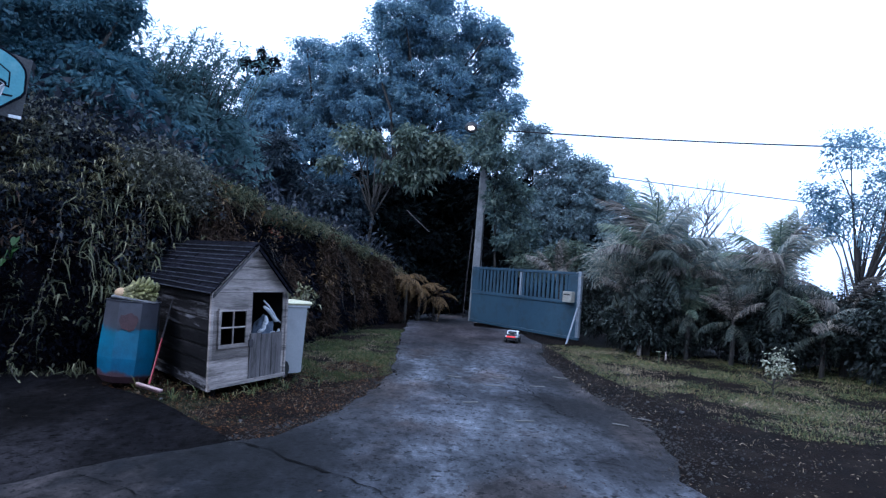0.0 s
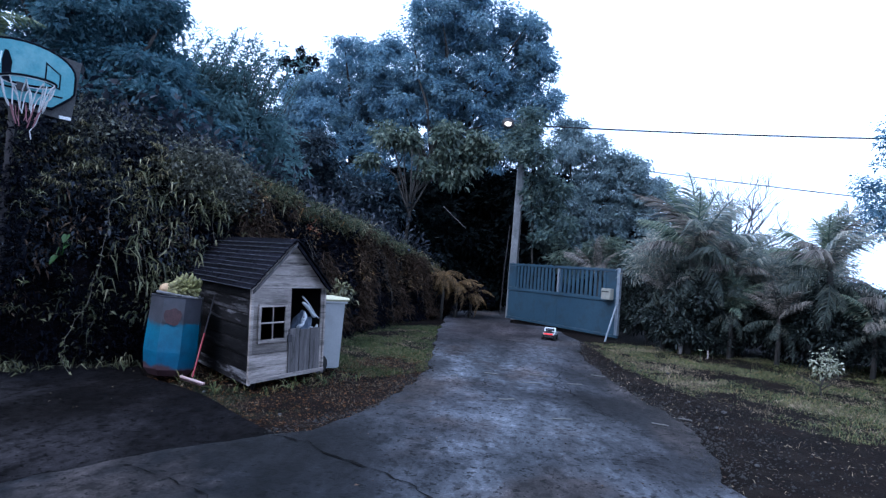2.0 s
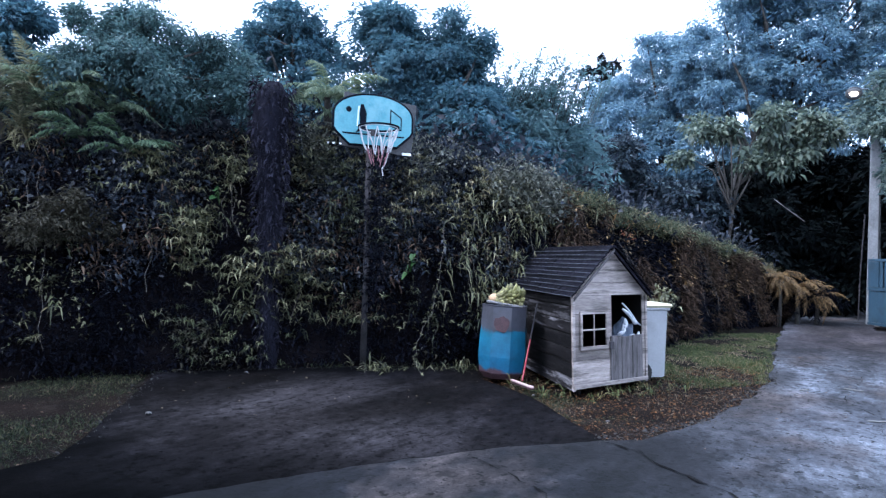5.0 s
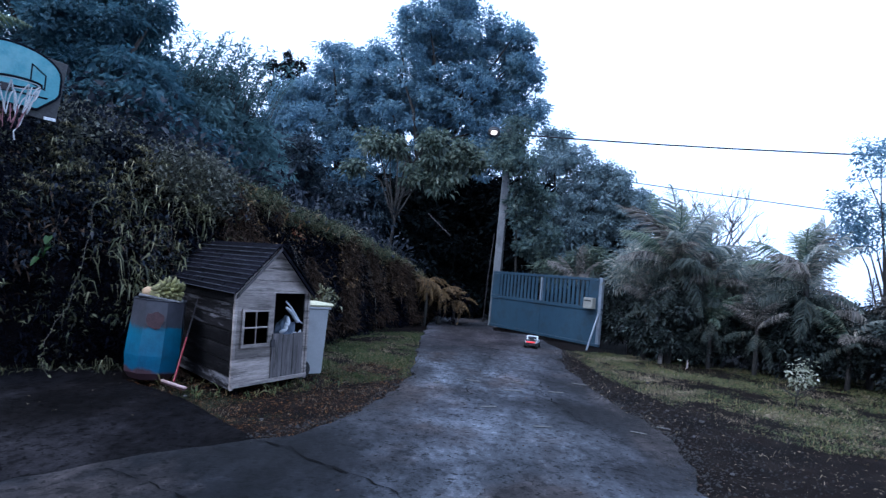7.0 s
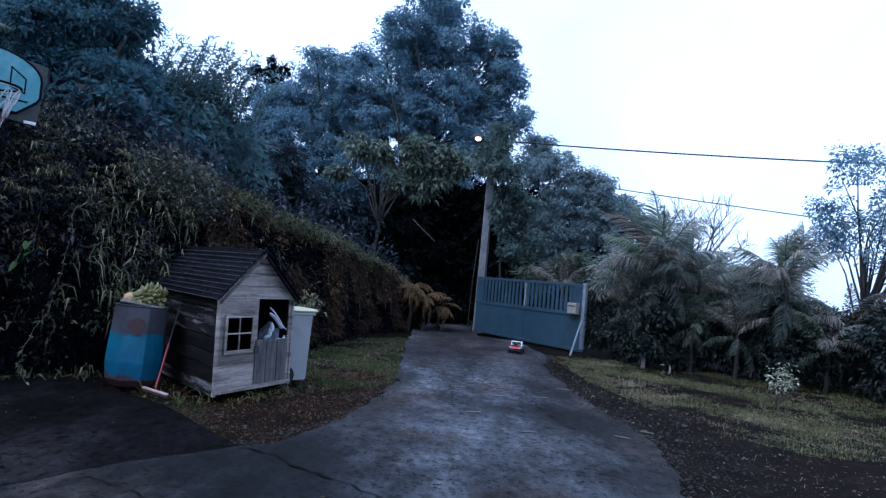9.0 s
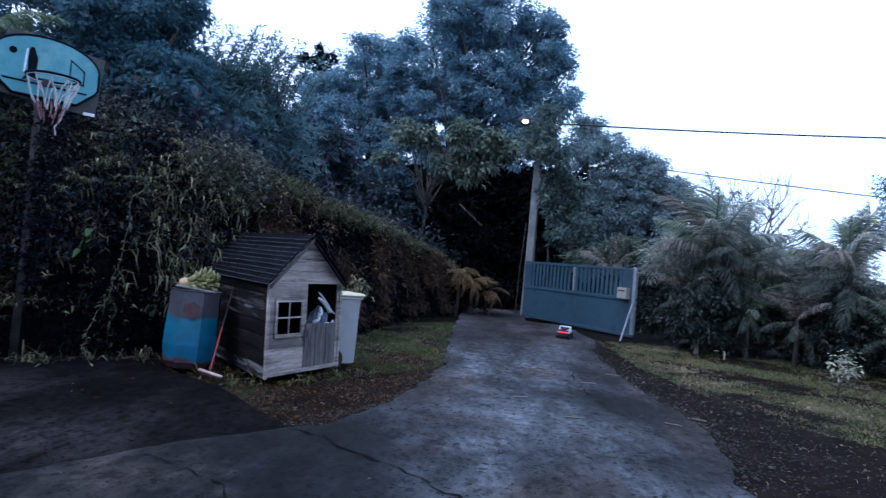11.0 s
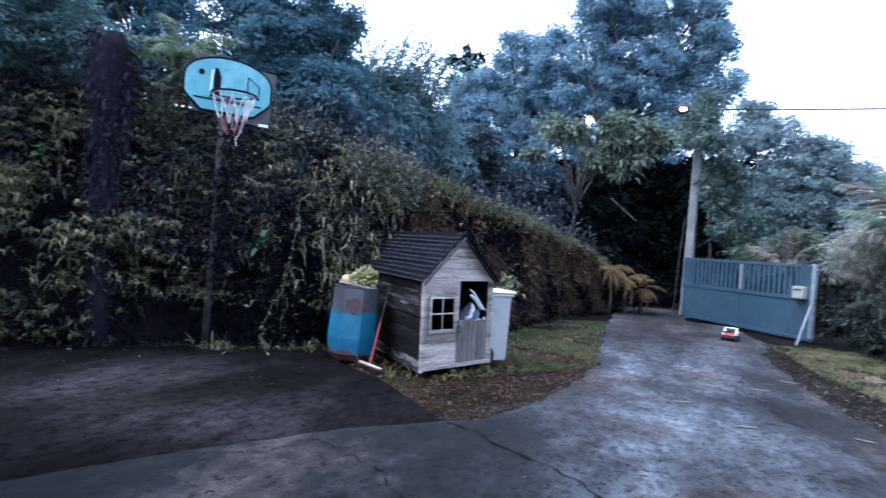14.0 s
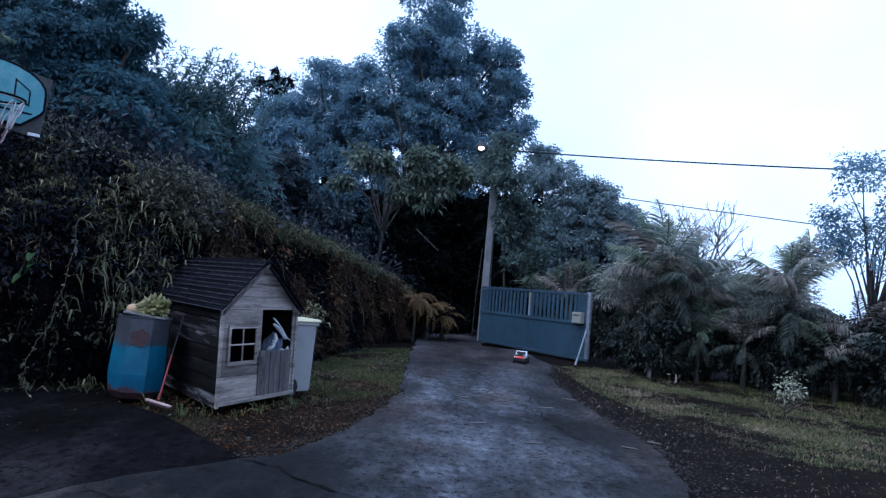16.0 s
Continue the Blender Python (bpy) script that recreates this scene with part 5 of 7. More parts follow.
for k, (u, v, sc, stem, pale) in enumerate(((0.13, 0.9, 0.8, 0.15, 0), (0.165, 0.84, 0.75, 0.1, 0), (0.272, 1.0, 1.0, 0.6, 1), (0.29, 1.0, 0.9, 0.45, 1), (0.1, 1.0, 0.9, 0.3, 1), (0.125, 1.0, 1.0, 0.5, 1), (0.15, 1.0, 0.8, 0.2, 1), (0.25, 1.0, 0.9, 0.5, 1))):
    q = bank_point(u, v)
    a = bank_at(u)[2]
    frond_plant("tree_fern", "pale yellow-green tree fern on the crest of the bank" if pale else "green tree fern with arching fronds on the bank", "fern", (q[0], q[1], q[2]), stem, 12, PALE_FRONDS if pale else FERN_FRONDS, sc * 0.72, 80 + k, tilt=(-a[0] * 0.4, -a[1] * 0.4), group="ferns on the bank", lifts=(-22, 30) if pale else (-12, 48))
STRAW_FRONDS = [me.copy() for me in FERN_FRONDS]
for me in STRAW_FRONDS:
    me.materials.clear()
    me.materials.append(M["straw_frond"])
# upright straw-coloured ferns beside the wall of the house
for k, (u, v, sc, stem) in enumerate(((0.082, 0.98, 0.6, 0.4), (0.098, 1.0, 0.6, 0.5), (0.092, 0.92, 0.5, 0.25))):
    q, a = bank_point(u, v), bank_at(u)[2]
    frond_plant("upright_fern", "straw-coloured fern with upright fronds on the bank", "fern", (q[0], q[1], q[2]), stem, 16, STRAW_FRONDS, sc, 120 + k, tilt=(-a[0] * 0.25, -a[1] * 0.25), group="ferns on the bank", lifts=(28, 78))
BROWN_FRONDS = [me.copy() for me in FERN_FRONDS]
for me in BROWN_FRONDS:
    me.materials.clear()
    me.materials.append(M["leaf_withered"])
# the brown fern at the end of the bank beside the lane
for k, (x, y, h, sc) in enumerate(((-0.62, 18.35, 1.0, 0.62), (-0.2, 18.75, 0.75, 0.6), (-1.0, 18.05, 1.25, 0.55))):
    frond_plant("brown_fern", "yellow-brown fern drooping at the foot of the bank", "fern", (x, y, 0.0), h, 26, BROWN_FRONDS, sc, 95 + k, group="ferns beside the lane", lifts=(-60, 22))


def shrub_mass(name, label, lobes, clumps, per, leaf, spread, material, seed, slim=0.4, kind="stuff", category="hedge"):
    rng = np.random.default_rng(seed)
    _, base, way, face = crown_points(lobes, clumps, per, spread, rng, 0.3)
    base[:, 2] = np.maximum(base[:, 2], 0.03)
    size = leaf * rng.uniform(0.6, 1.3, len(base))
    v, f = leaf_arrays(base, way, size, size * slim, np.full(len(base), 0.35), rng, face)
    return tagged(link_mesh(name, mesh_np(name, v, f), material), label, category, kind=kind)


shrub_mass("brown_mound", "fuzzy olive-brown mound of plants on the bank", [(-7.65, 4.0, 1.85, 0.34), (-7.75, 3.75, 1.65, 0.28), (-7.5, 4.3, 1.7, 0.25)], 260, 26, 0.06, 0.06, M["mound"], 46, 0.3, category="plants")
shrub_mass("lane_shrubs", "dark low shrubs at the end of the bank", [(-0.3, 18.8, 0.4, 0.45), (-0.75, 18.7, 0.55, 0.5), (-0.2, 19.2, 0.6, 0.55)], 220, 26, 0.08, 0.09, M["leaf_bank"], 47, 0.4, category="shrubs")
shrub_mass("thicket", "dense dull-green thicket behind the crest of the bank", THICKET, 2400, 26, 0.12, 0.13, M["leaf_dark"], 44, 0.42, category="thicket")
shrub_mass("hedge", "dark tangled hedge along the grass", [(4.73, 15.03, 0.6, 0.8), (5.86, 15.13, 0.7, 0.9), (7.10, 15.24, 0.9, 1.05), (8.24, 14.94, 0.8, 0.95), (8.40, 13.79, 0.75, 0.85), (8.36, 12.39, 0.75, 0.85),
           (8.52, 11.09, 0.95, 1.1), (8.66, 9.64, 0.95, 1.1), (9.89, 14.82, 0.7, 0.85), (10.73, 12.91, 0.75, 0.9), (6.41, 17.21, 1.2, 1.2), (4.6, 14.75, 0.4, 0.5), (5.3, 14.45, 0.45, 0.6), (6.3, 14.35, 0.5, 0.65),
           (7.1, 13.8, 0.6, 0.75), (7.8, 13.0, 0.7, 0.85), (4.4, 13.95, 0.6, 0.55), (4.6, 13.95, 1.2, 0.5), (6.8, 13.0, 0.7, 0.6), (6.9, 13.0, 1.2, 0.45), (4.1, 16.0, 0.5, 0.6), (3.95, 17.0, 0.8, 0.9)], 4600, 30, 0.11, 0.15, M["leaf_hedge"], 41)
shrub_mass("hedge_growth", "grey-green leafy growth through the hedge", [(5.3, 15.3, 1.5, 0.75), (6.1, 15.4, 1.6, 0.9), (7.4, 15.4, 1.6, 0.9), (9.03, 14.8, 0.7, 0.6), (4.82, 15.96, 1.9, 0.92), (7.6, 16.0, 1.6, 0.9),
           (8.9, 10.8, 0.9, 0.7), (5.6, 14.9, 2.0, 0.7), (6.5, 14.6, 1.7, 0.7), (7.3, 14.2, 1.7, 0.7), (4.3, 15.3, 1.9, 0.6)], 1900, 30, 0.15, 0.2, M["leaf_palm"], 42, 0.14)


tree("red_leaf_shrub", "small shrub with orange-red leaves on the bank", (-3.2, 11.8, 1.7), (-3.15, 11.75, 1.9), [(-3.1, 11.7, 2.06, 0.16), (-3.0, 11.75, 1.9, 0.1)], 0.01, 16, 7, 0.06, 0.05, M["leaf_red"], 45, slim=0.45, limbs=5, category="shrub")
white = tree("white_leaf_shrub", "small shrub with white variegated leaves", (5.2, 9.75, 0), (5.18, 9.75, 0.25), [(5.18, 9.75, 0.5, 0.17), (5.1, 9.74, 0.4, 0.13), (5.27, 9.75, 0.42, 0.14), (5.2, 9.75, 0.28, 0.1)], 0.015, 44, 7, 0.06, 0.06, M["leaf_white"], 43, slim=0.5, limbs=8, category="shrub")


def broad_leaf_plant(x, y, z, n, length, seed):
    """A few broad heart-shaped leaves on thin stalks."""
    rng = np.random.default_rng(seed)
    ob = thing("broad_leaf_plant", pose(x, y, z), "fresh green plant with broad heart-shaped leaves on the bank", "plant", "broad-leaved plants on the bank")
    for k in range(n):
        tip = Vector((rng.uniform(0.02, 0.16), rng.uniform(-0.22, -0.06), rng.uniform(-0.12, 0.16)))
        part("stalk", tube(bmesh.new(), [(0, 0, -0.1), tip * 0.6 + Vector((0, 0, 0.06)), tip], [0.006, 0.005, 0.004], 5), M["leaf_fresh"], ob)
        bm = bmesh.new()
        half = [(0.0, 0.0), (0.3, 0.16), (0.42, -0.1), (0.36, -0.45), (0.18, -0.8), (0.0, -1.0)]
        mid = [bm.verts.new((0, v_ * length, 0.0)) for v_ in (0.0, -0.35, -0.7, -1.0)]
        for sg in (-1, 1):
            rim = [bm.verts.new((sg * u * length, v_ * length, 0.18 * u * length)) for u, v_ in half[1:5]]
            order = [mid[0], *rim, mid[3], mid[2], mid[1]]
            bm.faces.new(order if sg > 0 else list(reversed(order)))
        bm.transform(Matrix.Translation(tip) @ pose(0, 0, 0, rng.uniform(15, 60), rng.uniform(-25, 25), rng.uniform(-45, 60)))
        part("leaf", bm, M["leaf_fresh"], ob)
    return ob


broad_leaf_plant(-4.62, 6.82, 1.4, 3, 0.11, 5)
broad_leaf_plant(-6.55, 5.35, 2.2, 3, 0.09, 6)


def white_flower():
    ob = thing("white_flower", pose(4.5, 12.9, 0), "single small white flower on a thin stalk beside the hedge", "flower")
    part("stalk", tube(bmesh.new(), [(0, 0, -0.02), (0.01, 0, 0.1), (0, 0.01, 0.19)], [0.006, 0.005, 0.004], 5), M["leaf_fern"], ob)
    bm = bmesh.new()
    for k in range(6):
        a = k * math.pi / 3
        c, d = Vector((math.cos(a), math.sin(a), 0.4)), Vector((-math.sin(a), math.cos(a), 0))
        bm.faces.new([bm.verts.new(Vector((0, 0.01, 0.19)) + q) for q in (c * 0.005, c * 0.04 + d * 0.022, c * 0.065, c * 0.04 - d * 0.022)])
    part("bloom", bm, M["leaf_white"], ob, "white petals")


white_flower()


# ------------------------------------------------------------------ grass and litter
def inside(px, py, poly):
    hit = np.zeros(len(px), bool)
    for i, (x0, y0) in enumerate(poly):
        x1, y1 = poly[(i + 1) % len(poly)]
        cross = ((y0 > py) != (y1 > py)) & (px < (x1 - x0) * (py - y0) / (y1 - y0 + 1e-9) + x0)
        hit ^= cross
    return hit


def strew(poly, n, rng):
    a = np.array(poly)
    p = rng.uniform(a.min(0), a.max(0), (n, 2))
    p = p[inside(p[:, 0], p[:, 1], poly)]
    return p[~(inside(p[:, 0], p[:, 1], ROAD) | inside(p[:, 0], p[:, 1], YARD))]


def blades(name, poly, n, height, material, label, seed, lie=0.5, patch=None, bare=0.0):
    rng = np.random.default_rng(seed)
    p = strew(poly, n, rng)
    if patch:
        tone = np.array([noise.noise((x * patch, y * patch, seed)) + 0.6 * noise.noise((x * patch * 4, y * patch * 4, seed + 2)) for x, y in p])
        keep = tone > -0.35 + bare + 0.5 * rng.random(len(p))
        p, tone = p[keep], tone[keep]
    base = np.concatenate([p, np.full((len(p), 1), -0.02)], 1)
    way = unit(rng.normal(0, lie, base.shape) + (0, 0, 1))
    size = height * rng.uniform(0.5, 1.4, len(p)) * (np.clip(1.0 + 0.9 * tone, 0.5, 1.8) if patch else 1.0)
    v, f = leaf_arrays(base, way, size, size * 0.06 + 0.0025, rng.uniform(0.2, 0.9, len(p)), rng)
    return tagged(link_mesh(name, mesh_np(name, v, f), material), label, "grass", kind="stuff")


LEFT_GRASS = [(-2.62, 14.08), (-2.97, 10.41), (-2.95, 8.62), (-1.71, 8.51), (-1.26, 8.20), (-0.50, 9.15), (-0.66, 12.94), (-0.72, 16.10)]
LEFT_SOIL = [(-3.66, 6.93), (-2.61, 6.23), (-1.60, 5.21), (-1.15, 5.43), (-0.79, 6.75), (-0.50, 8.94), (-0.71, 11.18), (-2.15, 8.81), (-3.33, 8.44)]
RIGHT_GRASS = [(2.48, 14.69), (2.58, 11.27), (2.95, 8.98), (3.33, 7.64), (4.03, 6.85), (9.89, 6.92), (10.23, 14.61), (6.08, 14.37), (4.17, 14.95)]
RIGHT_SOIL = [(2.09, 14.45), (2.05, 9.11), (2.01, 4.47), (5.83, 4.55), (5.24, 7.19), (3.62, 7.98), (2.97, 10.71), (2.74, 14.35)]
BANK_FOOT = [(-8.15, 3.25), (-7.16, 4.48), (-5.77, 6.17), (-4.48, 7.20), (-3.54, 8.06), (-2.81, 10.02), (-2.19, 12.98), (-1.60, 16.40), (-2.40, 16.40), (-2.99, 11.45), (-3.63, 9.20), (-4.50, 8.13), (-5.90, 6.97), (-8.33, 3.97)]
FAR_LEFT = [(-8.27, 3.35), (-7.03, 4.73), (-5.92, 3.82), (-4.63, 2.45), (-4.9, 1.2), (-9, -1), (-8.37, 1.21)]
blades("green_grass", LEFT_GRASS, 80000, 0.06, M["fresh_grass"], "short green grass beside the drive", 1, patch=0.9)
blades("left_straw", LEFT_GRASS, 16000, 0.05, M["pale_straw"], "pale straw among the green grass", 18, lie=1.5, patch=1.8)
blades("straw", LEFT_SOIL, 12000, 0.05, M["straw"], "dry straw over the bare soil", 2, lie=1.4, patch=1.4)
blades("verge_grass", RIGHT_GRASS, 90000, 0.06, M["grass"], "short rough grass on the verge", 3, lie=0.8, patch=0.7, bare=-0.12)
blades("verge_straw", RIGHT_GRASS, 36000, 0.06, M["pale_straw"], "straw-coloured grass on the verge", 4, lie=1.2, patch=1.1, bare=0.25)
VERGE_EDGE = [(2.85, 14.4), (2.92, 10.7), (3.55, 7.98), (5.1, 7.0), (7.2, 6.2), (8.2, 7.2), (5.8, 8.7), (4.3, 9.5), (4.0, 14.2)]
blades("verge_edge_straw", VERGE_EDGE, 90000, 0.05, M["pale_straw"], "yellow straw along the edge of the verge", 9, lie=1.6, patch=1.0, bare=0.25)
blades("soil_straw", RIGHT_SOIL, 2400, 0.06, M["pale_straw"], "bits of straw on the dark soil", 5, lie=2.2, patch=1.6)
blades("foot_grass", BANK_FOOT, 22000, 0.14, M["dull_grass"], "long grass at the foot of the bank", 6, lie=0.6)
blades("foot_straw", BANK_FOOT, 4000, 0.1, M["straw"], "dead stalks at the foot of the bank", 7, lie=1.6)
blades("patchy_grass", FAR_LEFT, 60000, 0.05, M["dull_grass"], "patchy grass beside the yard", 8, lie=0.9, patch=0.8, bare=-0.2)
MOSSY = [(-3.6, 6.95), (-2.65, 6.3), (-1.75, 5.5), (-1.35, 6.2), (-2.3, 6.75), (-3.2, 7.3)]
blades("mossy_grass", MOSSY, 30000, 0.035, M["dull_grass"], "low mossy grass in front of the playhouse", 19, lie=1.1, patch=1.3, bare=0.1)


def litter(name, poly, n, size, material, label, seed, z=0.0, on_paving=False):
    rng = np.random.default_rng(seed)
    a = np.array(poly)
    p = rng.uniform(a.min(0), a.max(0), (n, 2))
    p = p[inside(p[:, 0], p[:, 1], poly)] if on_paving else strew(poly, n, rng)
    base = np.concatenate([p, np.full((len(p), 1), z)], 1) + rng.uniform(0, 0.01, (len(p), 1)) * (0, 0, 1)
    way = unit(rng.normal(0, 1, base.shape) * (1, 1, 0.12) + (0, 0, 0.08))
    s = size * rng.uniform(0.5, 1.5, len(p))
    v, f = leaf_arrays(base, way, s, s * 0.45, np.zeros(len(p)), rng)
    return tagged(link_mesh(name, mesh_np(name, v, f), material), label, "leaf litter", kind="stuff")


litter("fallen_leaves", LEFT_SOIL, 15000, 0.024, M["leaf_russet"], "russet fallen leaves round the playhouse", 11)
litter("verge_litter", RIGHT_SOIL, 1800, 0.028, M["leaf_dry"], "brown fallen leaves along the drive", 12)
litter("yard_litter", FAR_LEFT, 1500, 0.028, M["leaf_dry"], "pale fallen leaves at the edge of the yard", 13)
litter("pale_litter", LEFT_SOIL, 500, 0.026, M["straw"], "pale dead leaves on the soil", 16)
litter("verge_pale_litter", RIGHT_SOIL, 700, 0.03, M["pale_straw"], "pale dead leaves beside the drive", 17)
litter("drive_litter", [(-1, 4), (1.7, 4), (1.7, 13), (-0.7, 13)], 160, 0.03, M["leaf_dry"], "scraps of leaf on the drive", 14, 0.035, True)
litter("slab_litter", [(-9, 6.6), (-5, 3.2), (-2.4, 5.2), (-4.4, 8.2), (-7.5, 8.3)], 120, 0.03, M["straw"], "pale scraps of leaf on the dark yard", 15, 0.04, True)


def pebble_mesh(seed):
    rng = np.random.default_rng(seed)
    bm = bmesh.new()
    bmesh.ops.create_icosphere(bm, subdivisions=1, radius=1)
    for v in bm.verts:
        v.co = Vector((v.co.x * 1.2, v.co.y, v.co.z * 0.6)) * rng.uniform(0.8, 1.2)
    me = bpy.data.meshes.new("stone")
    bm.to_mesh(me)
    bm.free()
    me.materials.append(M["stone"])
    return me


PEBBLES = [pebble_mesh(k) for k in range(3)]
srng = np.random.default_rng(17)
for k, (x, y, s) in enumerate(((3.24, 10.71, 0.05), (2.44, 10.96, 0.035), (2.81, 8.32, 0.04), (3.06, 7.80, 0.05), (2.66, 6.95, 0.035), (-5.19, 3.53, 0.05), (-1.69, 5.77, 0.03), (-0.79, 6.85, 0.03), (3.70, 13.10, 0.04), (-6.07, 5.43, 0.04), (-2.69, 6.39, 0.03), (2.51, 5.61, 0.04))):
    ob = new("stone", PEBBLES[k % 3])
    s = s * 0.6
    ob.matrix_world = pose(x, y, s * 0.3 + (0.03 if x > -10 and x < -1.5 and y < 7.3 else 0), 0, 0, srng.uniform(0, 360)) @ Matrix.Diagonal((s, s, s, 1))
    tagged(ob, "small pale stone lying on the soil", "stone", "stones round the drive")


def bark_scrap(x, y, length, turn, seed):
    """A flat curled strip of pale bark."""
    rng = np.random.default_rng(seed)
    bm = bmesh.new()
    rows = []
    for t in np.linspace(0, 1, 7):
        w = 0.016 * math.sin(math.pi * (0.12 + 0.76 * t)) + rng.uniform(0, 0.006)
        px, py, z = (t - 0.5) * length, 0.02 * math.sin(3 * t) + rng.uniform(-0.006, 0.006), 0.002 + 0.008 * abs(t - 0.5)
        rows.append([bm.verts.new((px, py + s_ * w, z + lift)) for s_, lift in ((-1, 0.006), (0, 0.0), (1, 0.006), (0, 0.012))])
    for r0, r1 in zip(rows, rows[1:]):
        for k in range(4):
            bm.faces.new((r0[k], r0[(k + 1) % 4], r1[(k + 1) % 4], r1[k]))
    bm.faces.new(list(reversed(rows[0])))
    bm.faces.new(rows[-1])
    ob = part("bark_scrap", bm, M["pale_bark"])
    ob.matrix_world = pose(x, y, 0.031, 0, 0, turn)
    return tagged(ob, "pale strip of fallen bark lying on the drive", "bark scrap", "bark scraps on the drive")


for k, (x, y, length, turn) in enumerate(((0.98, 6.55, 0.2, 8), (2.0, 6.7, 0.17, -25), (2.36, 7.05, 0.15, -30), (0.82, 8.5, 0.26, 5), (1.42, 8.7, 0.22, 12), (0.45, 7.3, 0.2, 20), (1.0, 9.2, 0.3, -6), (1.9, 9.6, 0.22, -20), (0.3, 9.0, 0.2, -15), (-0.2, 8.6, 0.12, 40))):
    bark_scrap(x, y, length, turn, 200 + k)


def edge_crumbs(name, line, n, spread, material, label, seed):
    """Crumbs of broken asphalt and small stones strewn along an edge, in one mesh."""
    rng = np.random.default_rng(seed)
    pts = np.array(line)
    seg = rng.integers(0, len(pts) - 1, n)
    t = rng.random((n, 1))
    at = pts[seg] * (1 - t) + pts[seg + 1] * t + rng.normal(0, spread, (n, 2))
    size = rng.uniform(0.004, 0.014, n) * rng.choice((0.7, 1.0, 1.7), n, p=(0.6, 0.3, 0.1))
    octa = np.array([(1, 0, 0), (0, 1, 0), (-1, 0, 0), (0, -1, 0), (0, 0, 0.8), (0, 0, -0.4)])
    jit = rng.uniform(0.6, 1.3, (n, 6, 1))
    v = octa[None] * jit * size[:, None, None] + np.concatenate([at, np.full((n, 1), 0.03)], 1)[:, None]
    tri = np.array([(0, 1, 4), (1, 2, 4), (2, 3, 4), (3, 0, 4), (1, 0, 5), (2, 1, 5), (3, 2, 5), (0, 3, 5)])
    f = (np.arange(n)[:, None, None] * 6 + tri[None]).reshape(-1, 3)
    return tagged(link_mesh(name, mesh_np(name, v.reshape(-1, 3), f), material), label, "gravel", kind="stuff")


edge_crumbs("drive_crumbs", [(1.98, 4.9), (2.3, 6.3), (2.22, 7.7), (2.0, 9.2), (2.02, 12.4), (2.4, 14.5)], 2600, 0.12, M["crumb"], "crumbs of broken asphalt along the drive", 61)
edge_crumbs("soil_crumbs", [(2.6, 5.0), (2.9, 6.3), (2.8, 7.7), (2.5, 9.2), (2.5, 12.4)], 1500, 0.4, M["crumb"], "dark crumbs strewn over the soil", 62)
edge_crumbs("inner_crumbs", [(-1.55, 5.14), (-0.93, 6.4), (-0.58, 9.0), (-0.76, 12.9)], 900, 0.07, M["crumb"], "crumbs of broken asphalt beside the grass", 63)
edge_crumbs("foot_crumbs", [(-3.9, 7.3), (-4.86, 6.9), (-5.77, 6.1), (-6.9, 4.8), (-5.9, 3.8), (-4.6, 2.4)], 420, 0.06, M["grit"], "dull grit along the edge of the yard", 65)


def pole_creeper():
    rng = np.random.default_rng(71)
    n = 150
    P = np.stack([-5.03 + rng.normal(0, 0.07, n), 6.6 + rng.normal(0, 0.07, n), rng.uniform(0.75, 2.75, n)], 1)
    N = unit(np.stack([rng.normal(0.4, 0.6, n), rng.normal(-0.6, 0.5, n), rng.normal(0, 0.4, n)], 1))
    sprigs("pole_creeper", P, N, 7, 0.09, 0.3, 0.6, M["leaf_bank"], "dark creeper climbing the pole of the hoop", "creeper", rng, 0.06)


pole_creeper()


def tufts(name, places, length, material, label, seed):
    rng = np.random.default_rng(seed)
    P = np.array([(x + rng.normal(0, sp), y + rng.normal(0, sp), 0.0) for x, y, n, sp in places for _ in range(n)])
    N = np.tile((0, 0, 1.0), (len(P), 1))
    return sprigs(name, P, N, 9, length, 0.06, 1.1, material, label, "grass", rng, 0.02, 0.7)


tufts("grass_tufts", [(-2.1, 6.75, 3, 0.08), (-1.95, 7.2, 6, 0.12), (-1.75, 7.6, 5, 0.1), (-2.5, 6.6, 5, 0.12), (-2.9, 6.95, 4, 0.12), (-1.6, 8.0, 4, 0.1)], 0.17, M["grass"], "tufts of green grass under the playhouse", 51)
tufts("pole_tufts", [(-4.95, 6.55, 5, 0.14), (-5.3, 6.85, 6, 0.2), (-4.6, 7.1, 5, 0.2), (-4.2, 7.4, 6, 0.2)], 0.26, M["leaf_bright"], "tall grass round the foot of the hoop", 52)

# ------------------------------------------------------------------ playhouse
# plan shear and lean that fit the playhouse to the camera's view
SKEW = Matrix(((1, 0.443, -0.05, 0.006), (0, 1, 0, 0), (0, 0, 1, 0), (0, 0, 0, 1)))


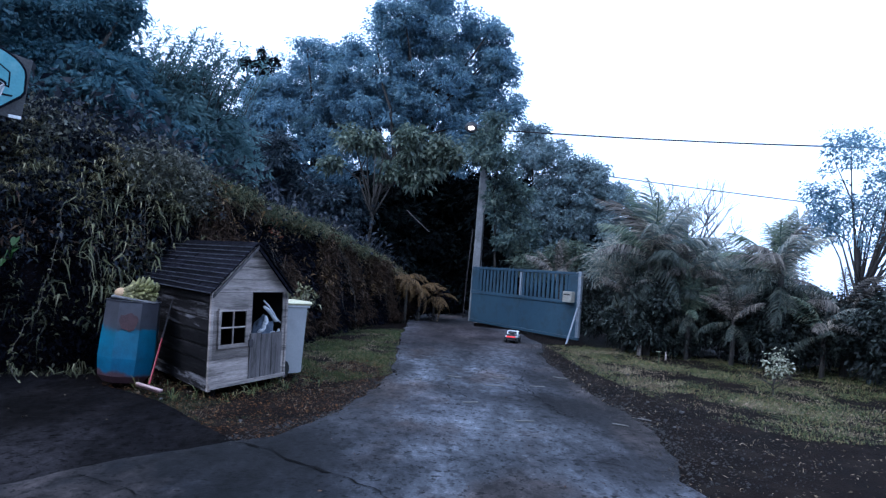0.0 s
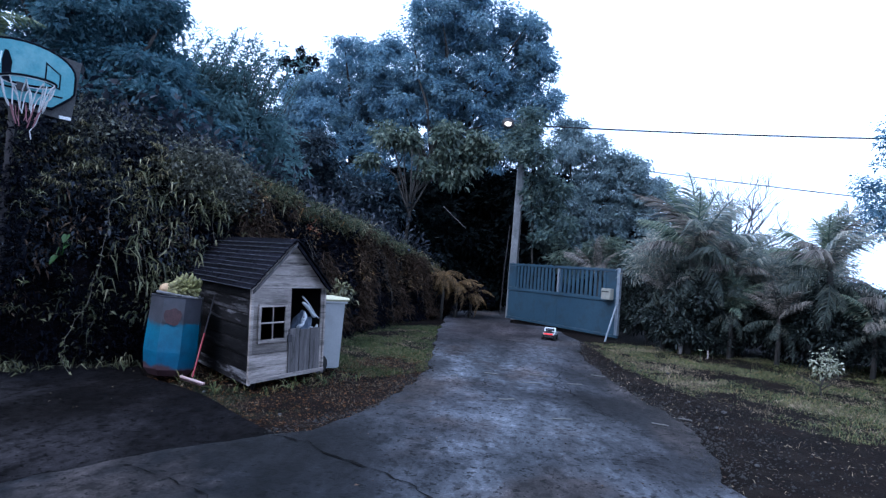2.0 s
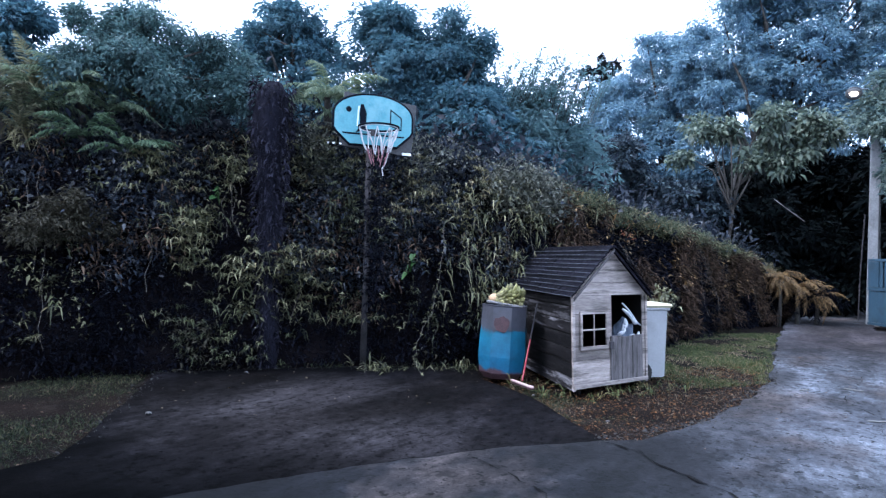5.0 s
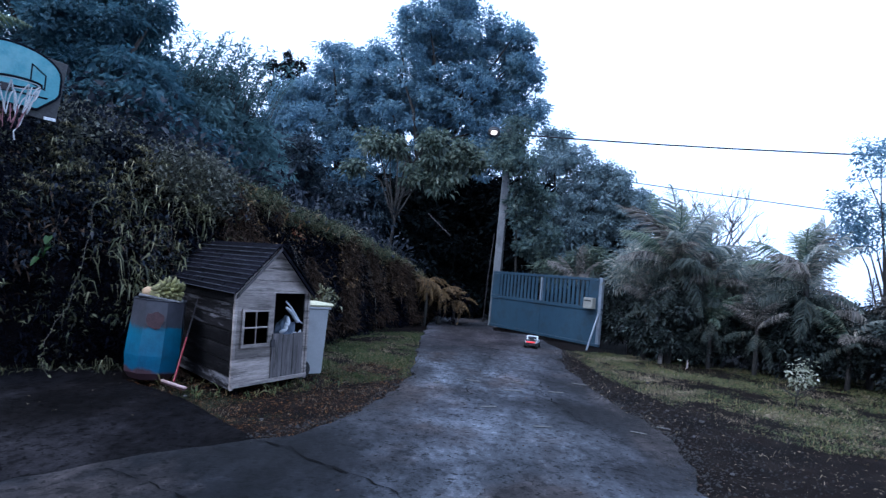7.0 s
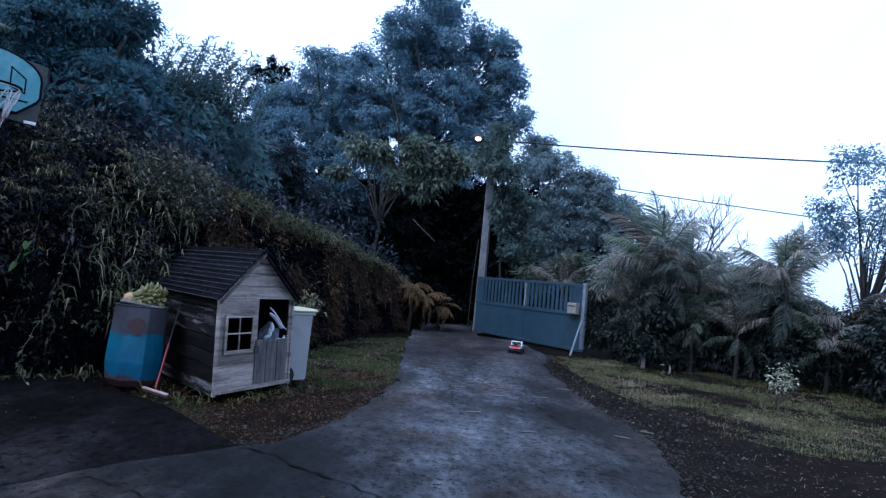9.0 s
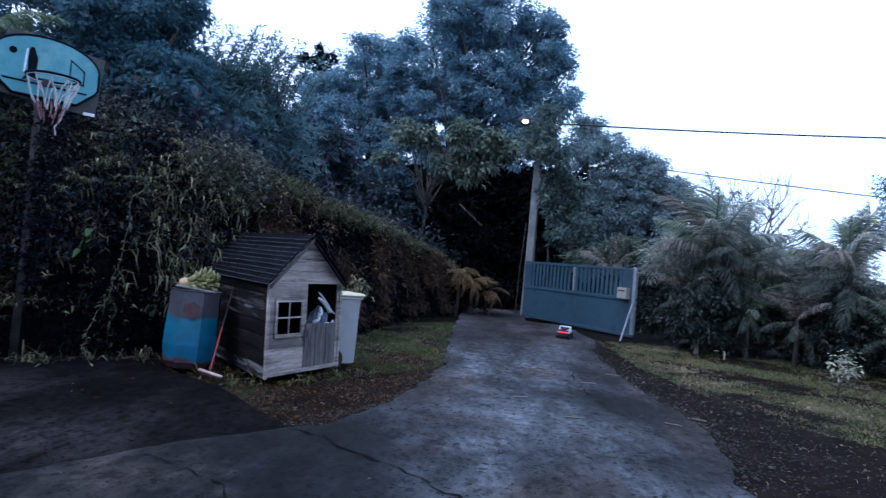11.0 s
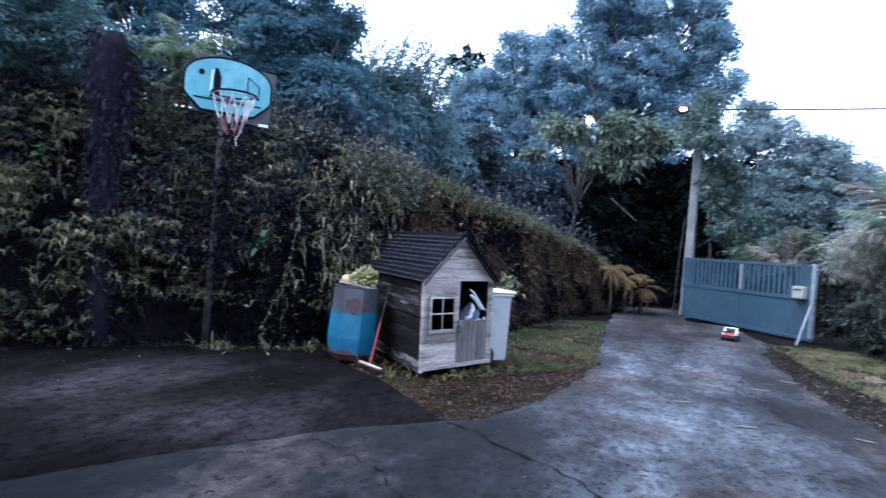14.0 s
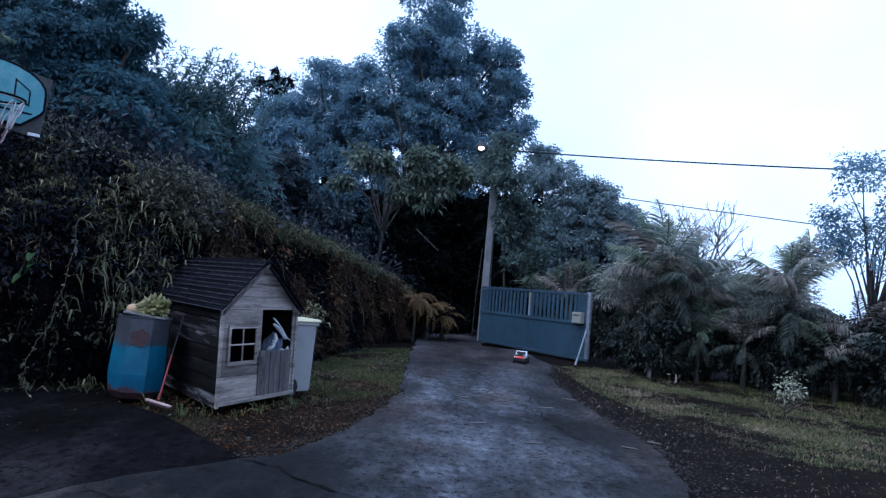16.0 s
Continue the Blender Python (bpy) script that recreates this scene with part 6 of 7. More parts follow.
def playhouse():
    ob = thing("playhouse", pose(-2.325, 6.65, 0, 0, 0, 66.5), "weathered grey wooden playhouse with a half door", "playhouse")
    rng = np.random.default_rng(70)
    W, D, Z0, EAVE, APEX, T = 1.26, 1.95, 0.115, 1.12, 1.64, 0.022

    def roof_z(x):
        return EAVE + (APEX - EAVE) * (1 - abs(x - W / 2) / (W / 2))

    def half_span(z):
        return W / 2 if z <= EAVE else W / 2 * (1 - (z - EAVE) / (APEX - EAVE))

    # front and back gables, board by board; openings (x0, x1, z0, z1)
    levels = (Z0, 0.26, 0.4, 0.55, 0.68, 0.8, 0.915, 1.117, 1.26, 1.4, 1.52, APEX - 0.01)

    def gable(y, holes, material, name):
        for z, top in zip(levels, levels[1:]):
            z1 = top - 0.004
            a0, a1 = half_span(z), half_span(z1)
            spans = [(W / 2 - a0, W / 2 + a0, W / 2 - a1, W / 2 + a1)]
            for hx0, hx1, hz0, hz1 in holes:
                if z1 > hz0 + 0.02 and z < hz1 - 0.02:
                    cut = []
                    for b0, b1, t0, t1 in spans:
                        if b0 < hx0 and t0 < hx0:
                            cut.append((b0, min(b1, hx0), t0, min(t1, hx0)))
                        if b1 > hx1 and t1 > hx1:
                            cut.append((max(b0, hx1), b1, max(t0, hx1), t1))
                    spans = cut
            for b0, b1, t0, t1 in spans:
                if b1 - b0 > 0.03:
                    o = rng.uniform(-0.003, 0.003)
                    bm = prism(bmesh.new(), [(b0, z), (b1, z), (t1, z1), (t0, z1)], y + o, y + o + T)
                    part(name, bm, material, ob)

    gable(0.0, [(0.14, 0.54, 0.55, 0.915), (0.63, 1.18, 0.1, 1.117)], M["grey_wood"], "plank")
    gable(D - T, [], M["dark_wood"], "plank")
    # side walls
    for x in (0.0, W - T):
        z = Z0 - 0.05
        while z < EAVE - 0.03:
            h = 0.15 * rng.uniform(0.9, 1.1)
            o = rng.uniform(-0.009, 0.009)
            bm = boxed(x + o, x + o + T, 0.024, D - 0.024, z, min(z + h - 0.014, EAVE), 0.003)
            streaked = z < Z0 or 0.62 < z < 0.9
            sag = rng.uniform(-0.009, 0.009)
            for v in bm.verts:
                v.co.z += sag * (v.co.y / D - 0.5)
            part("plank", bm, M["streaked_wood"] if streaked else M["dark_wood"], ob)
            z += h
    # corner posts, door and window trims
    for x, y in ((-0.012, -0.012), (W - 0.03, -0.012), (-0.012, D - 0.03), (W - 0.03, D - 0.03)):
        part("corner_post", boxed(x, x + 0.042, y, y + 0.042, Z0 - 0.04, EAVE, 0.004), M["grey_wood"], ob)
    part("floor", boxed(0.03, W - 0.03, 0.03, D - 0.03, Z0 - 0.02, Z0 + 0.02), M["dark_inside"], ob)
    # added linings: they stop light between the boards and keep the inside dark
    part("added_lining", boxed(0.05, W - 0.05, D - 0.06, D - 0.03, Z0 + 0.03, EAVE), M["dark_inside"], ob)
    part("added_lining", boxed(W - 0.06, W - 0.035, 0.03, D - 0.065, Z0 + 0.03, EAVE - 0.02), M["dark_inside"], ob)
    part("added_lining", boxed(0.035, 0.06, 0.03, D - 0.065, Z0 + 0.03, EAVE - 0.02), M["dark_inside"], ob)
    win = part("window_frame", boxed(0.1, 0.56, -0.03, 0.0, 0.515, 0.555, 0.004), M["grey_wood"], ob, "weathered timber window frame")
    for a in ((0.1, 0.56, 0.91, 0.945), (0.1, 0.14, 0.556, 0.909), (0.52, 0.56, 0.556, 0.909)):
        part("casing", boxed(a[0], a[1], -0.028, 0.0, a[2], a[3], 0.004), M["grey_wood"], win)
    part("muntin", boxed(0.322, 0.338, -0.018, 0.006, 0.556, 0.909, 0.002), M["grey_wood"], win)
    part("muntin", boxed(0.141, 0.321, -0.016, 0.004, 0.727, 0.743, 0.002), M["grey_wood"], win)
    part("muntin", boxed(0.339, 0.519, -0.016, 0.004, 0.727, 0.743, 0.002), M["grey_wood"], win)
    # half door of upright boards
    door = part("half_door", boxed(0.61, 1.17, 0.0, 0.012, 0.53, 0.57, 0.002), M["dark_wood"], ob, "weathered half door of upright boards")
    x = 0.605
    while x < 1.15:
        w = min(0.19, 1.175 - x)
        part("board", boxed(x, x + w - 0.005, -0.02, -0.002 + rng.uniform(-0.003, 0.003), 0.13, 0.645 + rng.uniform(-0.01, 0.01), 0.003), M["door_wood"], door)
        x += w
    part("latch", boxed(0.575, 0.65, -0.036, -0.021, 0.5, 0.59, 0.005), M["rust"], door, "dark iron latch")
    part("sill", boxed(0.0, W, -0.035, -0.013, Z0 - 0.015, Z0 + 0.03, 0.004), M["grey_wood"], ob)
    # legs
    for x, y in ((0.12, 0.12), (W - 0.16, 0.12), (0.12, D - 0.16), (W - 0.16, D - 0.16)):
        part("leg", boxed(x, x + 0.07, y, y + 0.07, -0.03, Z0 - 0.02, 0.004), M["dark_wood"], ob)
    # roof boards, lapped from the eave up to the ridge
    slope = math.atan2(APEX - EAVE, W / 2)
    run = math.hypot(W / 2, APEX - EAVE) + 0.05
    rows = 11
    for side in (0, 1):
        for k in range(rows):
            s0 = k * run / rows
            cuts = [-0.1] + sorted(rng.uniform(0.1, 1.6, 2)) + [D + 0.13 + rng.uniform(-0.03, 0.03)]
            for c0, c1 in zip(cuts, cuts[1:]):
                if c1 - c0 < 0.05:
                    continue
                bm = boxed(0, run / rows + 0.025, c0 + 0.003, c1 - 0.003, 0.0, 0.014, 0.003)
                lift = 0.01 + rng.uniform(0, 0.012)
                for f in bm.faces:
                    f.material_index = int(f.calc_center_median().x > run / rows + 0.02)
                m = Matrix.Translation((W / 2, 0, APEX + 0.012)) @ pose(0, 0, 0, 0, 0, 180 * side) @ pose(0, 0, 0, 0, math.degrees(slope), 0) @ Matrix.Translation((s0, 0, lift)) @ pose(0, 0, 0, 0, -9, 0)
                if side:
                    m = Matrix.Translation((W / 2, 0, APEX + 0.012)) @ Matrix.Diagonal((-1, 1, 1, 1)) @ pose(0, 0, 0, 0, math.degrees(slope), 0) @ Matrix.Translation((s0, 0, lift)) @ pose(0, 0, 0, 0, -9, 0)
                bm.transform(m)
                bmesh.ops.recalc_face_normals(bm, faces=bm.faces[:])
                part("roof_board", bm, M["roof_wood"], ob).data.materials.append(M["roof_edge"])
    bm = bmesh.new()
    prism(bm, [(W / 2 - 0.05, APEX - 0.005), (W / 2, APEX + 0.045), (W / 2 + 0.05, APEX - 0.005), (W / 2, APEX + 0.02)], -0.105, D + 0.13)
    part("ridge_cap", bm, M["roof_wood"], ob)
    for sgn in (-1, 1):
        e = (W / 2 + 0.035)
        ez = EAVE - (APEX - EAVE) / (W / 2) * 0.035
        bm = prism(bmesh.new(), [(W / 2, APEX + 0.008), (W / 2 + sgn * e, ez + 0.008), (W / 2 + sgn * e, ez - 0.03), (W / 2, APEX - 0.035)], -0.095, -0.075)
        part("barge_board", bm, M["door_wood"] if sgn < 0 else M["roof_wood"], ob)
    # sheared and leant as a whole to fit the camera's view
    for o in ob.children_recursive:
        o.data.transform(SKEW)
    return ob


M["door_wood"] = surface("grey_door_boards", (0.0495, 0.045, 0.046), (0.176, 0.157, 0.1564), 0.85, 2.4, 30, 0.6, spec=0.25, local=True, stretch=(4, 1, 0.35), per_object=0.3, stain=(0.0154, 0.0135, 0.0129), stain_scale=3.5, stain_amount=0.7)
playhouse()


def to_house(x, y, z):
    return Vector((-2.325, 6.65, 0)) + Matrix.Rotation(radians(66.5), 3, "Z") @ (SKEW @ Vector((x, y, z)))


def cloth_bag():
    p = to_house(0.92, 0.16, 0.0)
    ob = thing("cloth_bag", pose(p.x, p.y, 0.135, 0, 0, 66.5), "grey-blue cloth bag with white straps behind the half door", "bag")
    bm = bmesh.new()
    bmesh.ops.create_icosphere(bm, subdivisions=4, radius=1)
    for v in bm.verts:
        n = noise.noise(v.co * 2.1) * 0.22 + noise.noise(v.co * 5.0) * 0.12
        c = v.co * (1 + n)
        v.co = Vector((c.x * 0.17, c.y * 0.12, 0.34 + c.z * 0.34))
    part("bag", bm, M["cloth_blue"], ob, smooth=True)
    for k, (x0, z0, x1, z1) in enumerate(((-0.16, 0.9, 0.19, 0.63), (-0.15, 0.83, 0.12, 0.66), (-0.22, 0.53, -0.12, 0.65), (0.0, 0.51, 0.16, 0.55), (-0.14, 0.6, -0.1, 0.72))):
        pts = [Vector((x0 + (x1 - x0) * s, -0.11 - 0.03 * math.sin(math.pi * s), z0 + (z1 - z0) * s + 0.014 * math.sin(math.pi * s * 2) - 0.02 - 0.03 * math.sin(math.pi * s))) for s in np.linspace(0, 1, 9)]
        bm = bmesh.new()
        tube(bm, pts, [0.014, 0.02, 0.024, 0.02, 0.018, 0.02, 0.026, 0.022, 0.012] if k else 0.009, 7)
        part("strap", bm, M["cloth_white"], ob, "white cloth strap", smooth=True)
    return ob


cloth_bag()


# ------------------------------------------------------------------ drum, squash, bananas, broom, bin
def drum():
    ob = thing("drum", pose(-3.42, 7.1, 0.045, -1.0, 2.0, 20) @ Matrix.Diagonal((0.8, 0.8, 0.845, 1)), "dented blue drum with grey grime and a red-brown foot", "drum")
    rng = np.random.default_rng(4)
    bm = bmesh.new()
    prof = [(0.05, 0.0), (0.27, 0.0), (0.345, 0.09), (0.36, 0.2), (0.375, 0.32), (0.37, 0.5), (0.36, 0.7), (0.352, 0.9), (0.35, 1.03), (0.362, 1.05), (0.335, 1.055), (0.325, 1.0)]
    rings = []
    for r, z in prof:
        ring = []
        for k in range(32):
            a = 2 * math.pi * k / 32
            # eight flattened sides
            s = (a + math.pi / 8) % (math.pi / 4) - math.pi / 8
            rr = r * (0.1 + 0.93 * math.cos(math.pi / 8) / math.cos(s))
            rr *= 1 + 0.02 * noise.noise((math.cos(a) * 2, math.sin(a) * 2, z * 3))
            ring.append(bm.verts.new((rr * math.cos(a), rr * math.sin(a), z)))
        rings.append(ring)
    for r0, r1 in zip(rings, rings[1:]):
        for k in range(32):
            bm.faces.new((r0[k], r0[(k + 1) % 32], r1[(k + 1) % 32], r1[k]))
    bm.faces.new(list(reversed(rings[0])))
    part("shell", bm, M["drum"], ob)
    bm = bmesh.new()
    blot = []
    for a in np.linspace(0, 2 * math.pi, 19)[:-1]:
        r = 0.105 * (1 + 0.35 * noise.noise((math.cos(a) * 1.5, math.sin(a) * 1.5, 3)))
        blot.append((r * 1.15 * math.cos(a), 0.8 + r * math.sin(a)))
    prism(bm, blot, -0.366, -0.372)
    part("patch", bm, M["primer"], ob, "brown rusty patch")
    bm = boxed(-0.27, 0.29, -0.25, 0.22, 1.06, 1.085, 0.006)
    bm.transform(Matrix.Translation((0, 0, 1.06)) @ pose(0, 0, 0, 0, 5, 0) @ Matrix.Translation((0, 0, -1.06)))
    part("cover_board", bm, M["pale_board"], ob, "pale worn board laid over the drum")
    return ob


drum()


def squash():
    ob = thing("squash", pose(-3.52, 7.07, 1.01, 0, 0, 0), "pale orange squash on the drum", "squash")
    bm = bmesh.new()
    bmesh.ops.create_uvsphere(bm, u_segments=24, v_segments=12, radius=0.07)
    for v in bm.verts:
        a = math.atan2(v.co.y, v.co.x)
        v.co = Vector((v.co.x * (1 + 0.05 * math.cos(8 * a)), v.co.y * (1 + 0.05 * math.cos(8 * a)), v.co.z * 0.85))
    part("fruit", bm, M["squash"], ob, smooth=True)
    bm = bmesh.new()
    tube(bm, [(0, 0, 0.05), (0.01, 0, 0.085)], [0.014, 0.009], 6)
    part("stem", bm, M["stalk"], ob)


squash()


def bananas():
    ob = thing("banana_bunch", pose(-3.37, 7.12, 0.97, 0, 4, 30) @ Matrix.Diagonal((1.2, 1.2, 1.2, 1)), "bunch of green-yellow bananas on the drum", "bananas")
    bm = bmesh.new()
    pts = [Vector((0.02 + 0.075 * math.sin(a), 0, -0.075 * math.cos(a) + 0.0)) for a in np.linspace(-0.15, 1.75, 7)]
    tube(bm, pts, [0.008, 0.018, 0.023, 0.024, 0.022, 0.016, 0.006], 6)
    me = bpy.data.meshes.new("banana")
    for f in bm.faces:
        f.smooth = True
    bm.to_mesh(me)
    bm.free()
    me.materials.append(M["banana"])
    bm = bmesh.new()
    tube(bm, [(-0.15, 0, 0.0), (0, 0, 0.02), (0.17, 0, 0.0)], [0.018, 0.03, 0.014], 7)
    part("stalk", bm, M["stalk"], ob)
    rng = np.random.default_rng(2)
    for row in range(6):
        x = -0.13 + 0.04 * row
        girth = math.sqrt(max(0.1, 1 - ((row - 2.5) / 3.6) ** 2))
        for k in range(13):
            roll = -125 + 250 * k / 12 + 8 * (row % 2) + rng.uniform(-5, 5)
            sc = rng.uniform(0.8, 1.0)
            m = Matrix.Translation((x, 0, 0.03)) @ pose(0, 0, 0, roll, 0, 0) @ Matrix.Translation((0, 0, 0.145 * girth)) @ pose(0, 0, 0, 0, rng.uniform(-14, 6), 0) @ Matrix.Diagonal((sc, sc, sc, 1))
            share("banana", me, ob, m)


bananas()


def broom():
    a, bpt = Vector((-3.18, 6.89, 0.08)), Vector((-2.78, 6.61, 0.08))
    mid = (a + bpt) / 2
    yaw = math.degrees(math.atan2(bpt.y - a.y, bpt.x - a.x))
    ob = thing("squeegee_broom", pose(mid.x, mid.y, 0.034, 0, 0, yaw), "red-handled broom with a pink head leaning on the playhouse", "broom")
    L = (bpt - a).length / 2 * 0.97
    part("head", boxed(-L, L, -0.018, 0.018, 0.022, 0.044, 0.007), M["pink_plastic"], ob)
    part("bristles", boxed(-L * 0.98, L * 0.98, -0.013, 0.013, 0.0, 0.021, 0.004), M["primer"], ob)
    inv = ob.matrix_world.inverted()
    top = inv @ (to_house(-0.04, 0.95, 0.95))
    bm = bmesh.new()
    p0 = Vector((0, 0.0, 0.06))
    cut = p0.lerp(top, 0.52)
    tube(bm, [p0, cut], 0.0095, 8)
    part("handle", bm, M["red_paint"], ob)
    # the red handle goes on in shade here, put in as a dark colour
    bm = bmesh.new()
    tube(bm, [cut, top], 0.0088, 8)
    part("handle_top", bm, M["rust"], ob, "upper length of handle, coloured dark for its shade")


broom()


def bin_():
    c = Vector((-2.0, 8.44, 0))
    ob = thing("wheeled_bin", pose(c.x, c.y, 0.0, 0, 0, 42.6) @ Matrix.Diagonal((0.84, 0.84, 0.94, 1)), "pale grey wheeled bin with a yellow lid", "bin")
    bm = bmesh.new()
    lo = [(-0.215, -0.25), (0.215, -0.25), (0.215, 0.25), (-0.215, 0.25)]
    hi = [(-0.235, -0.27), (0.235, -0.27), (0.235, 0.27), (-0.235, 0.27)]
    v0 = [bm.verts.new((x, y, 0.05)) for x, y in lo]
    v1 = [bm.verts.new((x, y, 0.97)) for x, y in hi]
    bm.faces.new(list(reversed(v0)))
    bm.faces.new(v1)
    for k in range(4):
        bm.faces.new((v0[k], v0[(k + 1) % 4], v1[(k + 1) % 4], v1[k]))
    bmesh.ops.bevel(bm, geom=[e for e in bm.edges if abs(e.verts[0].co.z - e.verts[1].co.z) > 0.5], offset=0.05, segments=3, affect="EDGES")
    part("body", bm, M["bin_grey"], ob)
    part("rim", boxed(-0.25, 0.25, -0.285, 0.285, 0.95, 0.985, 0.01), M["bin_grey"], ob)
    bm = boxed(-0.255, 0.29, -0.295, 0.295, 0.987, 1.04, 0.025)
    lid = part("lid", bm, M["yellow_lid"], ob, "faded yellow lid")
    bm = bmesh.new()
    tube(bm, [(-0.275, -0.22, 0.98), (-0.275, 0.22, 0.98)], 0.014, 8)
    part("handle", bm, M["bin_grey"], ob)
    for y in (-0.34, 0.29):
        bm = bmesh.new()
        tube(bm, [(-0.2, y, 0.125), (-0.2, y + 0.05, 0.125)], 0.13, 18)
        wheel = part("wheel", bm, M["rubber"], ob)
        bm = bmesh.new()
        tube(bm, [(-0.2, y - 0.004, 0.115), (-0.2, y + 0.054, 0.115)], 0.045, 12)
        part("hub", bm, M["black"], wheel)
    bm = bmesh.new()
    tube(bm, [(-0.2, -0.255, 0.115), (-0.2, 0.255, 0.115)], 0.012, 8)
    part("axle", bm, M["rust"], ob)


bin_()


def bin_plant():
    """A leafy plant that leans over the lid of the bin."""
    ob = thing("leafy_plant", pose(-1.93, 8.98, 0), "olive-green leafy plant leaning over the bin", "plant")
    rng = np.random.default_rng(91)
    tips = []
    for k in range(9):
        a = rng.uniform(0, 2 * math.pi)
        tip = Vector((0.2 * math.cos(a), 0.13 * math.sin(a) - 0.05, rng.uniform(0.82, 1.08)))
        part("stem", tube(bmesh.new(), [(0.02 * math.cos(a), 0.02 * math.sin(a), -0.02), tip * 0.6 + Vector((0, 0, 0.1)), tip], [0.007, 0.006, 0.004], 5), M["vine"], ob)
        tips.append(tip)
    base = np.repeat(np.array([tuple(t) for t in tips]), 16, 0) + rng.normal(0, 0.05, (144, 3))
    size = rng.uniform(0.07, 0.15, 144)
    v, f = leaf_arrays(base, unit(rng.normal(0, 1, base.shape) + (0, -0.3, 0.15)), size, size * 0.3, rng.uniform(0.4, 1.0, 144), rng)
    link_mesh("foliage", mesh_np("foliage", v, f), M["leaf_bright"], ob)


bin_plant()


# ------------------------------------------------------------------ basketball hoop
def hoop():
    yaw = math.degrees(math.atan2(0.783, 0.619))
    ob = thing("basketball_hoop", pose(-5.105, 6.535, 0.0, 0, 0, yaw) @ Matrix.Diagonal((0.86, 0.86, 0.86, 1)), "old basketball hoop with a cyan board and torn net", "basketball hoop")
    # local axes: -y to the players, x along the board
    bm = bmesh.new()
    tube(bm, [(0, 0.12, 0), (0.01, 0.11, 1.6), (0, 0.1, 3.95)], [0.05, 0.046, 0.04], 12)
    part("pole", bm, M["rust"], ob, "rusty weathered pole", smooth=True)
    part("base_plate", boxed(-0.18, 0.18, -0.05, 0.3, 0, 0.02), M["rust"], ob)
    part("brace", boxed(-0.04, 0.04, -0.12, 0.1, 3.55, 3.62), M["rust"], ob)
    part("brace", boxed(-0.04, 0.04, -0.12, 0.1, 3.85, 3.92), M["rust"], ob)
    bm = boxed(-0.56, 0.56, -0.01, 0.01, -0.4, 0.4, 0.004)
    bm.transform(Matrix.Translation((0.02, -0.13, 3.66)) @ pose(0, 0, 0, 0, 5, 0) @ Matrix.Translation((0.06, 0, 0.06)))
    part("backing_panel", bm, M["plywood"], ob, "grey plywood panel behind the board")
    W, H, zc = 1.2, 0.74, 3.755
    shape = []
    for a in np.linspace(0, math.pi, 15):
        shape.append((W / 2 * math.cos(a), zc + 0.08 + 0.31 * math.sin(a)))
    shape += [(-W / 2, zc - 0.13), (-W * 0.47, zc - 0.19), (-W * 0.3, zc - H / 2), (W * 0.3, zc - H / 2), (W * 0.47, zc - 0.19), (W / 2, zc - 0.13)]
    board = part("backboard", prism(bmesh.new(), shape, -0.19, -0.16), M["cyan_board"], ob, "faded cyan board with a dark rim")
    n = len(shape)
    bm = bmesh.new()
    tube(bm, [(x, -0.175, z) for x, z in shape] + [(shape[0][0], -0.175, shape[0][1])], 0.021, 6, caps=False)
    part("board_edge", bm, M["black_mark"], board)
    # printed marks: a plain upright shape, a disc, a square and a banner
    bm = bmesh.new()
    prism(bm, [(-0.27, zc - 0.2), (-0.12, zc - 0.12), (-0.11, zc + 0.1), (-0.16, zc + 0.23), (-0.2, zc + 0.23), (-0.22, zc + 0.1), (-0.21, zc - 0.08)], -0.195, -0.191)
    part("mark", bm, M["black_mark"], board)
    bm = bmesh.new()
    tube(bm, [(-0.38, -0.191, zc + 0.14), (-0.38, -0.195, zc + 0.14)], 0.042, 14)
    part("mark", bm, M["black_mark"], board)
    for x0, z0, x1, z1 in ((0.25, zc + 0.2, 0.43, zc + 0.08), (0.25, zc - 0.04, 0.43, zc - 0.1)):
        bm = prism(bmesh.new(), [(x0, z0), (x1, z1), (x1, z1 - 0.018), (x0, z0 - 0.018)], -0.195, -0.191)
        part("mark", bm, M["black_mark"], board)
    for x, z0, z1 in ((0.25, zc + 0.2, zc - 0.055), (0.415, zc + 0.09, zc - 0.115)):
        part("mark", prism(bmesh.new(), [(x, z0), (x + 0.016, z0 - 0.012), (x + 0.016, z1), (x, z1)], -0.195, -0.191), M["black_mark"], board)
    part("mark", prism(bmesh.new(), [(-0.48, zc - 0.2), (0.48, zc - 0.2), (0.46, zc - 0.222), (-0.46, zc - 0.222)], -0.195, -0.191), M["black_mark"], board)
    part("mark", prism(bmesh.new(), [(-0.26, zc - 0.1), (-0.24, zc - 0.1), (-0.22, zc + 0.2), (-0.24, zc + 0.2)], -0.195, -0.191), M["white_mark"], board)
    part("tag", boxed(0.46, 0.6, -0.16, -0.145, zc - 0.475, zc - 0.435, 0.004), M["white_plastic"], ob, "small white tag below the board")
    for x in (-0.68, -0.6, -0.5):
        part("bolt", boxed(x, x + 0.03, -0.16, -0.14, zc - 0.385, zc - 0.36, 0.004), M["white_plastic"], ob, "small pale bolt head")
    # rim and net
    R, zr, yr = 0.29, zc - 0.15, -0.49
    bm = bmesh.new()
    tube(bm, [(R * math.cos(a), yr + R * math.sin(a), zr) for a in np.linspace(0, 2 * math.pi, 33)], 0.014, 8, caps=False)
    rim = part("rim", bm, M["black_mark"], ob, "dark steel rim")
    part("rim_bracket", boxed(-0.06, 0.06, -0.22, -0.195, zr - 0.08, zr + 0.02, 0.005), M["rust"], rim)
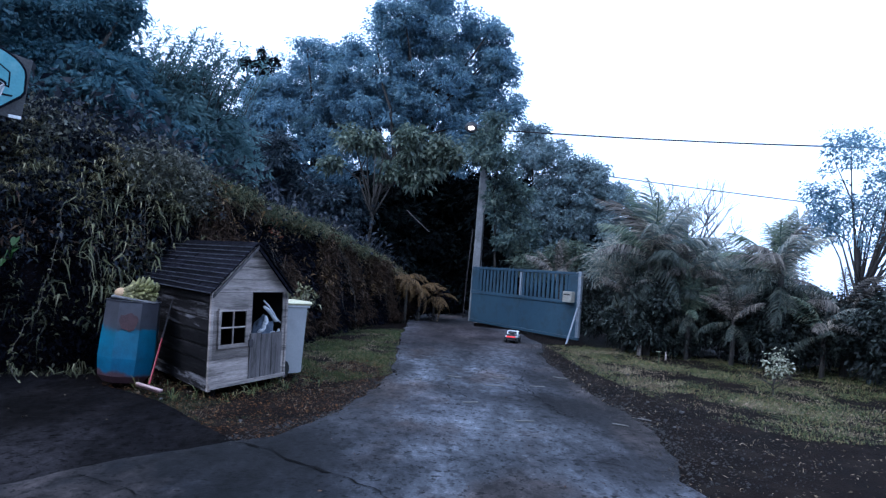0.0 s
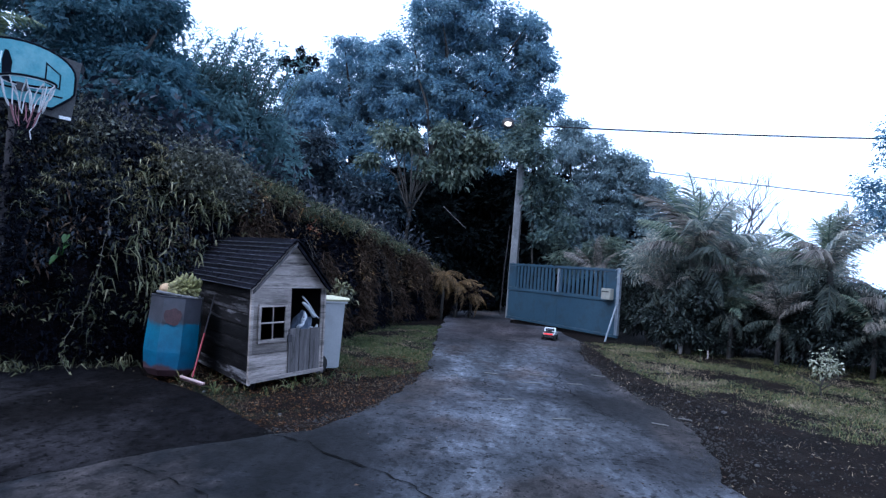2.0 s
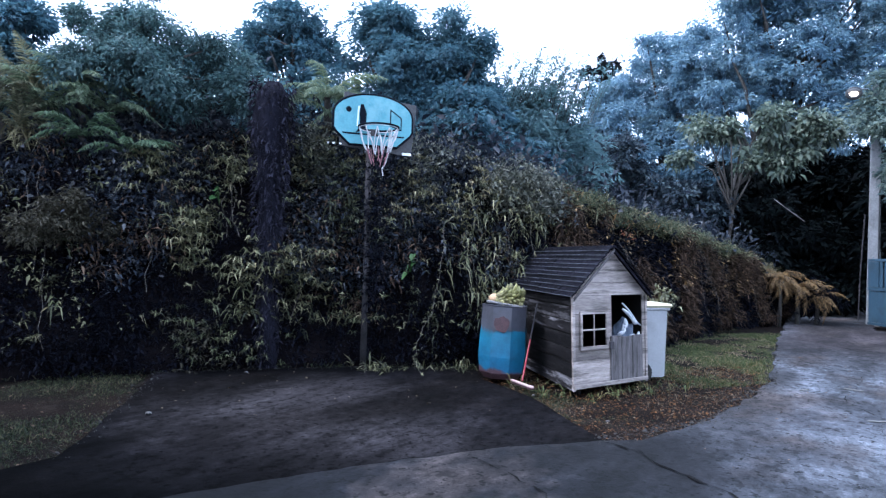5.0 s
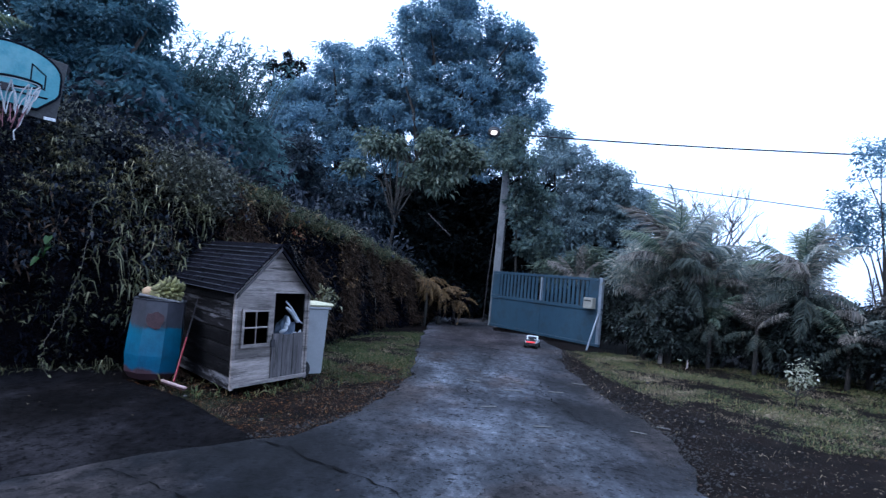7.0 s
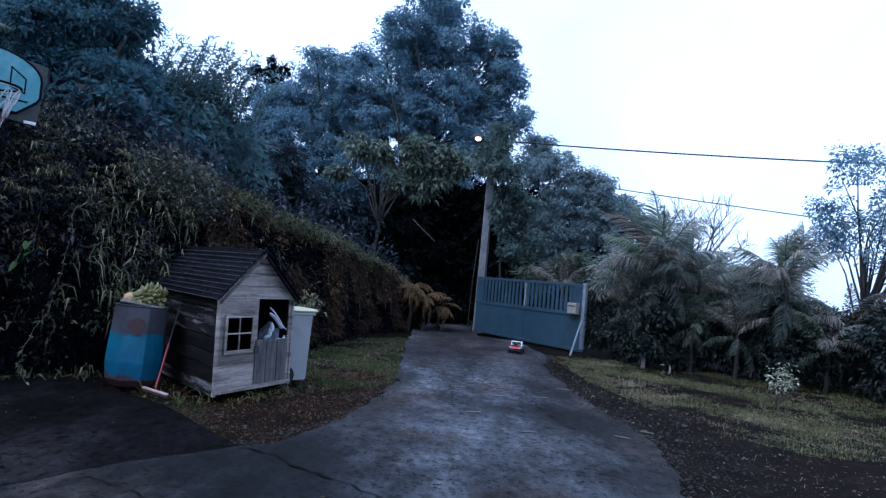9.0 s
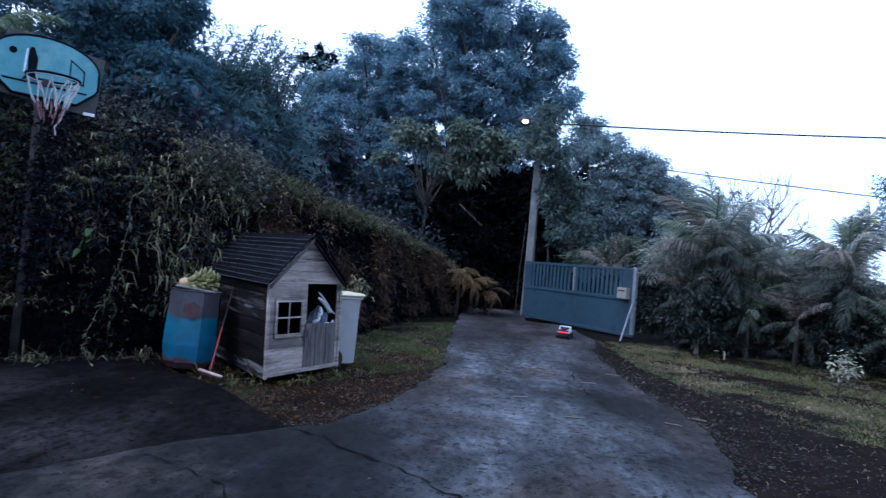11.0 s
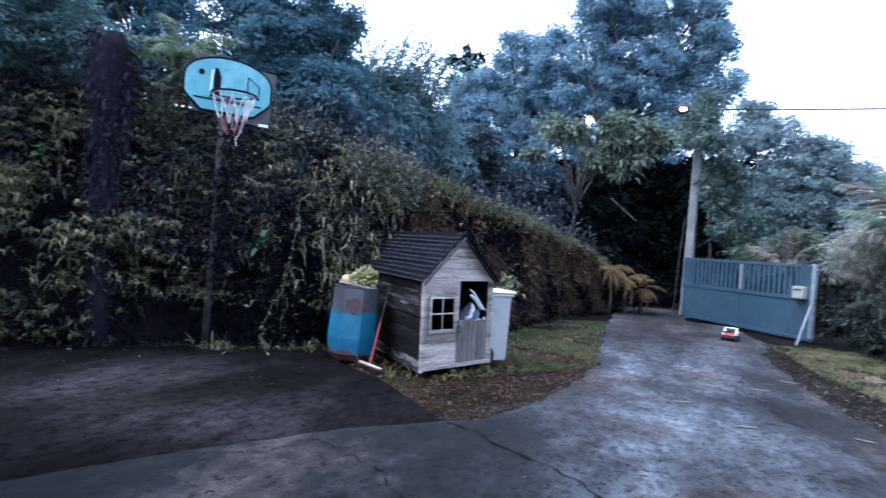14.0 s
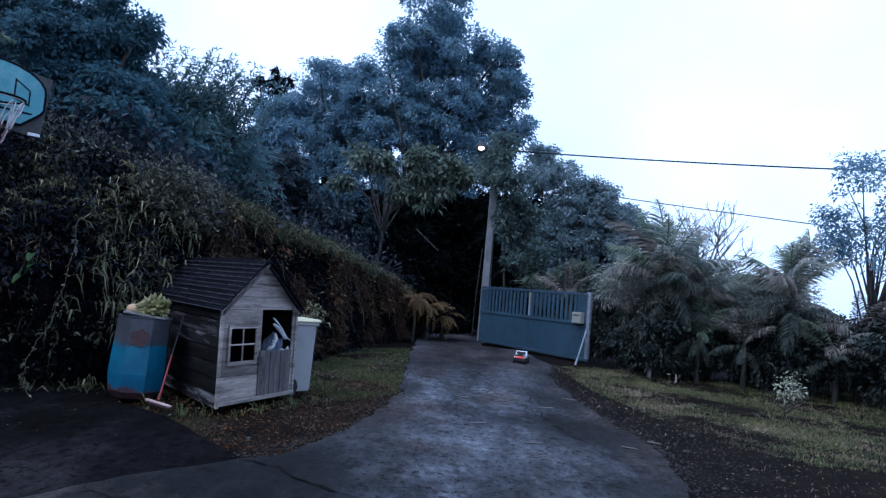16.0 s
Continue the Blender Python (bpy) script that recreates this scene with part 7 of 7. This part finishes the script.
    rng = np.random.default_rng(9)
    net = part("net", tube(bmesh.new(), [(R * 0.97 * math.cos(a), yr + R * 0.97 * math.sin(a), zr - 0.02) for a in np.linspace(0, 2 * math.pi, 25)], 0.006, 5, caps=False), M["net"], ob, "torn white net")
    for k in range(10):
        a = 2 * math.pi * k / 10
        for d in (-1, 1):
            if rng.random() < 0.25:
                continue
            pts = []
            for s in np.linspace(0, 1, 6):
                r = R * (1 - 0.42 * s)
                aa = a + d * s * 0.3
                pts.append((r * math.cos(aa), yr + r * math.sin(aa), zr - 0.02 - 0.33 * s - 0.03 * math.sin(6 * s + k)))
            bm = bmesh.new()
            tube(bm, pts, 0.008, 5)
            part("cord", bm, M["net"], net)
    for k in range(14):
        a = rng.uniform(0, 6.28)
        r = R * 0.58
        p0 = (r * math.cos(a), yr + r * math.sin(a), zr - 0.3)
        part("torn_cord", tube(bmesh.new(), [p0, (p0[0] * 0.8, p0[1] + 0.01, p0[2] - 0.1), (p0[0] * 0.5, p0[1], p0[2] - 0.16 - 0.1 * rng.random())], 0.006, 5), M["net_red"], net, "faded red torn cord")
    part("torn_cord", tube(bmesh.new(), [(0.2, yr, zr - 0.02), (0.16, yr - 0.02, zr - 0.3), (0.12, yr, zr - 0.5), (0.06, yr, zr - 0.6), (0.08, yr, zr - 0.7)], 0.008, 5), M["net"], net)


hoop()


# ------------------------------------------------------------------ gate, pole, lamp, cables
G0, G1v = Vector((0.94, 19.38, 0)), Vector((3.43, 15.5, 0))


def gate():
    d = G1v - G0
    yaw = math.degrees(math.atan2(d.y, d.x))
    L = d.length
    ob = thing("driveway_gate", pose(G0.x, G0.y, 0, 0, 0, yaw) @ Matrix.Diagonal((1, 1, 1.13, 1)), "blue-grey steel gate with pickets over a solid panel", "gate")
    part("bottom_rail", boxed(0, L, -0.03, 0.03, 0.06, 0.12, 0.006), M["blue_steel"], ob)
    part("middle_rail", boxed(0, L, -0.035, 0.035, 0.82, 0.9, 0.006), M["blue_steel"], ob)
    part("top_rail", boxed(0, L, -0.03, 0.03, 1.47, 1.53, 0.006), M["blue_steel"], ob)
    part("stile", boxed(0, 0.36, -0.028, 0.028, 0.905, 1.465, 0.006), M["blue_steel"], ob)
    part("stile", boxed(L - 0.1, L, -0.04, 0.04, 0.12, 1.55, 0.006), M["steel_edge"], ob, "pale galvanised end post")
    part("stile", boxed(L - 0.46, L - 0.105, -0.028, 0.028, 0.905, 1.465, 0.006), M["blue_steel"], ob)
    half = L / 2
    part("solid_panel", boxed(0.01, half - 0.015, -0.012, 0.012, 0.125, 0.815), M["blue_steel"], ob)
    part("solid_panel", boxed(half + 0.015, L - 0.105, -0.012, 0.012, 0.125, 0.815), M["blue_steel"], ob)
    part("mullion", boxed(half - 0.03, half + 0.03, -0.036, 0.036, 0.905, 1.465, 0.005), M["steel_edge"], ob)
    part("mullion", boxed(half - 0.014, half + 0.014, -0.02, 0.02, 0.125, 0.815, 0.004), M["blue_steel"], ob)
    x = 0.44
    k = 0
    picket = None
    while x < L - 0.5:
        if abs(x - half) > 0.1:
            if picket is None:
                ob1 = part("picket", boxed(-0.05, 0.05, -0.012, 0.012, 0.905, 1.465, 0.003), M["blue_steel"], ob)
                picket = ob1.data
                ob1.location.x = x
            else:
                share("picket", picket, ob, Matrix.Translation((x, 0, 0)))
        x += 0.165
        k += 1
    # small spikes along the top
    spike = None
    for k in range(18):
        x = 0.15 + k * (L - 0.3) / 17
        if spike is None:
            bm = bmesh.new()
            tube(bm, [(0, 0, 1.53), (0, 0, 1.565)], [0.012, 0.004], 5)
            o1 = part("spike", bm, M["blue_steel"], ob)
            o1.location.x = x
            spike = o1.data
        else:
            share("spike", spike, ob, Matrix.Translation((x, 0, 0)))
    bm = bmesh.new()
    tube(bm, [(L - 0.05, -0.05, 0.75), (L + 0.02, -0.42, -0.02)], 0.022, 8)
    part("prop", bm, M["steel_edge"], ob, "pale steel prop")
    box_ = part("letter_box", boxed(L - 0.48, L - 0.17, -0.17, -0.03, 0.86, 1.1, 0.012), M["cream_plastic"], ob, "cream letter box")
    part("slot", boxed(L - 0.44, L - 0.21, -0.176, -0.171, 1.02, 1.045), M["black"], box_)


gate()


def pole():
    ob = thing("utility_pole", pose(1.06, 19.95, 0), "square grey concrete pole at the gate", "utility pole")
    bm = bmesh.new()
    v = []
    lean = 0.02
    for z, w in ((-0.3, 0.15), (6.3, 0.1)):
        x = lean * z / 4.0 * 0.8
        v.append([bm.verts.new((x + sx * w, sy * w, z)) for sx, sy in ((-1, -1), (1, -1), (1, 1), (-1, 1))])
    for k in range(4):
        bm.faces.new((v[0][k], v[0][(k + 1) % 4], v[1][(k + 1) % 4], v[1][k]))
    bm.faces.new(v[1])
    bm.faces.new(list(reversed(v[0])))
    bmesh.ops.bevel(bm, geom=[e for e in bm.edges], offset=0.02, segments=1, affect="EDGES")
    part("shaft", bm, M["concrete"], ob)
    bm = bmesh.new()
    tube(bm, [(0.1, -0.17, 1.6), (0.11, -0.16, 3.5), (0.24, -0.15, 3.65), (0.12, -0.14, 3.85)], 0.02, 6)
    part("conduit", bm, M["black"], ob, "black cable conduit")
    bm = bmesh.new()
    tube(bm, [(-0.32, -0.05, 0.1), (-0.28, -0.05, 1.5), (-0.2, -0.1, 2.9)], 0.016, 6)
    part("stay", bm, M["rust"], ob)
    return ob


pole()


def street_lamp():
    c = Vector((0.55, 19.0, 5.95))
    ob = thing("street_lamp", pose(*c), "lit street lamp on a short arm of the pole", "street lamp")
    part("arm", tube(bmesh.new(), [(0.5, 0.9, 0.05), (0.3, 0.5, 0.16), (0, 0.02, 0.09)], 0.022, 6), M["steel_edge"], ob)
    bm = bmesh.new()
    tube(bm, [(0, 0, 0.1), (0, 0, 0.07), (0, 0, 0.02), (0, 0, -0.02)], [0.04, 0.11, 0.165, 0.175], 16)
    part("hood", bm, M["black"], ob)
    bm = bmesh.new()
    bmesh.ops.create_uvsphere(bm, u_segments=16, v_segments=10, radius=0.09)
    for v in bm.verts:
        v.co.z = v.co.z * 0.75 - 0.05
    part("collar", tube(bmesh.new(), [(0.145 * math.cos(a), -0.06, -0.05 + 0.125 * math.sin(a)) for a in np.linspace(0, 2 * math.pi, 25)], 0.045, 8, caps=False), M["black"], ob)
    part("bulb", bm, M["lamp"], ob, "glowing warm-white bulb", smooth=True)


street_lamp()


def cable(a, b_, sag, r, label):
    a, b_ = Vector(a), Vector(b_)
    pts = [a.lerp(b_, s) - Vector((0, 0, sag * 4 * s * (1 - s))) for s in np.linspace(0, 1, 25)]
    bm = bmesh.new()
    tube(bm, pts, r, 5)
    return tagged(part("overhead_cable", bm, M["cable"]), label, "cable")


cable((1.08, 19.9, 6.1), (20.0, 16.5, 6.1), 0.19, 0.024, "black overhead cable from the pole")
cable((1.0, 27.2, 6.55), (18.0, 20.9, 4.4), 0.1, 0.02, "thin overhead cable beyond the hedge")

bm = bmesh.new()
tube(bm, [(-1.15, 18.1, 3.2), (-0.98, 17.9, 3.04), (-0.46, 17.9, 2.6)], [0.009, 0.012, 0.014], 6)
tagged(part("slanting_branch", bm, M["bare_bark"]), "bare pale branch slanting over the lane", "branch")

for k, (x, y, h, r, mt) in enumerate(((4.18, 15.69, 0.42, 0.03, "bark"), (4.46, 14.05, 0.4, 0.05, "grey_wood"), (4.83, 13.43, 0.16, 0.02, "grey_wood"))):
    bm = bmesh.new()
    tube(bm, [(0, 0, -0.1), (0.01, 0, h * 0.6), (0.0, 0.01, h)], [r, r * 0.95, r * 0.8], 7)
    ob = part("stake", bm, M[mt])
    ob.location = (x, y, 0)
    tagged(ob, "short weathered stake beside the hedge", "stake", "stakes by the hedge")


# ------------------------------------------------------------------ radio-controlled truck
def truck():
    ob = thing("toy_truck", pose(1.7, 14.4, 0.03, 0, 0, -14), "white radio-controlled pickup truck on the drive", "toy truck")
    # local: nose to +y, 0.6 long
    bm = bmesh.new()
    side = [(-0.28, 0.12), (-0.28, 0.17), (-0.06, 0.18), (-0.03, 0.26), (0.09, 0.26), (0.15, 0.185), (0.27, 0.165), (0.3, 0.13), (0.3, 0.09), (-0.1, 0.085)]
    prism(bm, [(y, z) for y, z in side], -0.125, 0.125, "x")
    bmesh.ops.bevel(bm, geom=bm.edges[:], offset=0.012, segments=2, affect="EDGES")
    body = part("shell", bm, M["truck_white"], ob)
    part("chassis", boxed(-0.09, 0.09, -0.28, 0.26, 0.06, 0.095, 0.008), M["black"], ob)
    part("bed", boxed(-0.11, 0.11, -0.29, -0.07, 0.165, 0.187, 0.004), M["black"], ob, "black open bed")
    for x in (-0.127, 0.127):
        part("side_window", boxed(x - 0.002, x + 0.002, 0.03, 0.1, 0.195, 0.24), M["dark_glass"], body)
        part("side_window", boxed(x - 0.002, x + 0.002, -0.02, 0.018, 0.2, 0.24), M["dark_glass"], body)
        part("stripe", boxed(x - 0.002, x + 0.002, -0.08, 0.12, 0.13, 0.165), M["truck_stripe"], body)
    bm = boxed(-0.1, 0.1, -0.003, 0.003, -0.035, 0.035)
    bm.transform(Matrix.Translation((0, 0.127, 0.228)) @ pose(0, 0, 0, 48, 0, 0))
    part("windscreen", bm, M["dark_glass"], body)
    bm = boxed(-0.1, 0.1, -0.002, 0.002, -0.03, 0.03)
    bm.transform(Matrix.Translation((0, -0.05, 0.222)) @ pose(0, 0, 0, -20, 0, 0))
    part("rear_window", bm, M["dark_glass"], body)
    part("tail_light", boxed(-0.1, 0.1, -0.296, -0.285, 0.13, 0.155, 0.003), M["tail"], body)
    part("hood_scoop", boxed(-0.03, 0.03, 0.19, 0.23, 0.17, 0.19, 0.004), M["black"], body)
    part("bumper", boxed(-0.11, 0.11, 0.295, 0.32, 0.07, 0.1, 0.006), M["black"], ob)
    bm = bmesh.new()
    tube(bm, [(0, -0.16, 0.19), (0, -0.16, 0.225)], 0.055, 16)
    part("spare_wheel", bm, M["rubber"], ob)
    for x in (-0.155, 0.095):
        for y in (-0.18, 0.2):
            bm = bmesh.new()
            tube(bm, [(x, y, 0.065), (x + 0.006, y, 0.065), (x + 0.054, y, 0.065), (x + 0.06, y, 0.065)], [0.055, 0.065, 0.065, 0.055], 18)
            tyre = part("tyre", bm, M["rubber"], ob)
            bm = bmesh.new()
            tube(bm, [(x - 0.003, y, 0.065), (x + 0.063, y, 0.065)], 0.03, 12)
            part("rim", bm, M["black"], tyre)


truck()


# ------------------------------------------------------------------ the white house beside the yard
def house_wall():
    cx, cy = -2.46, 0.97
    w = part("house_wall_west", boxed(cx - 5.0, cx, -4.0, cy, -0.1, 2.6), M["white_wall"])
    tagged(w, "plain white rendered house wall", "wall", kind="structure")
    eave = part("house_eave", boxed(cx - 5.2, cx + 0.17, -4.0, cy + 0.17, 2.605, 2.7, 0.01), M["soffit"])
    tagged(eave, "grey metal eave and gutter of the house", "eave", kind="structure")
    # added wall out of view: cuts the light that comes from behind the camera
    back = part("unseen_light_block", boxed(-8.0, 9.0, -4.4, -4.004, -0.1, 4.2), M["white_wall"])
    tagged(back, "added unseen white wall behind the camera, cutting light from behind", "wall", kind="structure")


house_wall()
